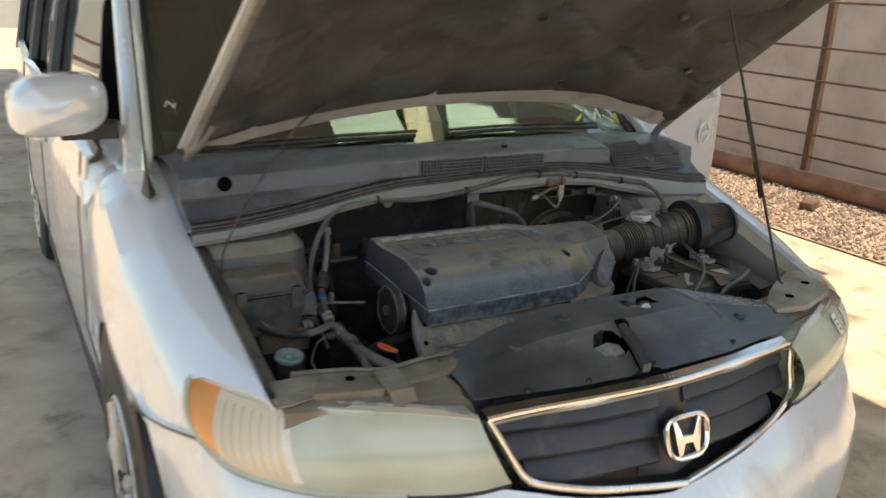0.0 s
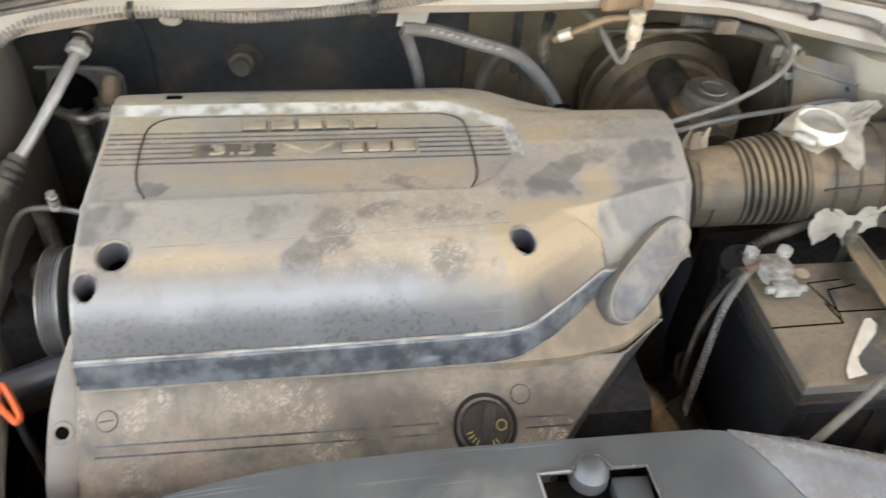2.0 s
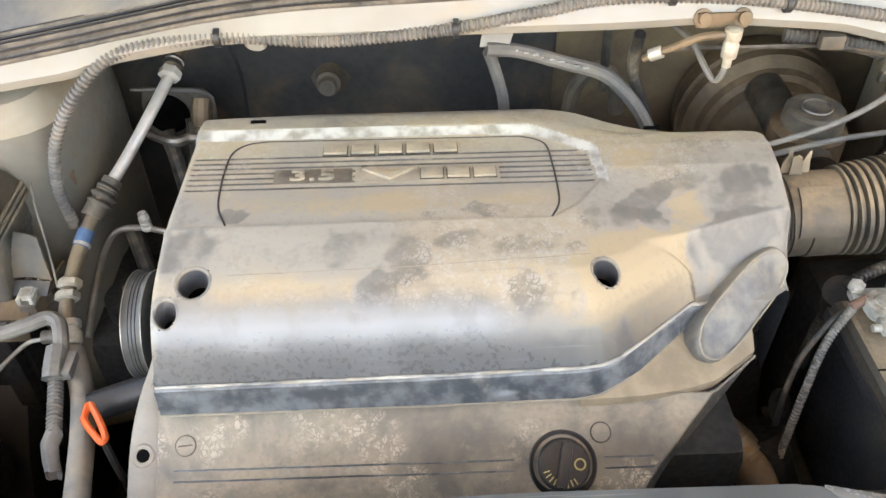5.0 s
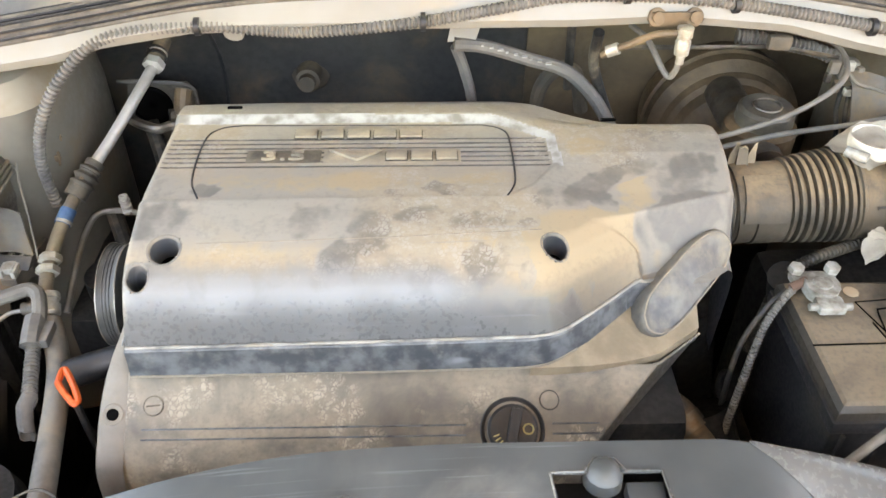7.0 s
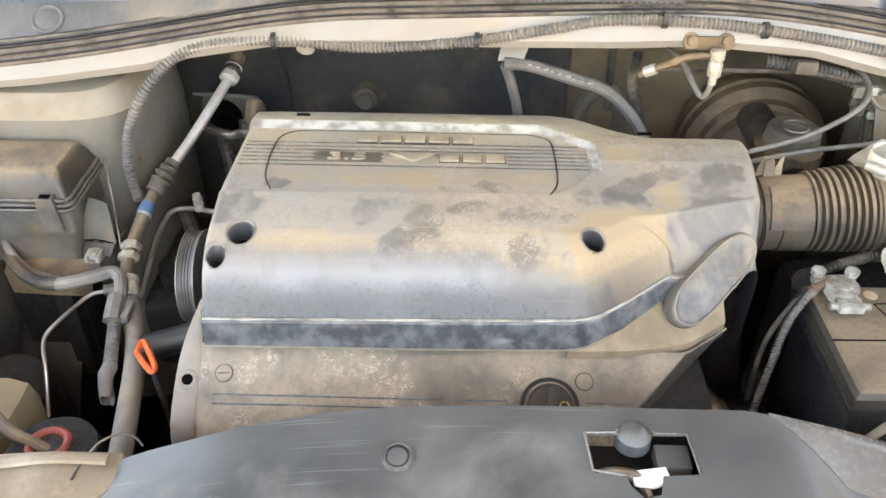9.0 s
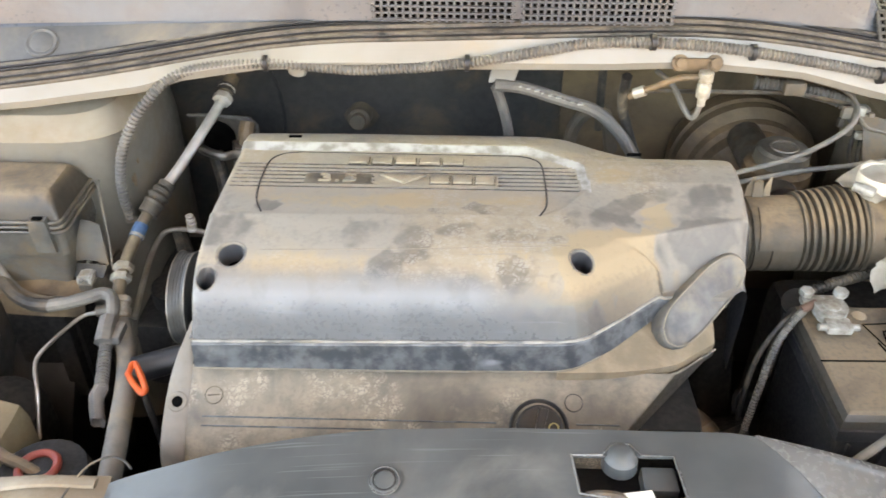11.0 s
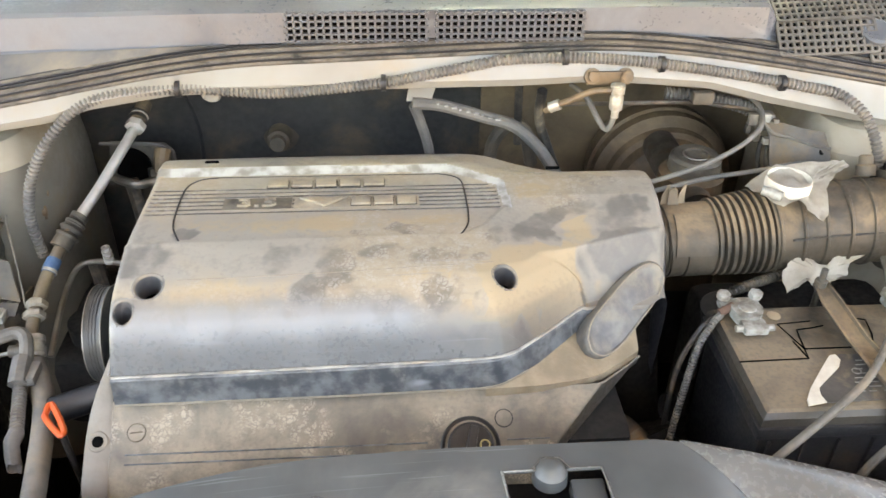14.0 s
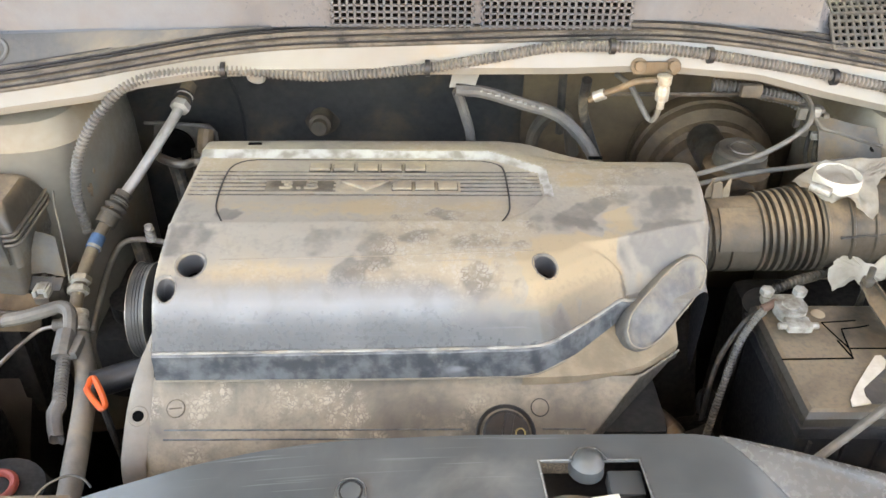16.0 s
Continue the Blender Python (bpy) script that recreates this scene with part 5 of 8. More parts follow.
def line_distance(x, y, line, closed=False):
    """Distance from places to a polyline in plan, and the number of the nearest stretch."""
    line = np.array(line, float)
    ends = np.roll(line, -1, axis=0) if closed else line[1:]
    best, which = np.full(x.shape, 9.0), np.zeros(x.shape, int)
    for k, (a, b) in enumerate(zip(line, ends)):
        d = b - a
        t = np.clip(((x - a[0]) * d[0] + (y - a[1]) * d[1]) / (d @ d), 0, 1)
        r = np.hypot(x - a[0] - t * d[0], y - a[1] - t * d[1])
        which = np.where(r < best, k, which)
        best = np.minimum(r, best)
    return best, which


def inside(x, y, poly):
    hit = np.zeros(x.shape, bool)
    for (x0, y0), (x1, y1) in zip(poly, poly[1:] + poly[:1]):
        if y0 != y1:
            hit ^= ((y0 > y) != (y1 > y)) & (x < x0 + (y - y0) * (x1 - x0) / (y1 - y0))
    return hit


# plan of the upper cover: front ridge, badge recess, nose of the front hump
RIDGE = [(-0.345, 0.4565), (-0.10, 0.4575), (0.045, 0.4580), (0.064, 0.4605), (0.080, 0.4680), (0.103, 0.4845), (0.138, 0.5105), (0.156, 0.5240), (0.168, 0.5295), (0.190, 0.5325), (0.215, 0.5255), (0.240, 0.5270), (0.268, 0.5450)]
RIDGE_Z = [0.8825, 0.8865, 0.8900, 0.8903, 0.8905, 0.8918, 0.8954, 0.8985, 0.8990, 0.8985, 0.8800, 0.8800, 0.9000]
RECESS = [(-0.40, 0.7320), (0.018, 0.7290), (0.036, 0.7200), (0.0775, 0.6920), (0.0815, 0.6400), (0.056, 0.6030), (0.0276, 0.5830), (-0.40, 0.5818)]
NOSE = [(-0.40, 0.575), (0.02, 0.568), (0.085, 0.555), (0.120, 0.553), (0.145, 0.551), (0.160, 0.547), (0.1660, 0.538), (0.1650, 0.5275), (0.150, 0.45), (-0.4, 0.40)]
CREASE = [(-0.29, 0.5245), (-0.20, 0.5250), (-0.07, 0.5275), (0.021, 0.5308), (0.058, 0.5345)]
GROOVES = [0.6405 + 0.0092 * k for k in range(7)]


def cover_height(x, y):
    """Height of the cover over a place in plan, and the masks of its pale bevel and rib grooves."""
    f = smooth(0.085, 0.168, x)
    west = np.interp(y, (0.45, 0.527, 0.583, 0.66, 0.745, 0.775, 0.787, 0.793), (0.9490, 0.9575, 0.9640, 0.9645, 0.9622, 0.9570, 0.9520, 0.9440))
    east = np.interp(y, (0.45, 0.566, 0.60, 0.66, 0.700, 0.722, 0.733, 0.742), (0.940, 0.9500, 0.9525, 0.9625, 0.9610, 0.9575, 0.9520, 0.9440))
    top = west + (east - west) * smooth(0.03, 0.16, x)
    fold = np.interp(x, (0.08, 0.1533, 0.1774, 0.2125, 0.2666), (0.548, 0.5673, 0.5749, 0.5857, 0.600))
    fall = np.maximum(0.0, fold - y)
    slope = np.maximum(top - 1.45 * fall, 0.8940 + 0.12 * (y - 0.53) - 0.6 * np.maximum(0, 0.530 - y))
    slope = np.where(fall > 0, slope, top)
    base = top + (slope - top) * f
    d, _ = line_distance(x, y, RIDGE)
    roll = np.interp(d, (0, 0.004, 0.0105, 0.018, 0.0265, 0.036, 0.0475, 0.060, 0.0725, 0.2), (0.8880, 0.8955, 0.9080, 0.9215, 0.9330, 0.9425, 0.9495, 0.9545, 0.9577, 0.985))
    rz = np.interp(x, [p[0] for p in RIDGE], RIDGE_Z)
    hump = rz + (roll - 0.888) * (1 - 0.18 * smooth(0.085, 0.160, x))
    n, _ = line_distance(x, y, NOSE, True)
    n = np.where(inside(x, y, NOSE), n, 0)
    crown = np.minimum(np.minimum(hump, top), base + 2.0 * n)
    z = np.where(n > 0, crown, base)
    # sunken badge field: wide pale bevel behind and beside it, a low sharp step in front
    edge, which = line_distance(x, y, RECESS, True)
    held = inside(x, y, RECESS)
    wide = np.choose(np.clip(which, 0, 7), (0.0145, 0.0145, 0.0145, 0.0125, 0.0020, 0.0020, 0.0020, 0.0020))
    floor_z = np.interp(y, (0.58, 0.60, 0.64, 0.70, 0.735), (0.9612, 0.9618, 0.9600, 0.9578, 0.9562))
    share = np.where(held, 1.0, np.clip(1 - edge / wide, 0, 1))
    sunk = z + (np.minimum(floor_z, z) - z) * share
    bevel = (~held) & (edge < wide * 1.02) & (which < 4) & (x < 0.12)
    cut = np.zeros(x.shape, bool)
    for g in GROOVES:
        cut |= np.abs(y - g) < 0.00135
    cut &= held & (x > -0.333) & (x < 0.0785 - 0.03 * np.maximum(0, y - 0.685))
    z = sunk - 0.0016 * cut
    return z, bevel, cut


rows_y = sorted({round(v, 5) for v in [*np.arange(0.574, 0.640, 0.0022), *[g + o for g in GROOVES for o in (-0.0015, -0.0013, 0.0013, 0.0015)], *np.arange(0.6985, 0.794, 0.0022), 0.5805, 0.5815, 0.5822, 0.584]})
cols_x = np.unique(np.round([*np.arange(-0.340, 0.0, 0.0026), *np.arange(0.0, 0.2668, 0.0021), 0.2668], 5))
front_y = np.interp(cols_x, [p[0] for p in RIDGE], [p[1] for p in RIDGE])
rear_y = np.interp(cols_x, (-0.340, -0.20, -0.05, 0.04, 0.07, 0.11, 0.157, 0.20, 0.235, 0.25, 0.262, 0.2668), (0.772, 0.788, 0.793, 0.786, 0.778, 0.762, 0.750, 0.741, 0.735, 0.729, 0.716, 0.702))
grid_y = [front_y + (0.5725 - front_y) * (k / 44) ** 1.15 for k in range(45)] + [np.full_like(cols_x, v) for v in rows_y]
GY = np.minimum(np.array(grid_y), rear_y[None, :])
GX = np.repeat(cols_x[None, :], len(GY), axis=0)
GZ, bevel_mask, groove_mask = cover_height(GX, GY)
GZ -= 0.004 * smooth(-0.335, -0.341, GX) * smooth(0.0, 0.02, GY - front_y[None, :]) + 0.005 * smooth(0.261, 0.2675, GX)
SX_ = GX + 0.10 * (GY - 0.60) * smooth(0.19, 0.2668, GX)

# where hands and rags have wiped the dust: centre, reach, turn, strength
WIPES = [(-0.110, 0.541, 0.022, 0.024, 0.4, 0.62), (-0.115, 0.516, 0.026, 0.008, 0.1, 0.5), (-0.138, 0.504, 0.021, 0.020, 0.5, 0.6), (-0.004, 0.503, 0.017, 0.019, 0.0, 0.7), (0.008, 0.497, 0.012, 0.016, 0.6, 0.45),
         (0.030, 0.511, 0.014, 0.020, 0.2, 0.55), (0.039, 0.490, 0.0085, 0.009, 0.2, 0.7), (0.014, 0.543, 0.010, 0.006, 0.2, 0.5), (0.046, 0.541, 0.013, 0.009, 0.3, 0.55), (0.129, 0.580, 0.015, 0.020, 0.2, 0.6),
         (-0.014, 0.545, 0.022, 0.010, 0.2, 0.35), (0.066, 0.580, 0.010, 0.022, -0.3, 0.4), (0.212, 0.618, 0.048, 0.024, 0.5, 0.42), (0.120, 0.606, 0.050, 0.016, 0.7, 0.45), (-0.170, 0.549, 0.025, 0.018, 0.9, 0.35), (-0.062, 0.556, 0.024, 0.012, 0.2, 0.45),
         (-0.037, 0.598, 0.024, 0.010, 0.1, 0.75), (-0.080, 0.592, 0.018, 0.006, 0.2, 0.4), (-0.277, 0.597, 0.013, 0.013, 0.6, 0.7), (-0.320, 0.555, 0.034, 0.024, 0.2, 0.5), (-0.315, 0.490, 0.030, 0.016, 0.0, 0.5), (-0.05, 0.483, 0.03, 0.010, 0.1, 0.4),
         (0.190, 0.705, 0.018, 0.011, 0.2, 0.4), (0.135, 0.722, 0.014, 0.008, 0.0, 0.6), (0.215, 0.690, 0.020, 0.012, 0.5, 0.35), (0.190, 0.560, 0.05, 0.02, 0.5, 0.45), (0.100, 0.492, 0.020, 0.005, 0.65, 0.6), (0.146, 0.524, 0.010, 0.005, 0.65, 0.6), (0.06, 0.473, 0.05, 0.006, 0.1, 0.6), (0.212, 0.578, 0.055, 0.018, 0.35, 0.75), (0.232, 0.640, 0.03, 0.02, 0.3, 0.5), (0.16, 0.63, 0.04, 0.014, 0.5, 0.4)]
# where dust has settled thickest
CAKES = [(0.108, 0.524, 0.075, 0.040, 0.35, 0.95), (0.168, 0.603, 0.020, 0.018, 0.4, 0.6), (0.12, 0.672, 0.03, 0.018, 0.2, 0.45), (-0.12, 0.612, 0.14, 0.02, 0.0, 0.35), (-0.22, 0.505, 0.07, 0.022, 0.0, 0.30), (0.0, 0.52, 0.08, 0.012, 0.0, 0.25)]


def dust_map(x, y):
    """How much of the dust is left at each place: about 1, less where wiped, more where caked."""
    wob = np.array([(noise.noise((a * 55, b * 55, 0.3)), noise.noise((a * 55, b * 55, 7.1)), noise.noise((a * 17, b * 17, 3.0)), noise.noise((a * 150, b * 150, 5.0))) for a, b in zip(x.ravel(), y.ravel())])
    ox, oy, slow, quick = (wob[:, k].reshape(x.shape) for k in range(4))
    keep = 0.86 + 0.22 * slow + 0.10 * quick
    for lot, sign in ((CAKES, 1.0), (WIPES, -1.0)):
        for cx_, cy_, rx_, ry_, turn, much in lot:
            dx, dy = x + 0.007 * ox + 0.002 * quick - cx_, y + 0.007 * oy + 0.002 * quick - cy_
            u, v = (dx * math.cos(turn) + dy * math.sin(turn)) / rx_, (dy * math.cos(turn) - dx * math.sin(turn)) / ry_
            r = np.hypot(u, v)
            keep = keep + sign * much * (smooth(1.7, 0.2, r) if sign > 0 else 0.80 * smooth(1.10, 0.84, r) * np.clip(0.85 + 0.5 * slow + 0.9 * ox, 0.15, 1.2))
    return np.clip(keep, 0.42, 1.3)


DUSTED = dust_map(SX_, GY)
# the rolled front edge is handled most and keeps hardly any dust
from_ridge, _ = line_distance(GX, GY, RIDGE)
wave = np.array([noise.noise((a * 26, b * 26, 9.0)) for a, b in zip(GX.ravel(), GY.ravel())]).reshape(GX.shape)
bare = np.interp(GX, (-0.34, -0.06, 0.05, 0.16, 0.18), (0.040, 0.037, 0.016, 0.002, 0.001)) + 0.006 * wave
FRONT = 0.06 + 0.94 * smooth(-0.022, 0.022, from_ridge - bare)
# painted bluish sky sheen on the roll, kept dark along the ridge
ROLL_SHEEN = (0.06 + 0.94 * smooth(0.009, 0.026, from_ridge + 0.004 * wave)) * smooth(0.13, 0.04, GX)


def grid_part(name, mask, material, parent, label, sharp=38.0):
    """The faces of the cover's grid that a mask picks, as one mesh with its dust and painted sheen."""
    rows_n, cols_n = GX.shape
    quads = [(i * cols_n + j, i * cols_n + j + 1, (i + 1) * cols_n + j + 1, (i + 1) * cols_n + j) for i in range(rows_n - 1) for j in range(cols_n - 1)
             if mask[i, j] and GY[i + 1, j] - GY[i, j] + GY[i + 1, j + 1] - GY[i, j + 1] > 1e-6]
    used = sorted({v for q in quads for v in q})
    at_ = {v: k for k, v in enumerate(used)}
    flat = np.stack([SX_.ravel(), GY.ravel(), GZ.ravel()], 1)
    me = bpy.data.meshes.new(name)
    me.from_pydata([tuple(flat[v]) for v in used], [], [tuple(at_[v] for v in q) for q in quads])
    keep = me.attributes.new("dust_left", "FLOAT", "POINT")
    keep.data.foreach_set("value", DUSTED.ravel()[used])
    front = me.attributes.new("dust_front", "FLOAT", "POINT")
    front.data.foreach_set("value", FRONT.ravel()[used])
    sheen_map = me.attributes.new("painted_sheen", "FLOAT", "POINT")
    sheen_map.data.foreach_set("value", ROLL_SHEEN.ravel()[used])
    for p in me.polygons:
        p.use_smooth = True
    me.set_sharp_from_angle(angle=radians(sharp))
    me.materials.append(M[material])
    ob = new(name, me)
    ob.parent = parent
    return tagged(ob, label) if label else ob


face_bevel = bevel_mask[:-1, :-1] & bevel_mask[1:, 1:]
face_groove = groove_mask[:-1, :-1] & groove_mask[1:, :-1] & groove_mask[1:, 1:]
cover = grid_part("upper_cover", ~face_bevel & ~face_groove, "cover", engine, "dust-caked black plastic cover with dark smears")
# bevel coloured pale for wear and for the front sky light it catches
grid_part("pale_bevel", face_bevel, "worn", cover, "bevel pale from wear and from sky light put in its colour")
# groove floors: bare dark plastic, with the grooves' shade in the colour
grid_part("rib_bed", face_groove, "badge_shade", cover, "dark grooves between the fine ribs", 0)

# end walls, rear wall, front band and shelf, hung from the edges of the top
left_edge = [Vector((SX_[i, 0], GY[i, 0], GZ[i, 0])) for i in range(len(GY)) if i == 0 or GY[i, 0] > GY[i - 1, 0] + 1e-6]


def seam_z(y):
    return 0.8835 + (y - 0.457) * 0.052


def side_drop(p, v):
    """A place on the near end wall, v from the top edge (0) by the seam (1) to the foot (2)."""
    zs, out = seam_z(p.y), 0.0012 + 0.011 * (p.y - 0.457) / 0.335
    if v <= 1:
        return Vector((p.x - out * min(1, 0.25 * min(1, v * 8) + 0.75 * v), p.y, p.z + (zs - p.z) * v - 0.0015 * min(1, v * 8) * (1 - v)))
    return Vector((p.x - out, p.y - (0.006 * (v - 1) if p.y < 0.46 else 0), zs - 0.034 * (v - 1)))


side = part("end_wall", loft_bm([[side_drop(p, v) for p in left_edge[::2]] for v in (0, 0.06, 0.3, 0.6, 0.93, 1.0, 1.05, 2.0)]), "cover_side", cover, "bare dark end wall of the cover")
part("end_seam", tube_bm([side_drop(p, 1.0) + Vector((-0.0012, 0, 0.0004)) for p in left_edge[::3]], 0.0013, 6), "rubbed", side)
rear_edge = [Vector((SX_[-1, j], GY[-1, j], GZ[-1, j])) for j in range(len(cols_x))]
part("rear_wall", loft_bm([[p + Vector((0, dy, dz)) for p in rear_edge[::2]] for dy, dz in ((0, 0), (0.003, -0.008), (0.004, -0.03), (0.002, -0.13))]), "cover_side", cover)
right_edge = [Vector((SX_[i, -1], GY[i, -1], GZ[i, -1])) for i in range(len(GY)) if i == 0 or GY[i, -1] > GY[i - 1, -1] + 1e-6]
part("far_wall", loft_bm([[p + Vector((dx, 0, dz)) for p in right_edge[::2]] for dx, dz in ((0, 0), (0.003, -0.007), (0.004, -0.03), (0.002, -0.12))]), "cover_side", cover)

BAND = [(-0.345, 0.4495, 0.8485), (-0.10, 0.4500, 0.8500), (0.045, 0.4505, 0.8530), (0.064, 0.4525, 0.8560), (0.080, 0.4590, 0.8600), (0.105, 0.4735, 0.8640), (0.138, 0.5010, 0.8690), (0.156, 0.5160, 0.8720), (0.170, 0.5210, 0.8710), (0.190, 0.5240, 0.8650)]
SHELF = [(0.045, 0.4502, 0.8515), (0.064, 0.4508, 0.8515), (0.080, 0.4515, 0.8515), (0.105, 0.4530, 0.8510), (0.138, 0.4580, 0.8505), (0.156, 0.4625, 0.8500), (0.178, 0.4700, 0.8490), (0.226, 0.5060, 0.8480)]


def along(line, x, k):
    return float(np.interp(x, [p[0] for p in line], [p[k] for p in line]))


def ridge_at(x):
    return Vector((x, float(np.interp(x, cols_x, front_y)), float(np.interp(x, cols_x, GZ[0]))))


band_x = [*np.linspace(-0.3412, 0.04, 26), *np.linspace(0.05, 0.19, 24)]
band_rows = []
for x in band_x:
    a, b = ridge_at(max(x, -0.340)), Vector((x, along(BAND, x, 1), along(BAND, x, 2)))
    a.x = x
    band_rows.append([a, a + Vector((0, -0.0030, -0.0012)), a + Vector((0, -0.0048, -0.0035)), a.lerp(b, 0.35) + Vector((0, -0.0022, 0)), a.lerp(b, 0.7) + Vector((0, -0.0010, 0)), b])
fascia = part("front_band", loft_bm(band_rows, thick=0.0012), "fascia", cover, "dark scuffed front band")
part("shelf", loft_bm([[Vector((x, along(BAND, x, 1) + 0.004, along(BAND, x, 2) - 0.0012)).lerp(Vector((along(SHELF, x, 0) if x < 0.19 else x, along(SHELF, x, 1), along(SHELF, x, 2))), v) for v in (0, 0.1, 0.4, 0.7, 0.95, 1.0)] + [Vector((x, along(SHELF, x, 1) + 0.001, along(SHELF, x, 2) - 0.012))] for x in np.linspace(0.046, 0.226, 30)], thick=0.0012), "tan_shelf", cover, "ledge caked with tan dust")
part("band_foot", tube_bm([r[-1] + Vector((0, -0.0006, 0)) for r in band_rows[:34]], 0.0010, 6), "crease_dust", fascia)
ridge = [ridge_at(x) + Vector((0, -0.0016, -0.0006)) for x in np.linspace(-0.340, 0.186, 60)]
part("ridge", tube_bm(ridge, [0.0017 + 0.0008 * noise.noise((i * 0.31, 2.0, 0)) for i in range(len(ridge))], 8), "ridge_wear", cover, "rubbed pale ridge")
part("crease", tube_bm([Vector((x, y, float(cover_height(np.array([x]), np.array([y]))[0][0]) - 0.0001)) for x, y in [(a, float(np.interp(a, [c[0] for c in CREASE], [c[1] for c in CREASE]))) for a in np.linspace(-0.275, 0.058, 40)]], 0.0005, 5), "crease_dust", cover, "thin pale crease")

UP = Vector((0, -0.25, 1)).normalized()
holes = [(-0.304, 0.519, 0.957, 0.0142), (-0.3265, 0.494, 0.945, 0.0092), (0.069, 0.517, 0.950, 0.0118)]
for x, y, z, r in holes:
    z = float(cover_height(np.array([x]), np.array([y]))[0][0]) - 0.004 * float(smooth(-0.335, -0.341, np.array(x)))
    drop = [v.index for v in cover.data.vertices if math.hypot(v.co.x - x, (v.co.y - y) * 0.95) < r]
    bm = bmesh.new()
    bm.from_mesh(cover.data)
    bm.verts.ensure_lookup_table()
    bmesh.ops.delete(bm, geom=[bm.verts[v] for v in drop], context="VERTS")
    bm.to_mesh(cover.data)
    bm.free()
    rim = []
    for a in np.linspace(0, 2 * math.pi, 40, endpoint=False):
        cx_, cy_ = x + (r + 0.0028) * math.cos(a), y + (r + 0.0028) * math.sin(a)
        zz = float(cover_height(np.array([max(cx_, -0.339)]), np.array([cy_]))[0][0])
        rim.append(Vector((max(cx_, -0.3395), cy_, zz - 0.004 * float(smooth(-0.335, -0.341, np.array(cx_))))))
    core = Vector((x, y, z))
    rings = [[p + Vector((0, 0, 0.0002)) for p in rim], [p.lerp(core, 0.10) + Vector((0, 0, 0.0)) for p in rim], [p.lerp(core, 0.19) - UP * 0.0016 for p in rim], [p.lerp(core, 0.24) - UP * 0.006 for p in rim], [p.lerp(core, 0.30) - UP * 0.034 for p in rim]]
    part("well_rim", loft_bm(rings[:3], closed=True), "bulge", cover)
    part("bolt_well", loft_bm(rings[2:], closed=True), "cover_side", cover, "deep round bolt well")
    # floor painted near black for the shade down the well
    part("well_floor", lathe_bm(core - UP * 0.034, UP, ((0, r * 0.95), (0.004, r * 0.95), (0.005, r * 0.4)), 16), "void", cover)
# black blocks on the cover stand for two shaded slots
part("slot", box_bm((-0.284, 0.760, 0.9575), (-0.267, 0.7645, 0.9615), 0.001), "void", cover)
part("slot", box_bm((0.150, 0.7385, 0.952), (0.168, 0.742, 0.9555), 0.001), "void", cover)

# panel seam, raised plates of the badge field
FLOOR = lambda y: float(np.interp(y, (0.58, 0.60, 0.64, 0.70, 0.735), (0.9612, 0.9618, 0.9600, 0.9578, 0.9562)))
for side_ in ([(-0.262, 0.7280), (-0.282, 0.7235), (-0.295, 0.709), (-0.2985, 0.685), (-0.298, 0.640), (-0.294, 0.609), (-0.2835, 0.5838)], [(0.012, 0.7260), (0.028, 0.7195), (0.038, 0.705), (0.0400, 0.665), (0.0393, 0.620), (0.0362, 0.601), (0.0280, 0.5840)]):
    part("seam", tube_bm([p + Vector((0, 0, FLOOR(p.y) - 0.0003)) for p in spline([(x, y, 0) for x, y in side_], 7)], 0.00115, 6), "black", cover)
part("seam", tube_bm([(x, 0.7280 - 0.002 * (x + 0.262) / 0.274, FLOOR(0.7275)) for x in np.linspace(-0.262, 0.012, 8)], 0.0008, 6), "black", cover)


def plate_bm(poly, y_mid, low, high, bevel=0.0007):
    """A thin raised plate that follows the tilt of the badge field."""
    tilt = facing((0, y_mid, FLOOR(y_mid)), (1, 0, 0), (0, 0.036, 1))
    return prism_bm([(x, y - y_mid) for x, y in poly], low, high, bevel, tilt)


def slab(x0, x1, y0, y1, lean=0.0):
    return [(x0 - lean, y0), (x1 - lean, y0), (x1, y1), (x0, y1)]


for k in range(5):
    x = -0.1990 + 0.0292 * k
    # thin dark plate paints the shadow edge round each block
    part("name_shadow", plate_bm(slab(x - 0.0008, x + 0.0253, 0.6968, 0.7150), 0.705, -0.001, 0.0006, 0), "badge_shade", cover, sharp=0)
    part("name_block", plate_bm(slab(x, x + 0.0245, 0.6985, 0.7145), 0.705, 0.0, 0.0034), "badge_dust", cover)
part("number_bed", plate_bm(slab(-0.2465, -0.1665, 0.6480, 0.6725), 0.660, -0.002, 0.0008), "badge_bed", cover)
part("numeral_plate", text_bm("3.5", 0.0265, 0.0014, facing((-0.207, 0.6520, FLOOR(0.652) + 0.0020), (1.0, 0, 0), (0, 0.036, 1)) @ Matrix.Diagonal((1.55, 0.92, 1, 1))), "badge_dust", cover, "raised engine size figures", sharp=0)
part("wedge_bed", plate_bm(slab(-0.1640, -0.0160, 0.6470, 0.6715), 0.660, -0.002, 0.0005), "badge_dust", cover)
part("wedge", plate_bm([(-0.158, 0.6690), (-0.146, 0.6690), (-0.1305, 0.6565), (-0.114, 0.6690), (-0.101, 0.6690), (-0.128, 0.6495)], 0.660, 0.0, 0.0036), "badge_dust", cover, "raised wedge mark")
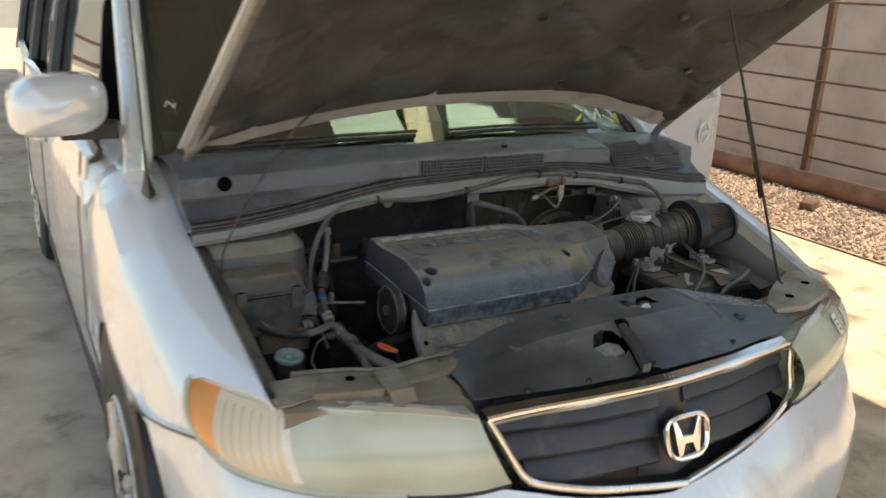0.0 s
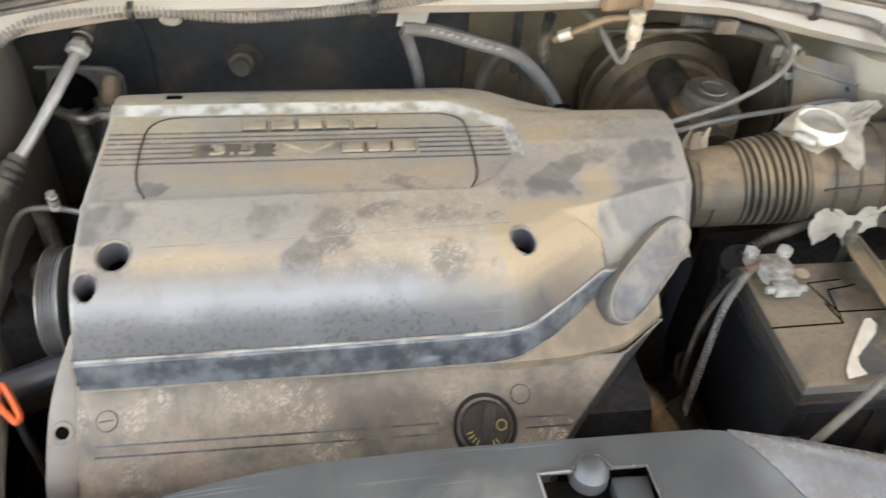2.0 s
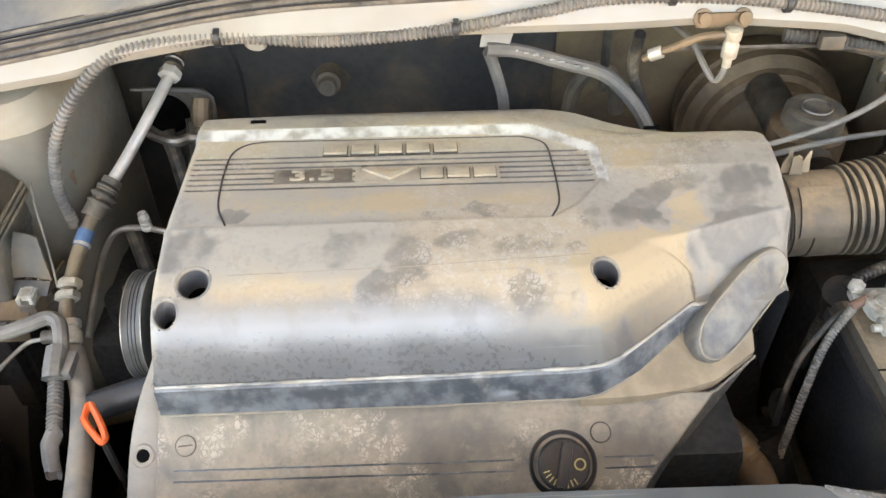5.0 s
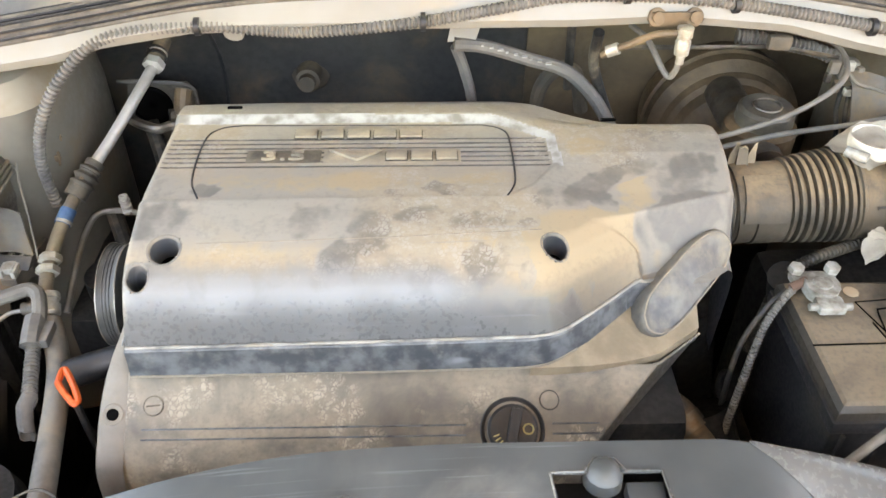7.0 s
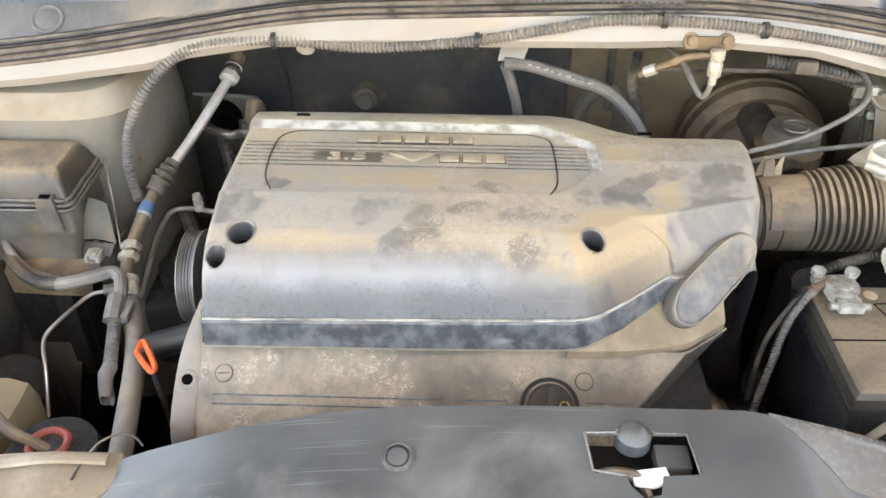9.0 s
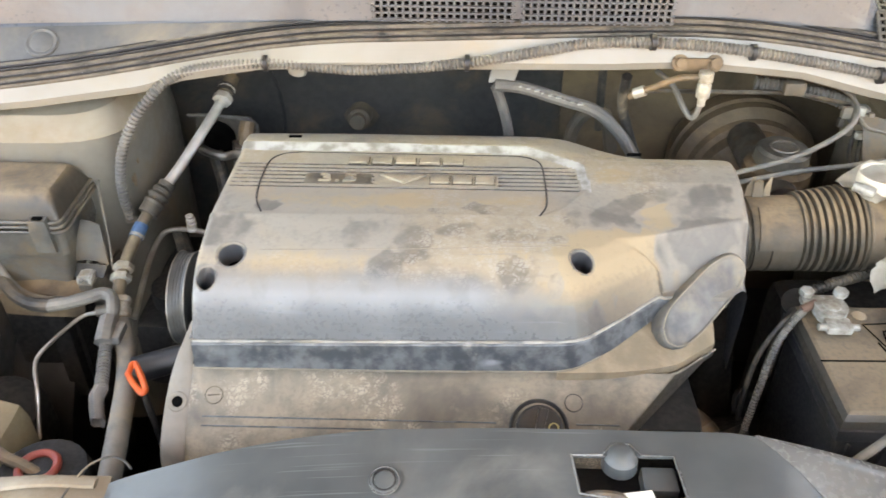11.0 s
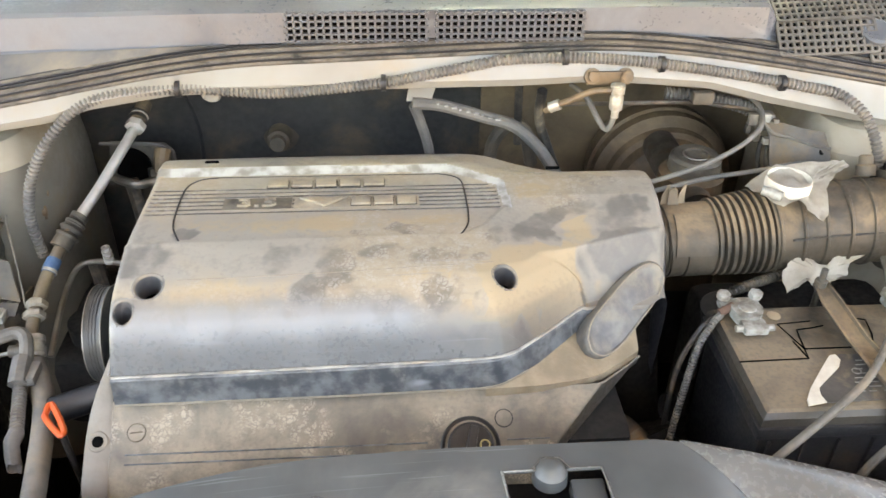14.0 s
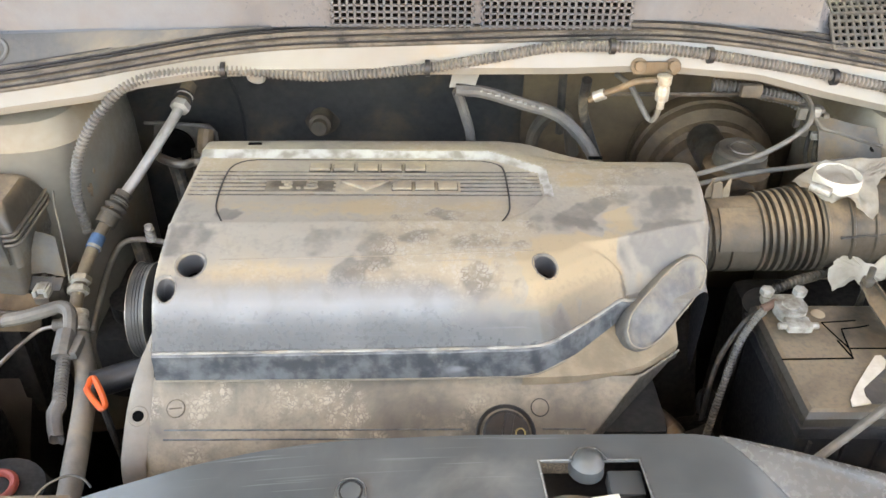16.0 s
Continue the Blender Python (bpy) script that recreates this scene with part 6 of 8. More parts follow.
for k in range(3):
    x = -0.0965 + 0.0270 * k
    # same dark plate as the painted shadow of these blocks
    part("name_shadow", plate_bm(slab(x - 0.0008, x + 0.0233, 0.6495, 0.6685), 0.660, 0.0, 0.0010, 0), "badge_shade", cover, sharp=0)
    part("name_block", plate_bm(slab(x, x + 0.0225, 0.6510, 0.6680), 0.660, 0.0, 0.0036), "badge_dust", cover)

# long rounded bulge on the front corner
BF = facing(Vector((0.2125, 0.5258, 0.8960)), Vector((0.088, 0.093, 0.040)), Vector((0.28, -0.70, 0.64)))
outline = [(-0.067, 0.014), (-0.045, 0.0265), (0.0, 0.0285), (0.038, 0.0265), (0.062, 0.017), (0.070, 0.0), (0.064, -0.016), (0.040, -0.0265), (0.0, -0.0290), (-0.040, -0.0295), (-0.064, -0.022), (-0.0735, -0.004)]
loop = [Vector(p) for p in spline([(0.93 * x, 0.80 * y, 0) for x, y in outline + outline[:1]], 5)[:-1]]
bulge_rows = []
for fct, h in ((1.07, -0.052), (1.06, -0.018), (1.05, -0.0085), (1.035, -0.0048), (1.01, -0.0030), (0.97, -0.0024), (0.945, -0.0030), (0.92, -0.0040), (0.88, -0.0042), (0.70, -0.0034), (0.45, -0.0026), (0.2, -0.0022), (0.04, -0.0021)):
    bulge_rows.append([BF @ Vector((p.x * fct, p.y * fct, h + 0.0010 * noise.noise((p.x * 30 * fct, p.y * 40 * fct, 2)))) for p in loop])
bulge = part("corner_pad", loft_bm(bulge_rows, closed=True, caps=True), "bulge", cover, "long raised corner pad streaked with dust", sharp=50)
part("pad_lip", tube_bm([BF @ Vector((p.x * 0.985, p.y * 0.985, -0.0026)) for p in [*loop, loop[0]]], 0.0009, 6), "crease_dust", bulge)

# lower cover in front: a sloping face, a crisp far corner, a dark return wall
LN = Vector((0, -0.57, 0.82)).normalized()


def on_lower(x, y):
    return Vector((x, y, 0.803 + (y - 0.400) * 0.696))


def lower_right(y):
    return float(np.interp(y, (0.36, 0.402, 0.4605), (0.072, 0.1122, 0.1745)))


lower_rows = []
for y, dy, dz in ((0.4605, 0.004, -0.014), (0.4605, 0.0, -0.001), (0.4590, 0, 0), (0.452, 0, 0), (0.440, 0, 0), (0.425, 0, 0), (0.410, 0, 0), (0.400, 0, 0), (0.3965, 0.0002, -0.0008), (0.3900, -0.0005, -0.004), (0.384, -0.001, -0.012), (0.380, -0.002, -0.05), (0.379, -0.002, -0.13)):
    p = on_lower(0, y)
    xr = lower_right(y)
    xs = [-0.3475, -0.345, -0.335, *np.linspace(-0.32, xr - 0.02, 28), xr - 0.006, xr - 0.002, xr]
    lower_rows.append([(x, p.y + dy, p.z + dz - (0.002 if k in (0, len(xs) - 1) else 0)) for k, x in enumerate(xs)])
lower = part("lower_cover", loft_bm(lower_rows), "cover_low", engine, "brown dusty lower cover panel", sharp=25)
corner = [Vector(r[-1]) for r in lower_rows]
back = []
for p in corner:
    u = float(np.interp(p.y, (0.376, 0.402, 0.4605), (0.0, 0.25, 1.0)))
    back.append(p + Vector((0.013 + 0.042 * u, 0.012 + 0.036 * u, -0.004 - 0.003 * u)))
# side facing away gets the darker copy, shade painted in
part("return_wall", loft_bm([[a.lerp(b, v) for a, b in zip(corner, back)] for v in (0, 0.04, 0.3, 0.6, 0.96, 1.0)]), "return_wall", lower, "far side of the lower cover, coloured darker for shade", sharp=20)
part("return_lip", tube_bm([corner[1] + Vector((-0.004, 0.0, 0.001)), corner[1].lerp(back[1], 0.05) + Vector((0, 0, 0.0006)), back[1] + Vector((0, 0, 0.0010))], 0.0014, 6), "cover_low", lower)


for x in (-0.320, 0.064):
    p = on_lower(x, 0.432)
    scr = part("cover_screw", lathe_bm(p - LN * 0.004, LN, ((0, 0.0090), (0.0048, 0.0090), (0.0053, 0.0082), (0.0050, 0.006)), 24), "cover_low", lower)
    part("screw_gap", tube_bm([facing(p + LN * 0.0006, (1, 0, 0), LN) @ Vector((0.0093 * math.cos(a), 0.0093 * math.sin(a), 0)) for a in np.linspace(0, 2 * math.pi, 25)], 0.0007, 5), "dusty_black", scr)
    if x < 0:
        part("screw_slot", prism_bm([(-0.0065, -0.0008), (0.0065, -0.0008), (0.0065, 0.0008), (-0.0065, 0.0008)], 0.0012, 0.0018, 0, facing(p, (1, 0.1, 0), LN)), "dusty_black", scr)
for y in (0.4055, 0.4135):
    for a, b in ((-0.33, -0.018), (0.066, 0.112)):
        part("groove", tube_bm([on_lower(a, y) + LN * 0.0004, on_lower(b, y) + LN * 0.0002], 0.0009, 6), "fascia", lower)

# oil filler; a raised black ring paints the shade of its well
OC = on_lower(0.027, 0.409) - LN * 0.003
part("well_shade_ring", lathe_bm(OC - LN * 0.006, LN, ((0, 0.030), (0.0100, 0.0318), (0.0110, 0.0308), (0.0095, 0.0278), (0.0070, 0.0258)), 36), "black", engine, "raised black ring for the shade of the filler well")
cap = part("oil_filler_cap", lathe_bm(OC, LN, ((0, 0.0245), (0.009, 0.0245), (0.0125, 0.022), (0.0132, 0.01)), 36), "black", engine, "black oil filler cap with worn yellow print")
cf = facing(OC + LN * 0.0132, (0.25, 1, 0.7), LN)
part("grip", prism_bm([(-0.020, -0.005), (0.020, -0.005), (0.020, 0.005), (-0.020, 0.005)], 0, 0.007, 0.002, cf), "black", cap)
for k in range(9):
    a = radians(30 + 13 * k)
    part("print_bar", prism_bm([(-0.0006, -0.003), (0.0006, -0.003), (0.0006, 0.003), (-0.0006, 0.003)], 0.0001, 0.0006, 0, cf @ Matrix.Rotation(a, 4, "Z") @ Matrix.Translation((0.0, 0.0175, 0))), "gold", cap, sharp=0)
part("print_ring", tube_bm([cf @ Vector((0.003 + 0.0048 * math.cos(a), -0.0140 + 0.0048 * math.sin(a), 0.0004)) for a in np.linspace(0, 2 * math.pi, 17)], 0.0009, 5), "gold", cap)

# metal end plate beside the lower cover, belt pulley, block
fl = [(-0.3555, 0.4985, 0.8700), (-0.3660, 0.4720, 0.8510), (-0.3725, 0.4420, 0.8290), (-0.3740, 0.4060, 0.8030), (-0.3730, 0.3850, 0.7850), (-0.3720, 0.3770, 0.7450), (-0.3715, 0.3760, 0.68)]
flr = spline(fl, 5)
fr = spline([(-0.3500, 0.4990, 0.8720), (-0.3480, 0.4700, 0.8500), (-0.3460, 0.4420, 0.8312), (-0.3455, 0.4060, 0.8060), (-0.3455, 0.3840, 0.7870), (-0.3455, 0.3750, 0.7470), (-0.3455, 0.3740, 0.68)], 5)
plate = part("end_plate", loft_bm([[p + Vector((0.004, 0.012, -0.030)) for p in flr], [p + Vector((-0.0005, 0.002, -0.005)) for p in flr], [p + Vector((0.0012, 0, 0)) for p in flr], *[[a.lerp(b, v) + Vector((0, -0.001, 0.0012)) for a, b in zip(flr, fr)] for v in (0.15, 0.5, 0.85)], fr]), "end_cast", engine, "pale brown cast end plate", sharp=40)
FH = Vector((-0.3585, 0.4265, 0.8195))
part("boss", lathe_bm(FH, (0, -0.6, 0.8), ((-0.006, 0.0112), (0.0015, 0.0112), (0.0030, 0.0098), (0.0030, 0.0062), (0.001, 0.006)), 24), "end_cast", engine)
part("boss_hole", lathe_bm(FH, (0, -0.6, 0.8), ((0.0, 0.0058), (0.0033, 0.0058)), 16), "void", engine)
PC = Vector((-0.387, 0.563, 0.852))
part("belt_pulley", lathe_bm(PC, (1, 0, 0), ((0.006, 0.02), (0.003, 0.047), (0.0, 0.0525), (0.001, 0.0545), (0.004, 0.0530), (0.016, 0.0530), (0.019, 0.0548), (0.021, 0.0520), (0.022, 0.030)), 56), "end_grey", engine, "grey belt on its pulley")
for dx in (0.0005, 0.0195):
    part("pulley_rim", tube_bm([(PC.x + dx, PC.y + 0.0546 * math.cos(a), PC.z + 0.0546 * math.sin(a)) for a in np.linspace(0, 2 * math.pi, 49)], 0.0006, 6), "alu", engine)
for dx in (0.0065, 0.010, 0.0135):
    part("belt_groove", tube_bm([(PC.x + dx, PC.y + 0.0530 * math.cos(a), PC.z + 0.0530 * math.sin(a)) for a in np.linspace(0, 2 * math.pi, 49)], 0.0006, 6), "black", engine)
part("pulley_face", lathe_bm(PC, (1, 0, 0), ((-0.0005, 0.012), (-0.0015, 0.014), (-0.0015, 0.046), (0.002, 0.0495), (0.006, 0.0495)), 40), "deep", engine, "dark dished pulley face")
part("pulley_hub", lathe_bm(PC, (-1, 0, 0), ((-0.002, 0.013), (0.006, 0.013), (0.007, 0.010)), 6), "steel", engine)
part("pulley_shaft", cyl_bm(PC + Vector((0.02, 0, 0)), PC + Vector((0.07, 0, 0)), 0.030, n=20), "deep", engine)
# arm added, near black, in place of shade between tower and engine
mount = part("engine_mount", box_bm((-0.500, 0.640, 0.62), (-0.385, 0.860, 0.735), 0.02), "deep", engine, "near-black engine mount arm added in the dark gap")
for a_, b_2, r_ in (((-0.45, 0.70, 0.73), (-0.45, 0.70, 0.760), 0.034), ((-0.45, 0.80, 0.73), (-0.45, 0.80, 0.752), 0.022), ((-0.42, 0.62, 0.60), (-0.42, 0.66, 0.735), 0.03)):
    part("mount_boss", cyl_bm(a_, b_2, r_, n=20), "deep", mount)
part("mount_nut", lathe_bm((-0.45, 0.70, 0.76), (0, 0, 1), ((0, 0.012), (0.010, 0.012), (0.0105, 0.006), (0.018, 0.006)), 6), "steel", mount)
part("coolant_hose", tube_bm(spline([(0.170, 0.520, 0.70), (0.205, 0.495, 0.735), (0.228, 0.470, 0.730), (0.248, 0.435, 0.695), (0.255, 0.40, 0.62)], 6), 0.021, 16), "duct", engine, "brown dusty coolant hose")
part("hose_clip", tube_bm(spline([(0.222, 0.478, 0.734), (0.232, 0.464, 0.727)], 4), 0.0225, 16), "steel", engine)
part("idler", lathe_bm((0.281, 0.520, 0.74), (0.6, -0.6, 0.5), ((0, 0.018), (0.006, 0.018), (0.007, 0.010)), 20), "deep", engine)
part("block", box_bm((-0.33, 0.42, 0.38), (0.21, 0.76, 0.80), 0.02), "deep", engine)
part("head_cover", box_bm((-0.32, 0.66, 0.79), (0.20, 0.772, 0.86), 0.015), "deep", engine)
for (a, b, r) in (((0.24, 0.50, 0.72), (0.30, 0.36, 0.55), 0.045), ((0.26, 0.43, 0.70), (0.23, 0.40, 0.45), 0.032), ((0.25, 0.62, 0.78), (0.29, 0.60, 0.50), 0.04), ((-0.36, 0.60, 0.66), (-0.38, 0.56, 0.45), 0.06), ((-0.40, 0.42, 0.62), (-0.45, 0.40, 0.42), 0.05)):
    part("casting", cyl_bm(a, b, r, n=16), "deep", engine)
# dipstick loop
dl = [(-0.4400, 0.490, 0.800), (-0.4402, 0.505, 0.801), (-0.4375, 0.5085, 0.801), (-0.4340, 0.5060, 0.801), (-0.4200, 0.487, 0.800), (-0.4060, 0.464, 0.797), (-0.4055, 0.458, 0.796), (-0.4100, 0.4560, 0.796), (-0.4300, 0.475, 0.798), (-0.4390, 0.4860, 0.800), (-0.4400, 0.490, 0.800)]
dl = [((x + 0.4225) * 0.74 - 0.4235, (y - 0.4825) * 0.78 + 0.4815, z) for x, y, z in dl]
part("dipstick", tube_bm(spline(dl, 5), 0.0036, 8), "orange", engine, "orange oil dipstick loop")
part("dipstick_tube", tube_bm(spline([(-0.4110, 0.461, 0.794), (-0.402, 0.450, 0.74), (-0.395, 0.45, 0.60)], 5), 0.004, 8), "deep", engine)
part("cross_pipe", tube_bm(spline([(-0.446, 0.520, 0.772), (-0.415, 0.530, 0.776), (-0.375, 0.540, 0.782), (-0.33, 0.545, 0.785)], 6), 0.0165, 14), "black", engine, "black pipe beside the end plate")

# ---------------------------------------------------------------- intake tube and filter
duct = thing("intake_duct", "dusty ribbed rubber intake duct with torn tape", "air duct")
AX = [(0.262, 0.657, 0.893), (0.35, 0.657, 0.898), (0.44, 0.658, 0.908), (0.52, 0.654, 0.917), (0.585, 0.648, 0.923)]
path = resample(spline(AX, 20), 0.0014)
rad = []
for p in path:
    x = p.x
    r = 0.052
    if x < 0.285:
        r = 0.043
    elif 0.285 <= x < 0.345:
        r = 0.045
    elif 0.345 <= x < 0.414:
        r = (0.0465 + (x - 0.345) * 0.085) * (1.045 if ((x - 0.345) % 0.0086) < 0.0048 else 0.92)
    elif x < 0.56:
        r = 0.0553 if ((x - 0.418) % 0.0285) < 0.004 else 0.0527
    else:
        r = 0.062 if ((x - 0.56) % 0.011) < 0.006 else 0.058
    rad.append(r)
part("ribbed_hose", tube_bm(path, rad, 36), "duct", duct)
for x0, x1 in ((0.288, 0.306), (0.309, 0.343)):
    part("band", tube_bm([(x0, 0.655, 0.8945), (x1, 0.655, 0.8965)], 0.0460, 36), "duct", duct)
part("clip_ear", loft_bm([[(0.290, 0.668, 0.934), (0.292, 0.674, 0.958), (0.297, 0.672, 0.962)], [(0.304, 0.666, 0.934), (0.303, 0.672, 0.952), (0.301, 0.670, 0.960)]], thick=0.003), "dusty_rubber", duct)
part("hose_clamp", lathe_bm((0.434, 0.662, 0.962), (0.02, 0.02, 1), ((0, 0.0275), (0.016, 0.0275), (0.0165, 0.0260), (0.001, 0.0258)), 32), "fabric", duct, "bright worm-drive hose clamp")
part("clamp_screw", cyl_bm((0.398, 0.650, 0.968), (0.416, 0.634, 0.968), 0.006, n=12), "lead", duct)


def rag(points, seed, lift=0.0):
    rng = random.Random(seed)
    c = sum((Vector(p) for p in points), Vector()) / len(points)
    bm = bmesh.new()
    rings = []
    pts = []
    for p, q in zip(points, points[1:] + points[:1]):
        pts += [Vector(p).lerp(Vector(q), k / 4) + Vector((rng.uniform(-1, 1), rng.uniform(-1, 1), 0)) * (0.0014 if k else 0) for k in range(4)]
    points = pts
    for f in (1.0, 0.9, 0.78, 0.64, 0.5, 0.36, 0.22, 0.1):
        rings.append([bm.verts.new(c + (p - c) * f + Vector((0, 0, 0.0050 * noise.noise((c + (p - c) * f) * 70 + Vector((seed, 0, 0))) + 0.0022 * noise.noise((c + (p - c) * f) * 170) + lift))) for p in points])
    n = len(points)
    for a, b in zip(rings, rings[1:]):
        for k in range(n):
            bm.faces.new((a[k], a[(k + 1) % n], b[(k + 1) % n], b[k]))
    bm.faces.new(rings[-1])
    bmesh.ops.solidify(bm, geom=bm.faces[:], thickness=0.0015)
    return bm


part("tape_scrap", rag([(0.383, 0.668, 0.956), (0.393, 0.650, 0.960), (0.404, 0.635, 0.960), (0.414, 0.622, 0.957), (0.434, 0.628, 0.960), (0.444, 0.612, 0.954), (0.458, 0.604, 0.944), (0.466, 0.612, 0.950), (0.476, 0.648, 0.966), (0.497, 0.672, 0.971), (0.524, 0.692, 0.972), (0.520, 0.702, 0.974), (0.498, 0.696, 0.974), (0.47, 0.694, 0.975), (0.43, 0.694, 0.972), (0.402, 0.684, 0.964)], 3, 0.0055), "fabric", duct, "torn white tape")
part("tape_scrap", rag([(0.424, 0.598, 0.879), (0.430, 0.605, 0.892), (0.440, 0.607, 0.899), (0.462, 0.606, 0.894), (0.480, 0.603, 0.888), (0.491, 0.606, 0.901), (0.512, 0.607, 0.904), (0.525, 0.604, 0.899), (0.506, 0.600, 0.893), (0.503, 0.594, 0.878), (0.486, 0.594, 0.871), (0.488, 0.590, 0.850), (0.474, 0.590, 0.846), (0.466, 0.592, 0.858), (0.456, 0.596, 0.870), (0.440, 0.594, 0.867), (0.432, 0.590, 0.855)], 8), "fabric", duct, "torn white tape")
seam_path = [Vector((x, float(np.interp(x, (0.26, 0.5, 0.59), (0.657, 0.655, 0.648))), float(np.interp(x, (0.26, 0.44, 0.59), (0.893, 0.908, 0.923))))) for x in np.linspace(0.430, 0.556, 20)]
part("mould_line", tube_bm([p + Vector((0, -0.0498, 0.0165)) for p in seam_path], 0.0016, 6), "rubber", duct)
patch = []
for a in np.linspace(0.15, 1.30, 8):
    patch.append([(x, 0.655 - 0.0487 * math.cos(a), 0.8955 + 0.02 * (x - 0.3) + 0.0487 * math.sin(a)) for x in (0.291, 0.295, 0.315, 0.333, 0.337)])
part("patch", loft_bm(patch, thick=0.0025), "duct", duct, "square moulded pad on the duct neck")
for dx, lean in ((0.0, 0.004), (0.012, -0.003), (0.022, 0.003)):
    part("frayed_edge", loft_bm([[(0.287 + dx - 0.005, 0.672, 0.932), (0.287 + dx + 0.005, 0.672, 0.932)], [(0.287 + dx - 0.004 + lean, 0.682, 0.945), (0.287 + dx + 0.004 + lean, 0.682, 0.945)], [(0.287 + dx + 2 * lean, 0.686, 0.957), (0.289 + dx + 2 * lean, 0.686, 0.957)]], thick=0.002), "tan_shelf", duct)
part("nipple", lathe_bm((0.548, 0.690, 0.962), (0, 0.5, 1), ((0, 0.012), (0.012, 0.012), (0.014, 0.009), (0.024, 0.009), (0.026, 0.006)), 16), "dusty_rubber", duct)
cone = thing("air_filter", "black pleated cone air filter beside the wing", "air filter")
fa, fb = Vector((0.585, 0.648, 0.923)), Vector((0.735, 0.638, 0.932))
d = (fb - fa).normalized()
part("collar", lathe_bm(fa, d, ((0, 0.058), (0.0, 0.082), (0.035, 0.082), (0.037, 0.06)), 36), "black", cone)
bm = bmesh.new()
rings = []
n = 96
sd, od = d.orthogonal().normalized(), d.cross(d.orthogonal().normalized())
for t, r in ((0.037, 0.072), (0.148, 0.055)):
    rings.append([bm.verts.new(fa + d * t + (sd * math.cos(2 * math.pi * k / n) + od * math.sin(2 * math.pi * k / n)) * (r if k % 2 else r - 0.006)) for k in range(n)])
for k in range(n):
    bm.faces.new((rings[0][k], rings[0][(k + 1) % n], rings[1][(k + 1) % n], rings[1][k]))
bm.faces.new(rings[0]), bm.faces.new(rings[1])
part("pleats", bm, "dusty_black", cone, sharp=0)
part("end_cap", lathe_bm(fa + d * 0.146, d, ((0, 0.058), (0.010, 0.057), (0.014, 0.05)), 36), "black", cone)

# ---------------------------------------------------------------- battery
batt = thing("battery", "dusty black car battery with a torn label", "battery", (0.44, 0.47, 0.66))


def b_(bm):
    bm.transform(Matrix.Translation((-0.44, -0.47, -0.66)))
    return bm


BX0, BX1, BY0, BY1, BT = 0.318, 0.585, 0.380, 0.562, 0.852
case = part("case", b_(box_bm((BX0 + 0.008, BY0 + 0.008, 0.66), (BX1 - 0.008, BY1 - 0.008, BT - 0.012), 0.004)), "black", batt)
for x in np.linspace(BX0 + 0.02, BX1 - 0.02, 7):
    part("case_rib", b_(box_bm((x - 0.0015, BY0 + 0.004, 0.67), (x + 0.0015, BY0 + 0.010, BT - 0.03), 0)), "black", case)
part("rim", b_(box_bm((BX0, BY0, BT - 0.020), (BX1, BY1, BT - 0.004), 0.003)), "black", batt)
lid = part("lid", b_(loft_bm([[(BX0 + i, BY0 + i, z), (BX1 - i, BY0 + i, z), (BX1 - i, BY1 - i, z), (BX0 + i, BY1 - i, z)] for i, z in ((0.003, BT - 0.006), (0.004, BT + 0.006), (0.008, BT + 0.0118), (0.012, BT + 0.0135))], closed=True, caps=True)), "battery", batt, "lid under a layer of dust", sharp=20)
LZ = BT + 0.014
for pts in ([(BX0 + 0.006, 0.462), (0.402, 0.4635), (0.404, 0.479), (0.390, 0.522), (0.430, 0.5255)], [(0.404, 0.479), (0.483, 0.479), (0.492, 0.470)], [(0.402, 0.4635), (0.396, 0.492)], [(0.404, 0.479), (0.4065, 0.500), (0.4085, 0.511), (0.430, 0.514), (0.442, 0.517)], [(0.466, 0.5335), (0.496, 0.5245), (0.492, 0.500), (0.483, 0.479)], [(0.50, 0.470), (0.575, 0.472)]):
    part("lid_seam", b_(tube_bm([(x, y, LZ + 0.0000) for x, y in pts], 0.0009, 5)), "void", lid)
part("vent_cap", b_(lathe_bm((0.392, 0.5375, LZ - 0.003), (0, 0, 1), ((0, 0.008), (0.0030, 0.008), (0.0035, 0.006)), 16)), "tan_shelf", lid)
label = part("label", b_(prism_bm([(0.392, 0.397), (0.545, 0.400), (0.560, 0.464), (0.437, 0.468), (0.428, 0.446), (0.404, 0.427), (0.393, 0.417)], LZ - 0.001, LZ + 0.0009)), "label", batt, "torn dark label with small pale print", sharp=0)
part("torn_patch", b_(prism_bm([(0.371, 0.393), (0.382, 0.395), (0.392, 0.397), (0.390, 0.407), (0.393, 0.418), (0.404, 0.427), (0.428, 0.447), (0.435, 0.458), (0.433, 0.467), (0.426, 0.466), (0.408, 0.446), (0.384, 0.418), (0.373, 0.402)], LZ, LZ + 0.0016)), "fabric", label, "bare white torn paper", sharp=0)
for k in range(8):
    y = 0.410 + 0.0066 * k
    for q in range(3):
        x0 = 0.428 + 0.0055 * k * 0.6 + 0.016 * q
        part("print_line", b_(box_bm((x0, y, LZ + 0.0005), (x0 + (0.012, 0.008, 0.013, 0.010)[(k + q) % 4], y + 0.0012, LZ + 0.0013))), "rubbed", label, sharp=0)
part("print_ring", b_(tube_bm([(0.4445 + 0.0045 * math.cos(a), 0.4405 + 0.0045 * math.sin(a), LZ + 0.0011) for a in np.linspace(0, 2 * math.pi, 17)], 0.0006, 5)), "worn", label)
part("print_block", b_(prism_bm([(0.507, 0.432), (0.545, 0.420), (0.552, 0.458), (0.506, 0.462)], LZ + 0.0004, LZ + 0.0013)), "fabric", label, sharp=0)
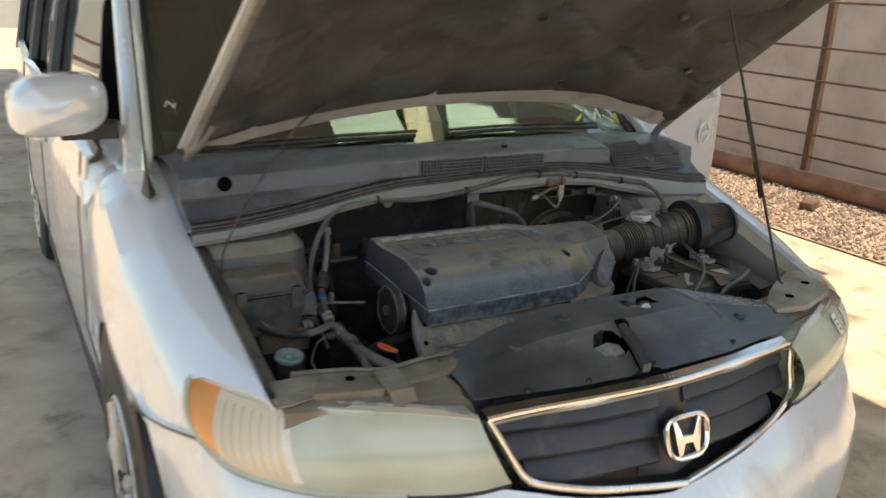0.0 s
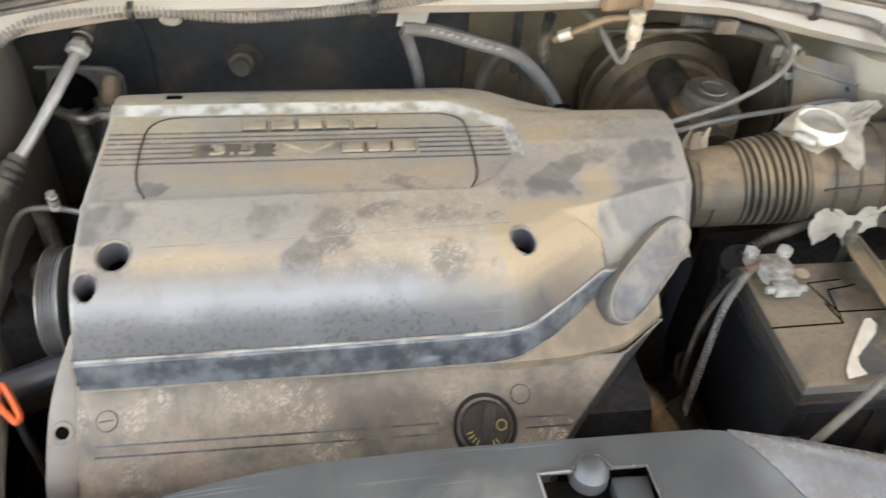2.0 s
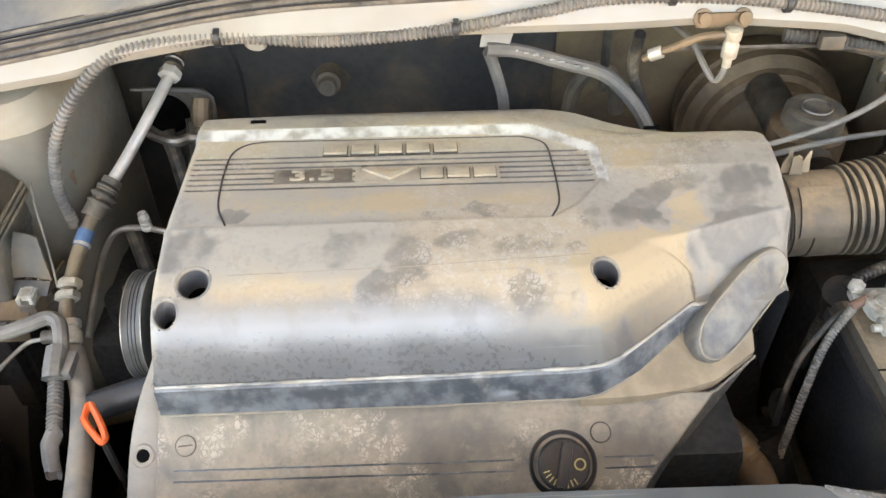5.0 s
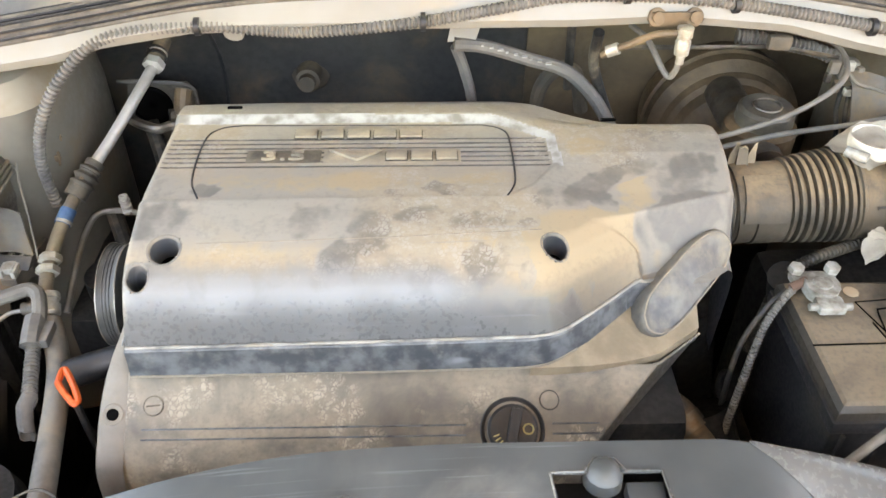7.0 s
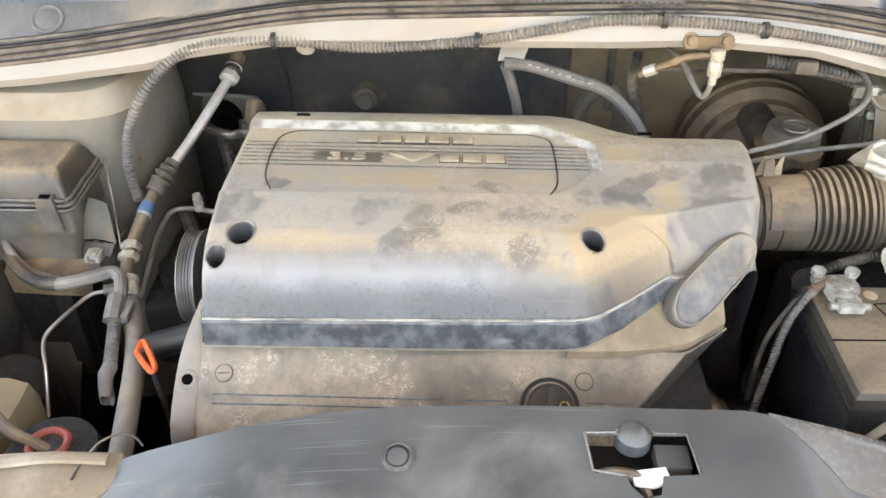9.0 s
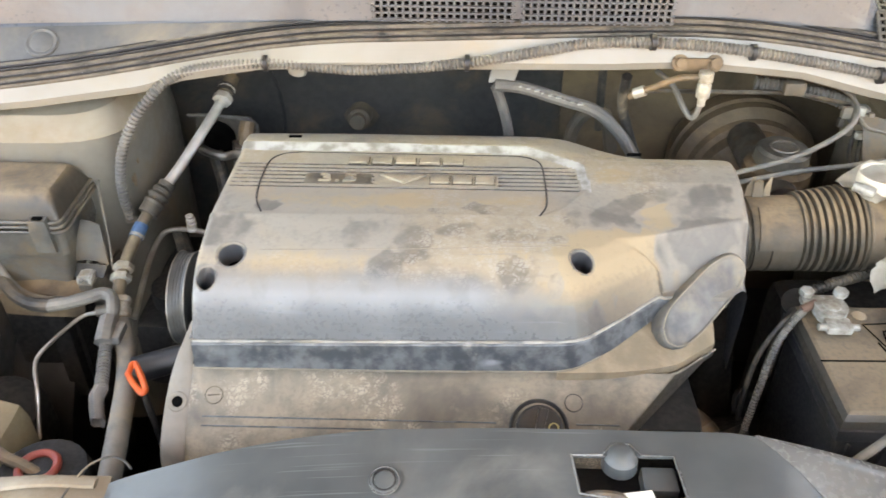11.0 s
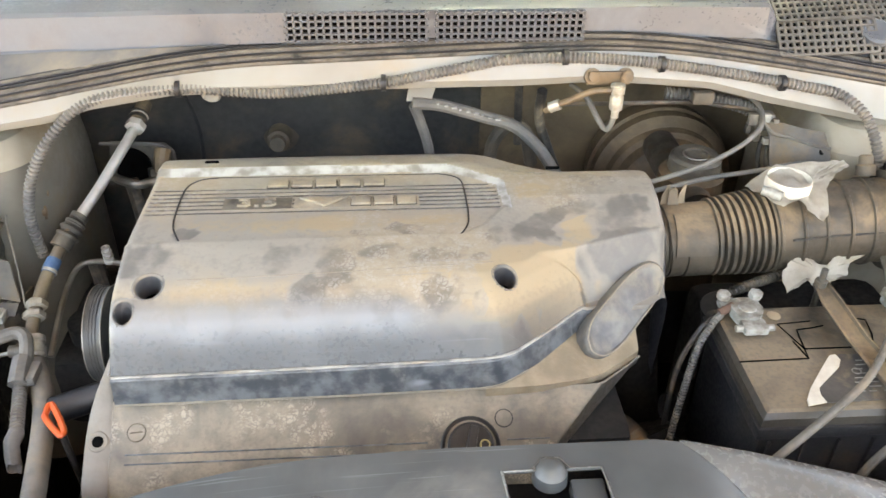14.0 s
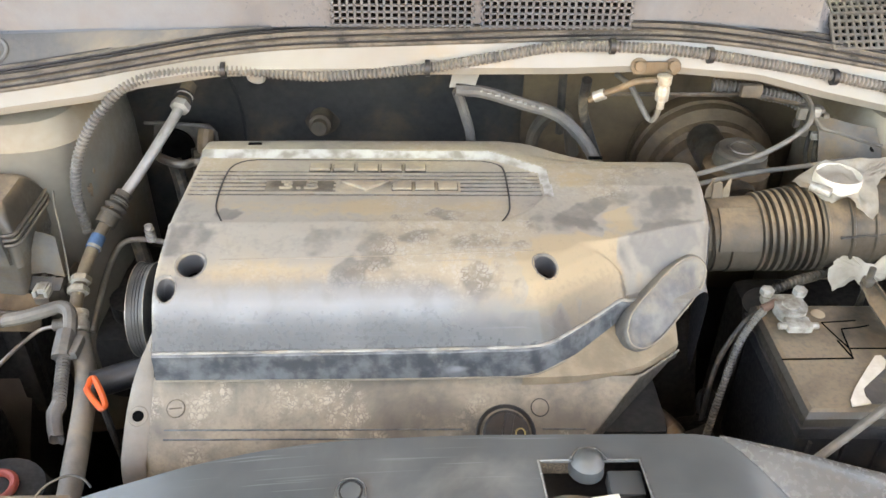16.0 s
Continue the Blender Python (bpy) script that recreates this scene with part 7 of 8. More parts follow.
part("print_edge", b_(tube_bm([(0.462, 0.4640, LZ + 0.0010), (0.500, 0.4630, LZ + 0.0010)], 0.0008, 5)), "worn", label)


def terminal(x, y):
    t = part("terminal", b_(lathe_bm((x, y, LZ - 0.002), (0, 0, 1), ((0, 0.013), (0.022, 0.010), (0.023, 0.006)), 20)), "lead", batt, "corroded lead post and clamp")
    part("clamp_ring", b_(lathe_bm((x, y, LZ + 0.006), (0, 0, 1), ((0, 0.012), (0.0, 0.018), (0.012, 0.018), (0.012, 0.012)), 24)), "lead", t)
    part("clamp_ear", b_(box_bm((x - 0.013, y - 0.034, LZ + 0.004), (x + 0.015, y - 0.014, LZ + 0.014), 0.003)), "lead", t)
    part("clamp_bolt", b_(cyl_bm((x - 0.021, y - 0.026, LZ + 0.009), (x + 0.023, y - 0.026, LZ + 0.009), 0.004, n=10)), "lead", t)
    part("clamp_strap", b_(box_bm((x - 0.028, y + 0.008, LZ + 0.007), (x + 0.020, y + 0.023, LZ + 0.016), 0.004)), "lead", t)
    for dx in (-0.022, 0.016):
        part("clamp_nut", b_(lathe_bm((x + dx, y + 0.019, LZ + 0.018), (0, 0, 1), ((0, 0.008), (0.007, 0.008), (0.008, 0.005)), 6)), "lead", t)


terminal(0.3545, 0.532), terminal(0.5500, 0.527)
tray = thing("battery_hold_down", "dusty steel battery hold-down strap", "bracket")
hd = [(0.459, 0.572, 0.878), (0.4585, 0.54, 0.876), (0.4595, 0.477, 0.874), (0.466, 0.425, 0.873), (0.478, 0.398, 0.871), (0.474, 0.372, 0.858)]
part("strap", loft_bm([[(x - w, y, z + 0.007), (x - w * 0.8, y, z + 0.002), (x - w * 0.3, y, z + 0.0005), (x + w * 0.4, y, z + 0.001), (x + w * 0.85, y, z + 0.003), (x + w, y, z + 0.008)] for (x, y, z), w in zip(hd, (0.010, 0.013, 0.013, 0.015, 0.022, 0.022))], thick=0.003), "duct", tray)
part("j_bolt", tube_bm([(0.459, 0.572, 0.80), (0.459, 0.572, 0.905)], 0.004, 8), "steel", tray)
part("nut", lathe_bm((0.459, 0.572, 0.881), (0, 0, 1), ((0, 0.008), (0.008, 0.008), (0.009, 0.005)), 6), "steel", tray)
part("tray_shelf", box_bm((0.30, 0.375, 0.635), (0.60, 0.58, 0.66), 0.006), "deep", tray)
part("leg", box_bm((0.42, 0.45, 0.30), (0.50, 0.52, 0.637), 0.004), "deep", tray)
# bracket coloured near black for the shade beside the battery
bit = thing("tray_corner", "bracket beside the battery, bay shade in its colour", "bracket")
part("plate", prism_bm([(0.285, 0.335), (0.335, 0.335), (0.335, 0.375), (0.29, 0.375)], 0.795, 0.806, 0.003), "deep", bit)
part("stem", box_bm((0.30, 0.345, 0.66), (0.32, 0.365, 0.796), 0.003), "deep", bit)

# dark box added to hide the pale wing, standing for a shaded gap
res = thing("duct_gap_filler", "near-black box added for the dark gap below the duct", "box")
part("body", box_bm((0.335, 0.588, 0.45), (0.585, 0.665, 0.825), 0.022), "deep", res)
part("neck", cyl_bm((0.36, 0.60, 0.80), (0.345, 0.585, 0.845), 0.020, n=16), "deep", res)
# black panel added where the wing would otherwise show too light
shield = thing("battery_gap_panel", "black panel added for the dark area by the battery", "shield")
part("panel", loft_bm([[(0.600, 0.36, 0.50), (0.600, 0.36, 0.835), (0.640, 0.36, 0.842)], [(0.598, 0.50, 0.50), (0.598, 0.50, 0.862), (0.645, 0.50, 0.870)], [(0.595, 0.63, 0.50), (0.595, 0.63, 0.850), (0.650, 0.63, 0.862)]], thick=0.004), "black", shield)

# ---------------------------------------------------------------- fuse box
fuse = thing("fuse_box", "dusty black relay box with a stepped lid", "fuse box")
def lid_ring(x1, y0, y1, z, r, lift=0.0):
    """A rounded rectangle at one height; the far end falls away to the side wall of the bay."""
    pts = []
    for cx_, cy_, a0 in ((x1 - r, y1 - r, 0), (-0.735 + r, y1 - r, 90), (-0.735 + r, y0 + r, 180), (x1 - r, y0 + r, 270)):
        for k in range(5):
            a = radians(a0 + 22.5 * k)
            pts.append((cx_ + r * math.cos(a), cy_ + r * math.sin(a), z + lift))
    return pts


flid = part("lid", loft_bm([lid_ring(-0.5500, 0.6400, 0.7480, 0.894, 0.006), lid_ring(-0.5515, 0.6415, 0.7465, 0.903, 0.006), lid_ring(-0.5560, 0.6460, 0.7400, 0.919, 0.008), lid_ring(-0.5600, 0.6520, 0.7320, 0.931, 0.010), lid_ring(-0.5640, 0.6570, 0.7270, 0.9350, 0.010), lid_ring(-0.5720, 0.6650, 0.7190, 0.9362, 0.008)], closed=True, caps=True), "dust_lid", fuse, "dust-covered lid with rounded edges", sharp=30)
for k in range(3):
    ring_ = lid_ring(-0.5470 - 0.0012 * k, 0.6370 + 0.0010 * k, 0.7500, 0.8885 + 0.0066 * k, 0.009)
    part("lid_ridge", tube_bm([*ring_, ring_[0]], 0.0024, 6), "fuse_edge", flid)
part("base", loft_bm([lid_ring(-0.5640, 0.6500, 0.7400, 0.80, 0.008), lid_ring(-0.5560, 0.6450, 0.7450, 0.846, 0.008), lid_ring(-0.5540, 0.6430, 0.7460, 0.850, 0.008), lid_ring(-0.5540, 0.6430, 0.7460, 0.886, 0.008)], closed=True, caps=True), "fuse_grey", fuse, "grey scuffed base", sharp=30)
for x in (-0.700, -0.575):
    lt = part("latch", loft_bm([[(x - 0.012, 0.640, 0.858), (x + 0.012, 0.640, 0.858), (x + 0.012, 0.634, 0.860), (x - 0.012, 0.634, 0.860)], [(x - 0.012, 0.640, 0.896), (x + 0.012, 0.640, 0.896), (x + 0.012, 0.631, 0.896), (x - 0.012, 0.631, 0.896)], [(x - 0.010, 0.646, 0.910), (x + 0.010, 0.646, 0.910), (x + 0.010, 0.632, 0.908), (x - 0.010, 0.632, 0.908)]], closed=True, caps=True), "fuse_grey", fuse)
    part("latch_slot", box_bm((x - 0.006, 0.6335, 0.9088), (x + 0.006, 0.640, 0.9105)), "void", lt, sharp=0)
part("side_plate", loft_bm([[(-0.546, 0.684, 0.878), (-0.534, 0.683, 0.876), (-0.521, 0.680, 0.872)], [(-0.556, 0.674, 0.848), (-0.537, 0.672, 0.850), (-0.518, 0.671, 0.848)], [(-0.566, 0.670, 0.822), (-0.542, 0.668, 0.826), (-0.517, 0.667, 0.820)]], thick=0.003), "fuse_grey", fuse, "grey side flap")
part("tray", loft_bm([[(-0.566, 0.668, 0.820), (-0.520, 0.666, 0.818), (-0.514, 0.700, 0.818)], [(-0.568, 0.656, 0.806), (-0.524, 0.654, 0.806), (-0.510, 0.700, 0.808)]], thick=0.004), "dusty_black", fuse)
part("flank_wire", tube_bm(spline([(-0.536, 0.735, 0.905), (-0.528, 0.712, 0.892), (-0.519, 0.690, 0.872), (-0.512, 0.668, 0.836), (-0.508, 0.655, 0.822)], 5), 0.0014, 6), "cable_grey", fuse)
part("foot", box_bm((-0.68, 0.66, 0.42), (-0.58, 0.72, 0.802), 0.01), "deep", fuse)
# loose looms and brackets in the gloom below the box
shelf_ = thing("relay_bracket", "rust-brown bracket below the relay box", "bracket")
part("plate", loft_bm([[(-0.66, 0.655, 0.800), (-0.60, 0.650, 0.806), (-0.54, 0.655, 0.800)], [(-0.66, 0.635, 0.792), (-0.60, 0.628, 0.798), (-0.545, 0.632, 0.790)], [(-0.655, 0.632, 0.76), (-0.60, 0.626, 0.762), (-0.55, 0.630, 0.758)]], thick=0.003), "rust_brown", shelf_)
part("stay", box_bm((-0.61, 0.64, 0.60), (-0.585, 0.66, 0.795), 0.003), "deep", shelf_)

# ---------------------------------------------------------------- brake booster and reservoir
boost = thing("brake_booster", "brown rusted brake booster drum with reservoir", "brake booster")
bc = Vector((0.391, 1.035, 0.793))
part("drum", lathe_bm(bc, (-0.03, -1, 0.06), ((0, 0.10), (0.0, 0.110), (0.02, 0.115), (0.045, 0.117), (0.049, 0.111), (0.054, 0.115), (0.070, 0.113), (0.080, 0.098), (0.092, 0.094), (0.096, 0.086), (0.112, 0.080), (0.13, 0.05)), 48), "rust_brown", boost)
part("master_cylinder", cyl_bm((0.368, 0.94, 0.875), (0.362, 0.74, 0.882), 0.026, n=16), "steel", boost)
part("reservoir", lathe_bm((0.371, 0.805, 0.86), (0, 0, 1), ((0, 0.045), (0.045, 0.045), (0.05, 0.036), (0.058, 0.033)), 28), "rust_brown", boost, "brown-stained brake fluid reservoir")
rc = part("reservoir_cap", lathe_bm((0.372, 0.803, 0.910), (0, 0, 1), ((0, 0.034), (0.003, 0.036), (0.020, 0.035), (0.024, 0.031), (0.0245, 0.02), (0.0235, 0.018)), 32), "cap_grey", boost, "dusty grey screw cap")
part("cap_ring", tube_bm([(0.372 + 0.017 * math.cos(a), 0.803 + 0.017 * math.sin(a), 0.9345) for a in np.linspace(0, 2 * math.pi, 25)], 0.0016, 6), "steel", rc)

# ---------------------------------------------------------------- hoses, pipes, looms
SETS = {"battery_cable": "battery cables", "throttle_cable": "throttle cables", "heater_hose": "heater hoses", "thin_pipe": "thin pipes below the fuse box", "side_hose": "hoses beside the fuse box"}


def hose(name, label, category, pts, r, material, steps=8, n=10):
    th = thing(name, label, category, group=SETS.get(name, ""))
    part("run", tube_bm(spline(pts, steps), r, n), material, th)
    return th


def conduit(label, pts, r=0.0072, pitch=0.0056):
    th = thing("wiring_loom", label, "wiring", group="corrugated wiring looms")
    part("run", ribbed_bm(pts, r, pitch), "loom", th)
    return th


lm = conduit("long grey corrugated wiring loom along the cowl", [(-0.507, 0.737, 0.84), (-0.508, 0.737, 0.90), (-0.494, 0.744, 0.955), (-0.464, 0.763, 1.002), (-0.415, 0.786, 1.036), (-0.31, 0.796, 1.046), (-0.209, 0.797, 1.038), (-0.139, 0.797, 1.041), (-0.055, 0.796, 1.050), (0.037, 0.798, 1.066), (0.115, 0.800, 1.078), (0.244, 0.800, 1.075), (0.386, 0.798, 1.056), (0.50, 0.787, 1.038), (0.540, 0.778, 1.030), (0.566, 0.752, 1.010), (0.578, 0.726, 0.975), (0.582, 0.716, 0.935), (0.584, 0.712, 0.90)])
for p in ((-0.31, 0.796, 1.046), (-0.055, 0.796, 1.050), (0.175, 0.801, 1.079), (0.30, 0.800, 1.068), (0.46, 0.79, 1.044)):
    part("tie", lathe_bm(Vector(p) - Vector((0.003, 0, 0)), (1, 0, 0), ((0, 0.0085), (0, 0.0105), (0.006, 0.0105), (0.006, 0.0085)), 16), "black", lm)
conduit("short corrugated loom beside the booster", [(0.33, 0.85, 1.005), (0.38, 0.84, 1.002), (0.44, 0.83, 0.99), (0.48, 0.81, 0.965), (0.49, 0.80, 0.93)], 0.010)
bc_ = conduit("grey corrugated battery lead conduit", [(0.327, 0.535, 0.872), (0.315, 0.525, 0.868), (0.297, 0.510, 0.845), (0.283, 0.49, 0.80), (0.268, 0.465, 0.74), (0.262, 0.45, 0.66)], 0.0047, 0.0036)
part("bare_end", cyl_bm((0.325, 0.536, 0.874), (0.342, 0.541, 0.880), 0.005, n=10), "rust", bc_)
hose("battery_cable", "thin black battery cable", "cable", [(0.322, 0.537, 0.870), (0.300, 0.525, 0.855), (0.280, 0.515, 0.80), (0.27, 0.49, 0.70)], 0.0032, "rubber")
hose("battery_cable", "grey battery cable lying over the lid", "cable", [(0.56, 0.64, 0.89), (0.548, 0.600, 0.896), (0.534, 0.557, 0.892), (0.512, 0.502, 0.888), (0.480, 0.457, 0.887), (0.437, 0.411, 0.884), (0.391, 0.378, 0.878), (0.352, 0.356, 0.866), (0.305, 0.332, 0.845), (0.275, 0.32, 0.80)], 0.0044, "cable_grey")
hose("battery_cable", "grey cable in front of the battery", "cable", [(0.585, 0.395, 0.878), (0.53, 0.372, 0.872), (0.485, 0.366, 0.86), (0.449, 0.358, 0.84), (0.429, 0.356, 0.80), (0.42, 0.356, 0.74)], 0.0046, "cable_grey")
dk_ = conduit("dark ribbed lead under the intake duct", [(0.50, 0.640, 0.868), (0.45, 0.628, 0.862), (0.421, 0.617, 0.860), (0.379, 0.601, 0.858), (0.352, 0.592, 0.846), (0.340, 0.592, 0.80), (0.335, 0.59, 0.72)], 0.0070)
for piece in dk_.children:
    piece.data.materials[0] = M["dusty_black"]

# throttle cables
hose("throttle_cable", "thin grey throttle cable", "cable", [(0.265, 0.715, 0.940), (0.30, 0.718, 0.948), (0.358, 0.725, 0.965), (0.406, 0.735, 0.990), (0.432, 0.76, 1.005), (0.44, 0.82, 1.008), (0.41, 0.88, 1.0), (0.30, 0.93, 0.995), (0.20, 0.95, 1.0)], 0.0032, "loom")
hose("throttle_cable", "thin grey cruise cable", "cable", [(0.265, 0.712, 0.926), (0.31, 0.716, 0.936), (0.363, 0.72, 0.946), (0.426, 0.722, 0.954), (0.48, 0.735, 0.955), (0.53, 0.76, 0.94)], 0.0032, "loom")

# heater hose bridge with its pale bracket
hb = hose("heater_pipe", "grey printed heater hose held by a pale bracket", "hose", [(-0.018, 0.835, 1.003), (0.02, 0.838, 0.998), (0.075, 0.84, 0.980), (0.118, 0.84, 0.966), (0.145, 0.838, 0.945), (0.170, 0.835, 0.915), (0.195, 0.825, 0.87)], 0.0085, "loom")
part("bracket", loft_bm([[(-0.026, 0.835, 1.006), (-0.020, 0.85, 1.030)], [(0.008, 0.835, 1.008), (0.018, 0.85, 1.030)]], thick=0.003), "bay", hb)
part("leg", tube_bm(spline([(-0.016, 0.836, 1.0), (-0.006, 0.842, 0.97), (0.006, 0.85, 0.92), (0.008, 0.85, 0.85)], 5), 0.007, 8), "loom", hb)
for k in range(9):
    x = 0.015 + 0.010 * k
    part("print_bar", box_bm((x, 0.8295, 1.0035 - 0.31 * (x - 0.01)), (x + 0.003 + 0.002 * (k % 3), 0.833, 1.0055 - 0.31 * (x - 0.01))), "rubbed", hb, sharp=0)
hose("heater_hose", "bent brown hose at the fire wall", "hose", [(0.10, 0.92, 0.85), (0.105, 0.915, 0.90), (0.125, 0.91, 0.93), (0.15, 0.912, 0.92), (0.165, 0.92, 0.86)], 0.010, "dusty_rubber")
hose("heater_hose", "dark hose dropping from the cowl", "hose", [(0.155, 0.83, 1.02), (0.158, 0.85, 0.97), (0.175, 0.86, 0.92), (0.20, 0.86, 0.86)], 0.007, "rubber")
hose("blue_hose", "narrow dark blue hose on the fire wall", "hose", [(0.135, 0.90, 1.02), (0.137, 0.905, 0.97), (0.14, 0.91, 0.90)], 0.006, "rubber")
stud = thing("fire_wall_stud", "dusty brown stud in the fire wall", "bolt")
part("boss", lathe_bm((-0.228, 1.075, 0.842), (0, -1, 0.15), ((0, 0.03), (0.01, 0.03), (0.014, 0.02), (0.05, 0.018), (0.052, 0.013), (0.065, 0.012)), 20), "dusty_rubber", stud)
plug = thing("grommet", "pale plug under the cowl flange", "plug")
part("disc", lathe_bm((-0.274, 0.815, 1.032), (0, -0.8, -0.4), ((0, 0.012), (0.006, 0.012), (0.008, 0.009), (0.0065, 0.005)), 20), "bay", plug)

# brake pipe valve hung from the flange
valve = thing("brake_valve", "small brass and steel brake pipe valve", "valve")
for x in (0.212, 0.255):
    bolt = part("bolt", lathe_bm((x, 0.800, 1.053), (0, -1, 0.35), ((-0.004, 0.0105), (0.003, 0.0105), (0.0035, 0.0068), (0.010, 0.0068), (0.011, 0.004)), 12), "rust_brown", valve)
part("body", lathe_bm((0.243, 0.785, 1.048), (0.02, 0.0, -1), ((0, 0.006), (0.001, 0.0095), (0.012, 0.0095), (0.014, 0.0065), (0.018, 0.0090), (0.034, 0.0085), (0.036, 0.005), (0.046, 0.005)), 16), "cream_metal", valve)
part("bracket", box_bm((0.205, 0.796, 1.042), (0.262, 0.800, 1.060), 0.002), "rust_brown", valve)
part("pipe", tube_bm(spline([(0.243, 0.785, 1.040), (0.21, 0.786, 1.038), (0.185, 0.79, 1.025), (0.165, 0.795, 1.014), (0.155, 0.80, 1.005)], 6), 0.0044, 8), "rust_brown", valve)
part("pipe_end", cyl_bm((0.172, 0.793, 1.018), (0.160, 0.797, 1.011), 0.0072, n=12), "cream_metal", valve)
part("pipe", tube_bm(spline([(0.243, 0.785, 1.004), (0.241, 0.786, 0.99), (0.236, 0.79, 0.982), (0.228, 0.80, 0.99), (0.215, 0.83, 1.01), (0.20, 0.86, 1.015)], 6), 0.0038, 8), "pale_hose", valve)
cl = thing("pipe_clip", "corroded clip holding thin pipes", "clip")
part("body", box_bm((0.352, 0.802, 1.008), (0.380, 0.815, 1.026), 0.004), "dusty_rubber", cl)
part("thin_pipe", tube_bm([(0.18, 0.83, 1.00), (0.30, 0.83, 1.0), (0.37, 0.825, 1.003), (0.45, 0.82, 0.99)], 0.003, 6), "steel", cl)
conn = thing("connector", "grey multi-pin plug beside the booster", "connector")
part("body", box_bm((0.448, 0.802, 0.968), (0.472, 0.822, 0.992), 0.005), "loom", conn)
part("lock", box_bm((0.453, 0.797, 0.974), (0.466, 0.804, 0.986), 0.002), "cap_grey", conn)
for x0, y0, z0, w, h, mt in ((0.440, 0.800, 0.986, 0.012, 0.016, "cable_grey"), (0.456, 0.795, 0.990, 0.010, 0.012, "white_plug"), (0.470, 0.795, 0.978, 0.008, 0.020, "cable_grey"), (0.446, 0.792, 0.964, 0.009, 0.014, "dusty_black"), (0.462, 0.790, 0.958, 0.012, 0.010, "white_plug"), (0.436, 0.800, 0.972, 0.007, 0.012, "dusty_black")):
    part("tab", box_bm((x0 - w / 2, y0, z0 - h / 2), (x0 + w / 2, y0 + 0.008, z0 + h / 2), 0.0015, turn=None), mt, conn)
for k in range(3):
    part("wire", tube_bm(spline([(0.462 + 0.01 * k, 0.81, 0.957), (0.458 + 0.012 * k, 0.80, 0.93), (0.47 + 0.008 * k, 0.80, 0.88), (0.46 + 0.01 * k, 0.82, 0.80)], 4), 0.003, 6), "rubber", conn)
plate = thing("side_bracket", "dusty grey bracket on the inner wing", "bracket")
part("plate", loft_bm([[(0.452, 0.800, 0.985), (0.458, 0.782, 0.972), (0.462, 0.770, 0.935), (0.462, 0.768, 0.88)], [(0.478, 0.795, 0.984), (0.480, 0.776, 0.970), (0.482, 0.764, 0.925), (0.482, 0.762, 0.88)], [(0.505, 0.790, 0.978), (0.508, 0.770, 0.962), (0.510, 0.758, 0.928), (0.510, 0.756, 0.89)], [(0.535, 0.785, 0.974), (0.538, 0.764, 0.956), (0.540, 0.755, 0.940), (0.540, 0.754, 0.925)]], thick=0.003), "fuse_grey", plate)
part("edge", tube_bm(spline([(0.452, 0.800, 0.987), (0.462, 0.784, 0.976), (0.480, 0.776, 0.973), (0.508, 0.771, 0.965), (0.538, 0.765, 0.959)], 4), 0.0022, 6), "cable_grey", plate)
part("hole", lathe_bm((0.527, 0.7655, 0.9545), (0, -0.8, 0.5), ((-0.002, 0.004), (0.0012, 0.004)), 12), "void", plate)

# air-conditioning pipe run on the near side
ac = thing("air_conditioning_pipe", "bent aluminium and rubber air-conditioning pipe", "pipe")
part("upper_pipe", tube_bm(spline([(-0.407, 0.893, 0.942), (-0.418, 0.86, 0.928), (-0.445, 0.80, 0.895), (-0.463, 0.768, 0.876), (-0.470, 0.755, 0.868)], 6), 0.0072, 12), "bright_pipe", ac)
part("nut", lathe_bm((-0.404, 0.905, 0.948), (-0.15, -0.9, -0.35), ((0, 0.011), (0.003, 0.0140), (0.012, 0.0140), (0.014, 0.009)), 6), "bright_pipe", ac)
for k in range(2):
    part("collar", lathe_bm((-0.4025 - 0.001 * k, 0.920 - 0.007 * k, 0.9540 - 0.0028 * k), (-0.15, -0.9, -0.35), ((0, 0.010), (0.001, 0.0135), (0.004, 0.0135), (0.005, 0.010)), 16), "black", ac)
part("washer", lathe_bm((-0.4022, 0.9165, 0.9525), (-0.15, -0.9, -0.35), ((0, 0.0125), (0.002, 0.0125)), 16), "bright_pipe", ac)
part("fitting", cyl_bm((-0.398, 0.935, 0.962), (-0.404, 0.905, 0.948), 0.011, n=12), "dusty_rubber", ac)
boot = resample(spline([(-0.4605, 0.7725, 0.8785), (-0.470, 0.755, 0.868), (-0.4815, 0.733, 0.8535)], 12), 0.0012)
part("sleeve", tube_bm(boot, [0.0118 + 0.0022 * math.sin(k * 0.75) * (1 if 6 < k < 30 else 0) + (0.002 if k > 12 else 0) for k in range(len(boot))], 16), "boot_grey", ac, "dusty ribbed rubber boot")
part("clip", tube_bm([(-0.466, 0.752, 0.876), (-0.476, 0.738, 0.870), (-0.482, 0.745, 0.858)], 0.0035, 6), "rust_brown", ac)
lower_run = resample(spline([(-0.480, 0.735, 0.855), (-0.4885, 0.705, 0.841), (-0.4945, 0.672, 0.825), (-0.4945, 0.63, 0.808), (-0.485, 0.585, 0.79)], 10), 0.002)
part("lower_pipe", tube_bm(lower_run, 0.0082, 12), "pipe_brown", ac)
part("tag", tube_bm([p for p in lower_run if 0.699 < p.y < 0.719], 0.0096, 14), "blue", ac, "blue marker tape")
part("tag_print", tube_bm([p + Vector((0.001, 0, 0.0004)) for p in lower_run if 0.699 < p.y < 0.7035], 0.0097, 14), "white_plug", ac)
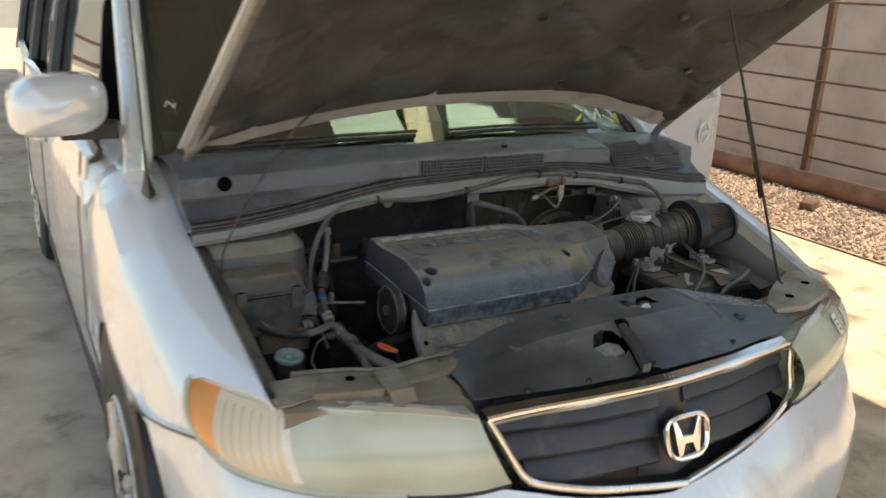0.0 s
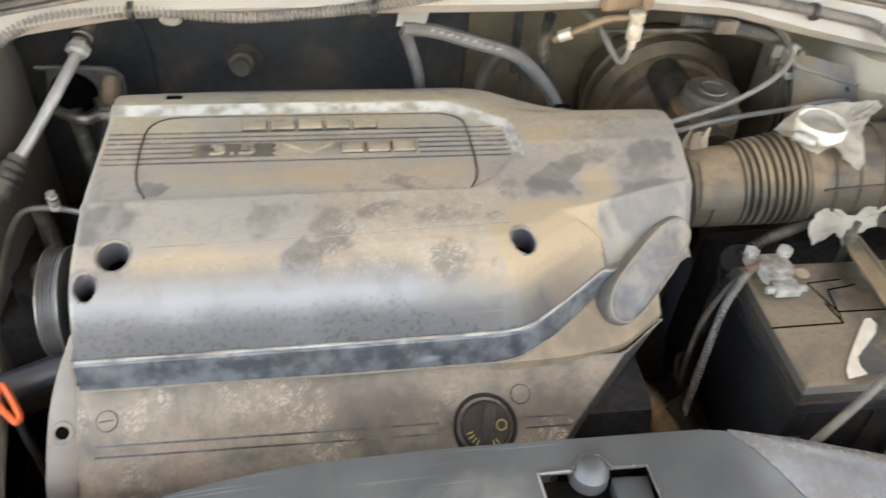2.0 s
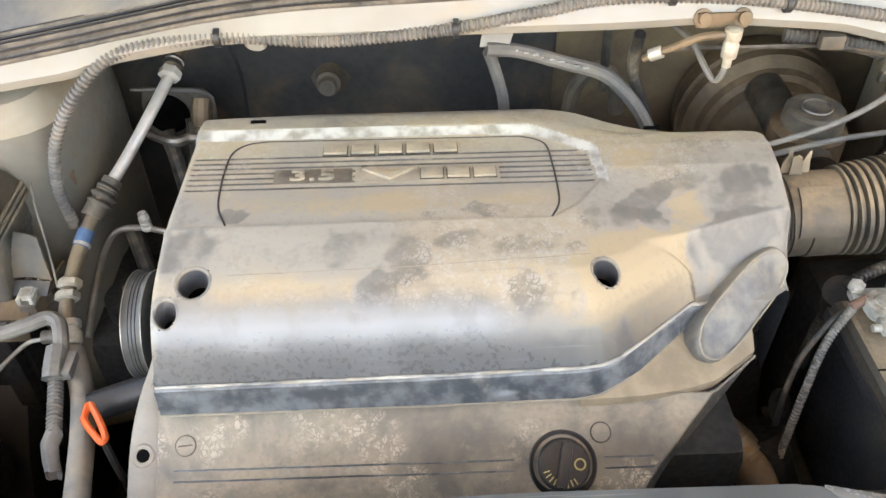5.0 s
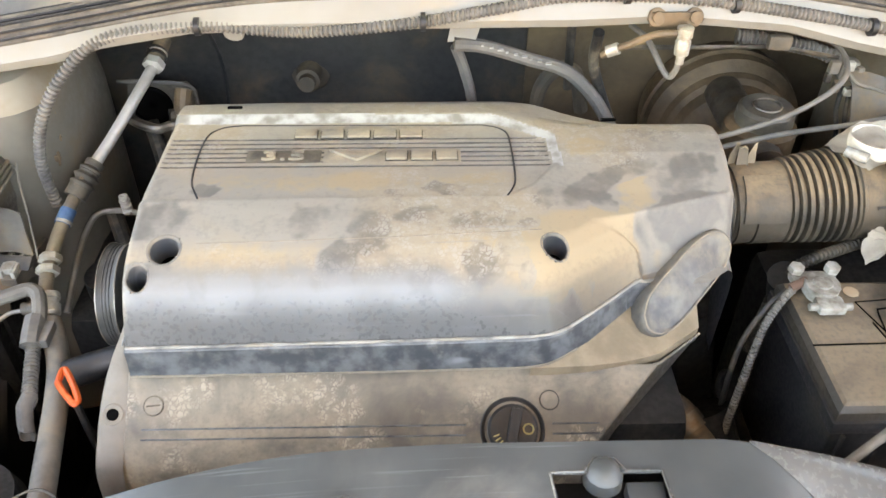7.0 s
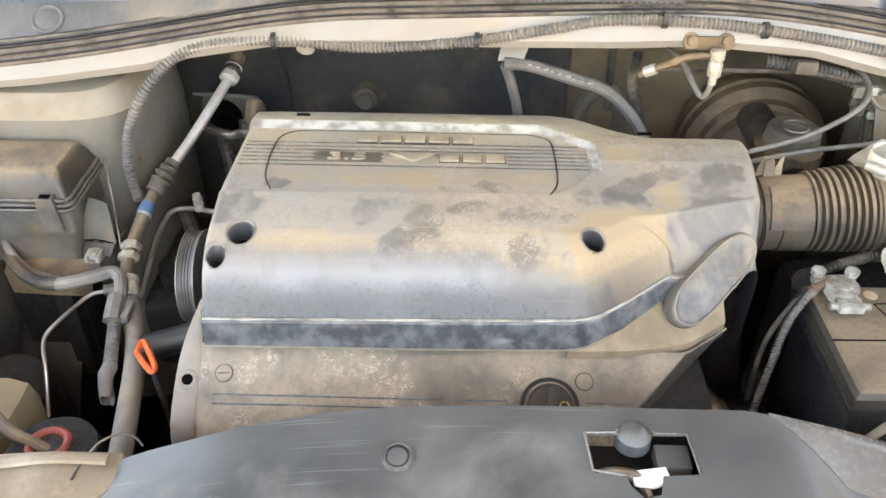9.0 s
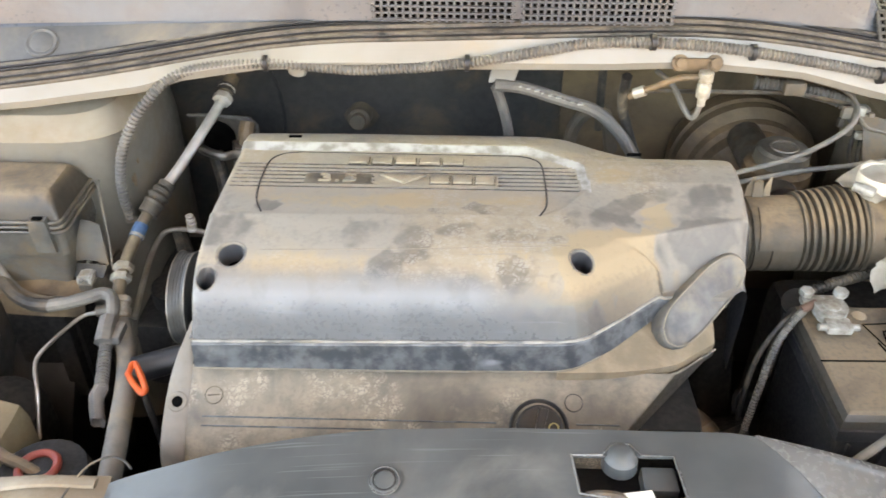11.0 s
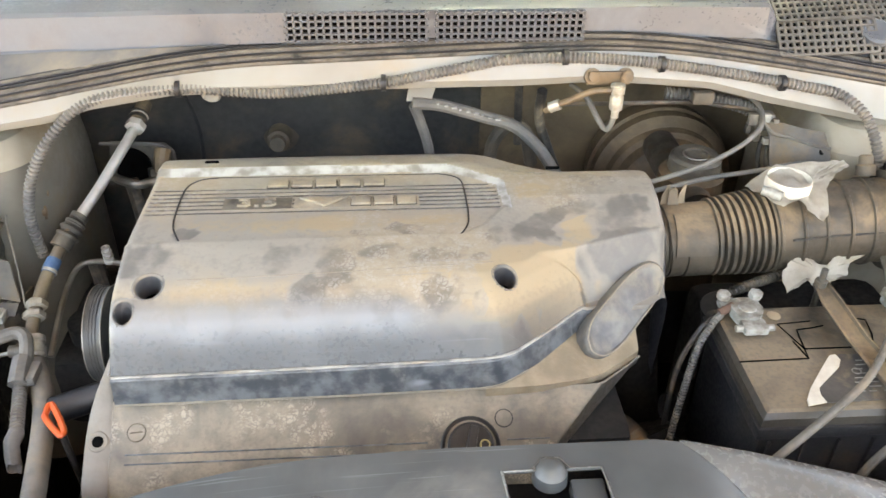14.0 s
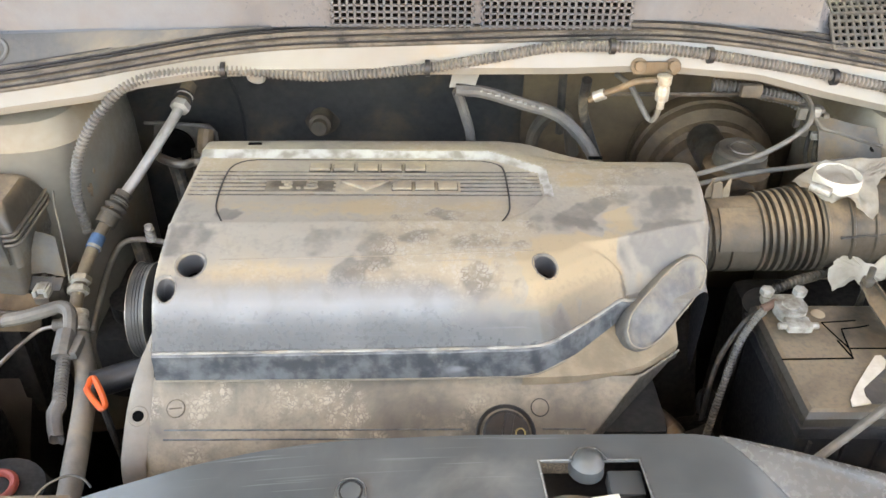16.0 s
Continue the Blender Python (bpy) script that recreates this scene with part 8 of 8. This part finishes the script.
for y0, z0 in ((0.664, 0.8215), (0.650, 0.8155)):
    part("hex", lathe_bm((-0.4965, y0, z0), (0.1, -0.9, -0.4), ((0, 0.011), (0.002, 0.0135), (0.009, 0.0135), (0.011, 0.010)), 6), "cream_metal", ac, "pale union nut")
part("ferrule", lathe_bm((-0.4885, 0.618, 0.802), (0.2, -0.9, -0.38), ((0, 0.0085), (0.001, 0.0115), (0.008, 0.0115), (0.009, 0.0098), (0.014, 0.0098), (0.015, 0.0120), (0.026, 0.0120), (0.029, 0.0095)), 18), "cream_metal", ac, "crimped pale ferrule")
part("thick_hose", tube_bm(spline([(-0.480, 0.585, 0.79), (-0.461, 0.54, 0.775), (-0.447, 0.49, 0.772), (-0.433, 0.43, 0.775), (-0.421, 0.37, 0.775), (-0.418, 0.31, 0.75), (-0.418, 0.28, 0.70)], 6), 0.0126, 14), "pale_hose", ac)
sleeve_ = conduit("corrugated loom strapped to the hose", [(-0.488, 0.575, 0.796), (-0.4845, 0.548, 0.794), (-0.480, 0.520, 0.785), (-0.474, 0.485, 0.774)], 0.0082, 0.0042)
part("torn_end", loft_bm([[(-0.474 + 0.009 * math.cos(a) + dx, y + 0.002 * math.sin(3 * a), z + 0.009 * math.sin(a)) for a in np.linspace(0.2, 2 * math.pi, 14)] for dx, y, z in ((0.0, 0.487, 0.774), (-0.003, 0.476, 0.770), (0.001, 0.462, 0.764), (0.006, 0.450, 0.757))], thick=0.0012), "loom", sleeve_, "split end of the loom sleeve")
part("strap", tube_bm(spline([(-0.4895, 0.575, 0.803), (-0.4860, 0.552, 0.801), (-0.4845, 0.540, 0.797)], 4), 0.0118, 8), "loom", ac, "grey clip round hose and loom")
part("strap_lug", box_bm((-0.478, 0.541, 0.792), (-0.4665, 0.573, 0.804), 0.003), "loom", ac)
hose("side_hose", "grey hose curving out of the fuse box", "hose", [(-0.5688, 0.5884, 0.812), (-0.546, 0.5925, 0.814), (-0.5244, 0.6018, 0.815), (-0.5076, 0.6110, 0.815), (-0.4950, 0.606, 0.813), (-0.4875, 0.588, 0.808), (-0.4850, 0.566, 0.798)], 0.0082, "pale_hose")
hose("side_hose", "dark hose joining the grey one under the fuse box", "hose", [(-0.70, 0.72, 0.83), (-0.672, 0.672, 0.822), (-0.643, 0.634, 0.816), (-0.6166, 0.607, 0.813), (-0.5905, 0.592, 0.812), (-0.566, 0.5885, 0.812)], 0.0086, "dusty_black")
conduit("corrugated branch under the fuse box", [(-0.70, 0.70, 0.79), (-0.64, 0.655, 0.79), (-0.585, 0.645, 0.79), (-0.55, 0.65, 0.78)], 0.010)
hose("thin_pipe", "thin curved steel pipe below the fuse box", "pipe", [(-0.5166, 0.6034, 0.79), (-0.536, 0.6016, 0.785), (-0.552, 0.5824, 0.78), (-0.5637, 0.5638, 0.775), (-0.5745, 0.545, 0.768), (-0.5745, 0.530, 0.760), (-0.5675, 0.510, 0.745), (-0.5616, 0.473, 0.70)], 0.0026, "alu")
hose("thin_pipe", "thin pipe with charging valve", "pipe", [(-0.360, 0.745, 0.80), (-0.40, 0.762, 0.80), (-0.445, 0.776, 0.80), (-0.478, 0.775, 0.797), (-0.491, 0.755, 0.785), (-0.494, 0.71, 0.77), (-0.496, 0.65, 0.74)], 0.0040, "alu")
nipple = thing("sensor", "black sensor plug on the thin steel pipe", "sensor")
part("barrel", lathe_bm((-0.5185, 0.6045, 0.791), (1, 0.05, 0.05), ((0, 0.005), (0.001, 0.0075), (0.010, 0.0075), (0.011, 0.0095), (0.018, 0.0095), (0.019, 0.006)), 14), "fuse_grey", nipple)
cv = thing("charging_valve", "small threaded charging valve", "valve")
part("stem", lathe_bm((-0.440, 0.775, 0.80), (0, -0.1, 1), ((0, 0.007), (0.004, 0.007), (0.005, 0.005), (0.008, 0.007), (0.012, 0.007), (0.013, 0.005), (0.016, 0.007), (0.020, 0.007), (0.021, 0.0045), (0.026, 0.0060), (0.0275, 0.0035), (0.0265, 0.002)), 14), "bright_pipe", cv)
hose("return_pipe", "short aluminium return pipe", "pipe", [(-0.345, 0.84, 0.885), (-0.38, 0.846, 0.885), (-0.397, 0.838, 0.885), (-0.417, 0.846, 0.885), (-0.44, 0.864, 0.885), (-0.45, 0.90, 0.88)], 0.0065, "steel")
hose("elbow_hose", "black elbow hose behind the engine", "hose", [(-0.376, 0.905, 0.905), (-0.378, 0.895, 0.89), (-0.380, 0.89, 0.866)], 0.0115, "rust_brown")
ring = thing("hose_end", "crimped hose end behind the engine", "hose")
part("ferrule", lathe_bm((-0.380, 0.889, 0.878), (-0.05, -0.1, -1), ((0, 0.013), (0.002, 0.017), (0.012, 0.017), (0.014, 0.012)), 6), "alu", ring)
loop = thing("vacuum_hose", "dark vacuum hose looping on the fire wall", "hose")
part("run", tube_bm(spline([(-0.400, 1.0, 1.01), (-0.372, 1.0, 0.975), (-0.352, 1.0, 0.930), (-0.343, 1.0, 0.88), (-0.345, 1.0, 0.80)], 6), 0.0030, 8), "black", loop)
part("gasket_plate", prism_bm([(-0.490, 0.805), (-0.400, 0.805), (-0.386, 0.815), (-0.380, 0.862), (-0.392, 0.877), (-0.475, 0.882)], -0.004, 0.0, 0.002, Matrix(((1, 0, 0, 0), (0, 0, -1, 0.975), (0, 1, 0, 0.0), (0, 0, 0, 1)))), "cap_grey", loop)
part("plate_edge", tube_bm(spline([(-0.488, 0.970, 0.881), (-0.44, 0.970, 0.880), (-0.396, 0.970, 0.876), (-0.381, 0.970, 0.860), (-0.386, 0.970, 0.810)], 6), 0.0030, 6), "loom", loop)
# shallow black disc paints the dark of an opening that isn't cut
part("opening", lathe_bm((-0.447, 0.969, 0.842), (0, -1, 0), ((-0.003, 0.030), (0.0005, 0.030), (0.002, 0.027), (-0.002, 0.026), (-0.003, 0.005)), 32), "void", loop, "black disc for the shaded round opening in the plate")
for k, pts in enumerate(([(-0.44, 0.93, 0.84), (-0.425, 0.90, 0.80), (-0.415, 0.87, 0.74), (-0.42, 0.83, 0.66)], [(-0.40, 0.93, 0.86), (-0.395, 0.89, 0.80), (-0.40, 0.85, 0.72), (-0.41, 0.80, 0.64)], [(-0.47, 0.80, 0.78), (-0.44, 0.74, 0.75), (-0.41, 0.68, 0.70), (-0.40, 0.62, 0.62)])):
    part("branch", tube_bm(spline(pts, 5), 0.011, 10), "rubber", loop)
for x, y, z in ((-0.507, 0.800, 0.935), (-0.505, 0.790, 0.905), (-0.507, 0.775, 0.885)):
    tc = thing("harness_clip", "small corroded clip on the strut tower", "clip", group="clips on the strut tower")
    part("body", box_bm((x - 0.006, y - 0.005, z - 0.005), (x + 0.004, y + 0.004, z + 0.005), 0.002), "rust_brown", tc)
    part("tab", tube_bm([(x + 0.002, y - 0.003, z - 0.010), (x + 0.005, y - 0.005, z), (x + 0.003, y, z + 0.008)], 0.0018, 6), "rust_brown", tc)
plug_box = thing("connector", "grey plug on the loom below the fuse box", "connector")
part("body", loft_bm([[(-0.558, 0.690, z0), (-0.530, 0.688, z0), (-0.530, 0.688, z1), (-0.558, 0.690, z1)] if k == 0 else [(-0.558 + d, y, z0), (-0.528 - d, y, z0), (-0.528 - d, y, z1), (-0.558 + d, y, z1)] for k, (y, d, z0, z1) in enumerate(((0.690, 0.0, 0.786, 0.806), (0.668, -0.002, 0.784, 0.810), (0.664, 0.002, 0.786, 0.808), (0.640, 0.006, 0.786, 0.804)))], closed=True, caps=True), "cable_grey", plug_box)
for dx in (-0.552, -0.538):
    part("key", box_bm((dx - 0.002, 0.642, 0.803), (dx + 0.003, 0.684, 0.813), 0.001), "white_plug", plug_box)
part("lock", box_bm((-0.550, 0.646, 0.806), (-0.538, 0.662, 0.815), 0.002), "white_plug", plug_box)
part("lead", ribbed_bm([(-0.625, 0.684, 0.797), (-0.600, 0.677, 0.799), (-0.578, 0.676, 0.800), (-0.556, 0.680, 0.799)], 0.0066, 0.005), "loom", plug_box)
part("pin_row", box_bm((-0.546, 0.676, 0.809), (-0.530, 0.690, 0.814), 0.001), "dusty_black", plug_box)
hose("side_hose", "thin grey hose rising to the relay box", "hose", [(-0.70, 0.72, 0.84), (-0.686, 0.700, 0.85), (-0.661, 0.665, 0.84), (-0.646, 0.640, 0.825), (-0.62, 0.622, 0.808), (-0.59, 0.615, 0.80), (-0.56, 0.62, 0.795)], 0.0055, "loom")
# hanging washer hose under the bonnet
hose("washer_hose", "thin black washer hose hanging from the bonnet", "hose", [bonnet_at(-0.50, 0.24, -0.02), (-0.54, 0.74, 1.24), (-0.575, 0.73, 1.205), (-0.565, 0.73, 1.20), (-0.60, 0.72, 1.17), (-0.66, 0.70, 1.10), (-0.72, 0.68, 1.0), (-0.735, 0.66, 0.95)], 0.0024, "rubber")

# reservoirs near the near-side headlight
washer = thing("washer_filler", "faded teal washer filler cap on its neck", "cap")
part("neck", cyl_bm((-0.668, 0.415, 0.60), (-0.671, 0.408, 0.850), 0.022, n=20), "dusty_black", washer)
part("cap", lathe_bm((-0.672, 0.406, 0.848), (0.05, -0.12, 1), ((0, 0.022), (0.003, 0.027), (0.010, 0.028), (0.013, 0.0255), (0.010, 0.021), (0.009, 0.008), (0.014, 0.006)), 28), "teal", washer)
tank = thing("coolant_tank", "yellowed coolant overflow tank", "tank")
part("body", box_bm((-0.64, 0.345, 0.55), (-0.545, 0.468, 0.787), 0.034), "tank", tank)
ps = thing("pump_reservoir", "dark pump reservoir with a red ring", "reservoir")
part("body", lathe_bm((-0.487, 0.355, 0.66), (0, 0, 1), ((0, 0.05), (0.10, 0.052), (0.125, 0.046), (0.13, 0.02)), 28), "deep", ps)
part("ring", tube_bm([(-0.489 + 0.019 * math.cos(a), 0.358 + 0.019 * math.sin(a), 0.791) for a in np.linspace(0, 2 * math.pi, 29)], 0.0045, 10), "red", ps, "faded red ring")
part("well", lathe_bm((-0.489, 0.358, 0.78), (0, 0, 1), ((0, 0.022), (0.008, 0.022), (0.009, 0.012)), 24), "dusty_rubber", ps)
hose("overflow_hose", "grey rubber hose over the tank", "hose", [(-0.66, 0.455, 0.79), (-0.62, 0.43, 0.80), (-0.578, 0.404, 0.802), (-0.532, 0.368, 0.80), (-0.505, 0.359, 0.792), (-0.47, 0.35, 0.775)], 0.0065, "dusty_rubber")
hose("bonnet_cable", "thin dark wire lying over the cross-member", "cable", [(-0.4126, 0.266, 0.8565), (-0.4094, 0.2775, 0.860), (-0.4005, 0.2989, 0.864), (-0.391, 0.3097, 0.864), (-0.3791, 0.314, 0.864), (-0.3672, 0.3101, 0.863), (-0.3584, 0.3022, 0.862)], 0.0011, "rubber")
horn = thing("motor_housing", "dark rounded pump housing beside the fuse box", "housing")
part("body", lathe_bm((-0.63, 0.53, 0.64), (0.2, -0.3, 1), ((0, 0.05), (0.06, 0.05), (0.085, 0.042), (0.095, 0.02)), 24), "deep", horn)

# ---------------------------------------------------------------- radiator shroud
shroud = thing("radiator_shroud", "grey plastic radiator shroud with release latch", "shroud")


def shroud_rear(x):
    return ease(x, (-0.41, -0.37, -0.298, -0.233, -0.159, -0.05, 0.19, 0.27, 0.36, 0.50), (0.286, 0.292, 0.302, 0.312, 0.319, 0.321, 0.319, 0.312, 0.298, 0.275))


def shroud_front(x):
    return nose_y(x) + 0.085 + 0.01


def shroud_z(x, t):
    """t runs from the rear edge to the front edge."""
    top = ease(x, (-0.41, -0.36, -0.28, -0.2, -0.12, 0.0, 0.19, 0.27, 0.36, 0.50), (0.842, 0.862, 0.883, 0.896, 0.904, 0.909, 0.911, 0.904, 0.894, 0.874))
    front = ease(abs(x), (0, 0.3, 0.5), (0.842, 0.836, 0.830))
    prof = ease(t, (0, 0.03, 0.25, 0.5, 0.72, 0.78, 1.0), (-0.006, 0.0, 0.0, -0.02, -0.52, -0.58, -1.0))
    flap = min(1.0, max(0.0, (x - 0.21 - 0.05 * t) / 0.035))
    prof += flap * (ease(t, (0, 0.04, 0.40, 0.46, 0.72, 0.78, 1.0), (-0.006, 0.0, -0.36, -0.39, -0.56, -0.6, -1.0)) - prof)
    y = shroud_rear(x) + (shroud_front(x) - shroud_rear(x)) * t
    behind = max(0.0, y - (0.319 - max(0.0, x - 0.19) * 0.36)) if x > 0.19 else 0.0
    return top + (top - front) * prof - behind * 0.42


rows = []
for t in (0, 0.02, 0.06, 0.15, 0.25, 0.38, 0.5, 0.6, 0.7, 0.76, 0.8, 0.9, 1.0):
    rows.append([(x, shroud_rear(x) + (shroud_front(x) - shroud_rear(x)) * t, shroud_z(x, t)) for x in np.linspace(-0.405, 0.495, 50)])
lip = [[(x, y + 0.004, z - 0.035) for x, y, z in rows[0]]]
sh = part("panel", loft_bm(lip + rows, thick=0.003), "shroud", shroud, sharp=25)


def on_shroud(x, y):
    t = (y - shroud_rear(x)) / (shroud_front(x) - shroud_rear(x))
    return Vector((x, y, shroud_z(x, t)))


bore(sh, [prism_bm([(0.040, 0.290), (0.128, 0.290), (0.131, 0.248), (0.100, 0.246), (0.096, 0.228), (0.082, 0.224), (0.072, 0.236), (0.070, 0.246), (0.044, 0.248)], 0.84, 0.96),
          prism_bm([(-0.115, 0.165), (-0.100, 0.188), (-0.075, 0.197), (-0.050, 0.190), (-0.036, 0.168), (-0.042, 0.142), (-0.065, 0.130), (-0.10, 0.138)], 0.80, 0.96),
          prism_bm([(-0.032, 0.212), (-0.004, 0.212), (-0.002, 0.196), (-0.016, 0.150), (-0.020, 0.10), (0.002, 0.092), (0.004, 0.066), (-0.078, 0.062), (-0.080, 0.090), (-0.050, 0.10)], 0.80, 0.96)])
sh.data.set_sharp_from_angle(angle=radians(25))
rim = [(0.040, 0.290), (0.066, 0.2905), (0.076, 0.303), (0.092, 0.303), (0.100, 0.2905), (0.128, 0.290), (0.131, 0.248)]
part("opening_rim", tube_bm([on_shroud(x, min(y, 0.315)) + Vector((0, 0, 0.0006)) for x, y in rim], 0.0014, 6), "faded", shroud, "scuffed pale edge of the latch opening")
part("opening_rim", tube_bm([on_shroud(x, y) + Vector((0, 0, 0.0006)) for x, y in ((0.040, 0.290), (0.043, 0.250), (0.068, 0.246))], 0.0014, 6), "faded", shroud)
# thin paler skin over the shroud paints the bright reflection of this facet
flap_rows = []
for x in np.linspace(0.206, 0.492, 22):
    yf = float(np.interp(x, (0.206, 0.262, 0.40, 0.492), (0.316, 0.252, 0.222, 0.212)))
    flap_rows.append([on_shroud(x, shroud_rear(x) + (yf - shroud_rear(x)) * v) + Vector((0, 0, 0.003 - 0.002 * v)) for v in (0.0, 0.08, 0.3, 0.6, 0.9, 1.0)])
part("side_flap", loft_bm(flap_rows, thick=0.0025), "faded", shroud, "pale grey flap, bright reflection put in its colour")
part("dome", lathe_bm((0.083, 0.292, 0.895), (0, 0, 1), ((0, 0.016), (0.012, 0.015), (0.019, 0.009), (0.021, 0.003)), 20), "shroud", shroud)
# block made wide and black to stand for the shade inside the opening
latch = part("latch_block", box_bm((0.026, 0.222, 0.850), (0.144, 0.300, 0.882), 0.003), "black", shroud)
part("ledge", box_bm((0.100, 0.262, 0.884), (0.130, 0.288, 0.900), 0.003), "shroud", latch)
part("lever", prism_bm([(0.074, 0.252), (0.104, 0.257), (0.107, 0.243), (0.092, 0.238), (0.076, 0.240)], 0.902, 0.908, 0.001), "white", latch, "pale plastic cover of the release lever")
part("lever_arm", tube_bm(spline([(0.050, 0.252, 0.902), (0.062, 0.250, 0.907), (0.080, 0.248, 0.904), (0.088, 0.236, 0.895)], 5), 0.005, 8), "steel", latch)
hk = part("release_handle", loft_bm([[(-0.108, 0.152, 0.860), (-0.106, 0.176, 0.868), (-0.106, 0.176, 0.858), (-0.108, 0.152, 0.852)], [(-0.075, 0.140, 0.866), (-0.072, 0.176, 0.876), (-0.072, 0.176, 0.864), (-0.075, 0.140, 0.856)], [(-0.046, 0.148, 0.862), (-0.044, 0.172, 0.868), (-0.044, 0.172, 0.858), (-0.046, 0.148, 0.854)]], closed=True, caps=True), "worn", shroud, "worn metal bonnet release handle")
part("handle_bed", box_bm((-0.118, 0.125, 0.818), (-0.03, 0.20, 0.830), 0.004), "black", shroud)
part("catch_bar", loft_bm([[(-0.026, 0.200, 0.899), (-0.008, 0.200, 0.901), (-0.008, 0.200, 0.885), (-0.026, 0.200, 0.885)], [(-0.034, 0.15, 0.888), (-0.016, 0.15, 0.890), (-0.016, 0.15, 0.872), (-0.034, 0.15, 0.872)], [(-0.052, 0.085, 0.862), (-0.034, 0.083, 0.863), (-0.034, 0.083, 0.845), (-0.052, 0.085, 0.845)]], closed=True, caps=True), "shroud", shroud, "sloping safety catch")
for x, y, m in ((-0.271, 0.217, "shroud"), (-0.120, 0.261, "shroud"), (-0.30, 0.125, "black"), (0.235, 0.12, "black"), (0.33, 0.19, "shroud"), (-0.01, 0.10, "black"), (-0.17, 0.105, "black")):
    p = on_shroud(x, y)
    r = 0.0125 if m == "shroud" else 0.006
    cp = part("push_clip", lathe_bm(p - Vector((0, 0, 0.003)), (0, -0.15, 1), ((0, r), (0.006, r), (0.0075, r * 0.85), (0.0065, r * 0.72), (0.0085, r * 0.66), (0.009, r * 0.3)), 24), m, shroud)
    if m == "shroud":
        at = facing(p + Vector((0, -0.0005, 0.0036)), (1, 0, 0), (0, -0.15, 1))
        part("gap", tube_bm([at @ Vector((r * 0.74 * math.cos(a), r * 0.74 * math.sin(a), 0)) for a in np.linspace(0, 2 * math.pi, 25)], 0.0016, 6), "black", cp)
        part("rim", tube_bm([at @ Vector((r * 1.02 * math.cos(a), r * 1.02 * math.sin(a), 0)) for a in np.linspace(0, 2 * math.pi, 25)], 0.0008, 6), "faded", cp)

st = facing((0.6626, 0.1688, 0.8014), (0.85, 0.4, 0.0), (0.34, -0.72, 0.60))
tag = thing("sticker", "small white stock sticker on the headlight", "sticker", st.translation)
bm = prism_bm([(-0.014, -0.026), (0.014, -0.026), (0.014, 0.026), (-0.014, 0.026)], 0, 0.0012, 0, Matrix.Translation(-st.translation) @ st)
part("paper", bm, "white", tag, sharp=0)
for k in range(3):
    bm = prism_bm([(-0.009, -0.016 + 0.013 * k), (0.006, -0.016 + 0.013 * k), (0.006, -0.011 + 0.013 * k), (-0.009, -0.011 + 0.013 * k)], 0.0012, 0.0018, 0, Matrix.Translation(-st.translation) @ st)
    part("print_bar", bm, "label", tag, sharp=0)
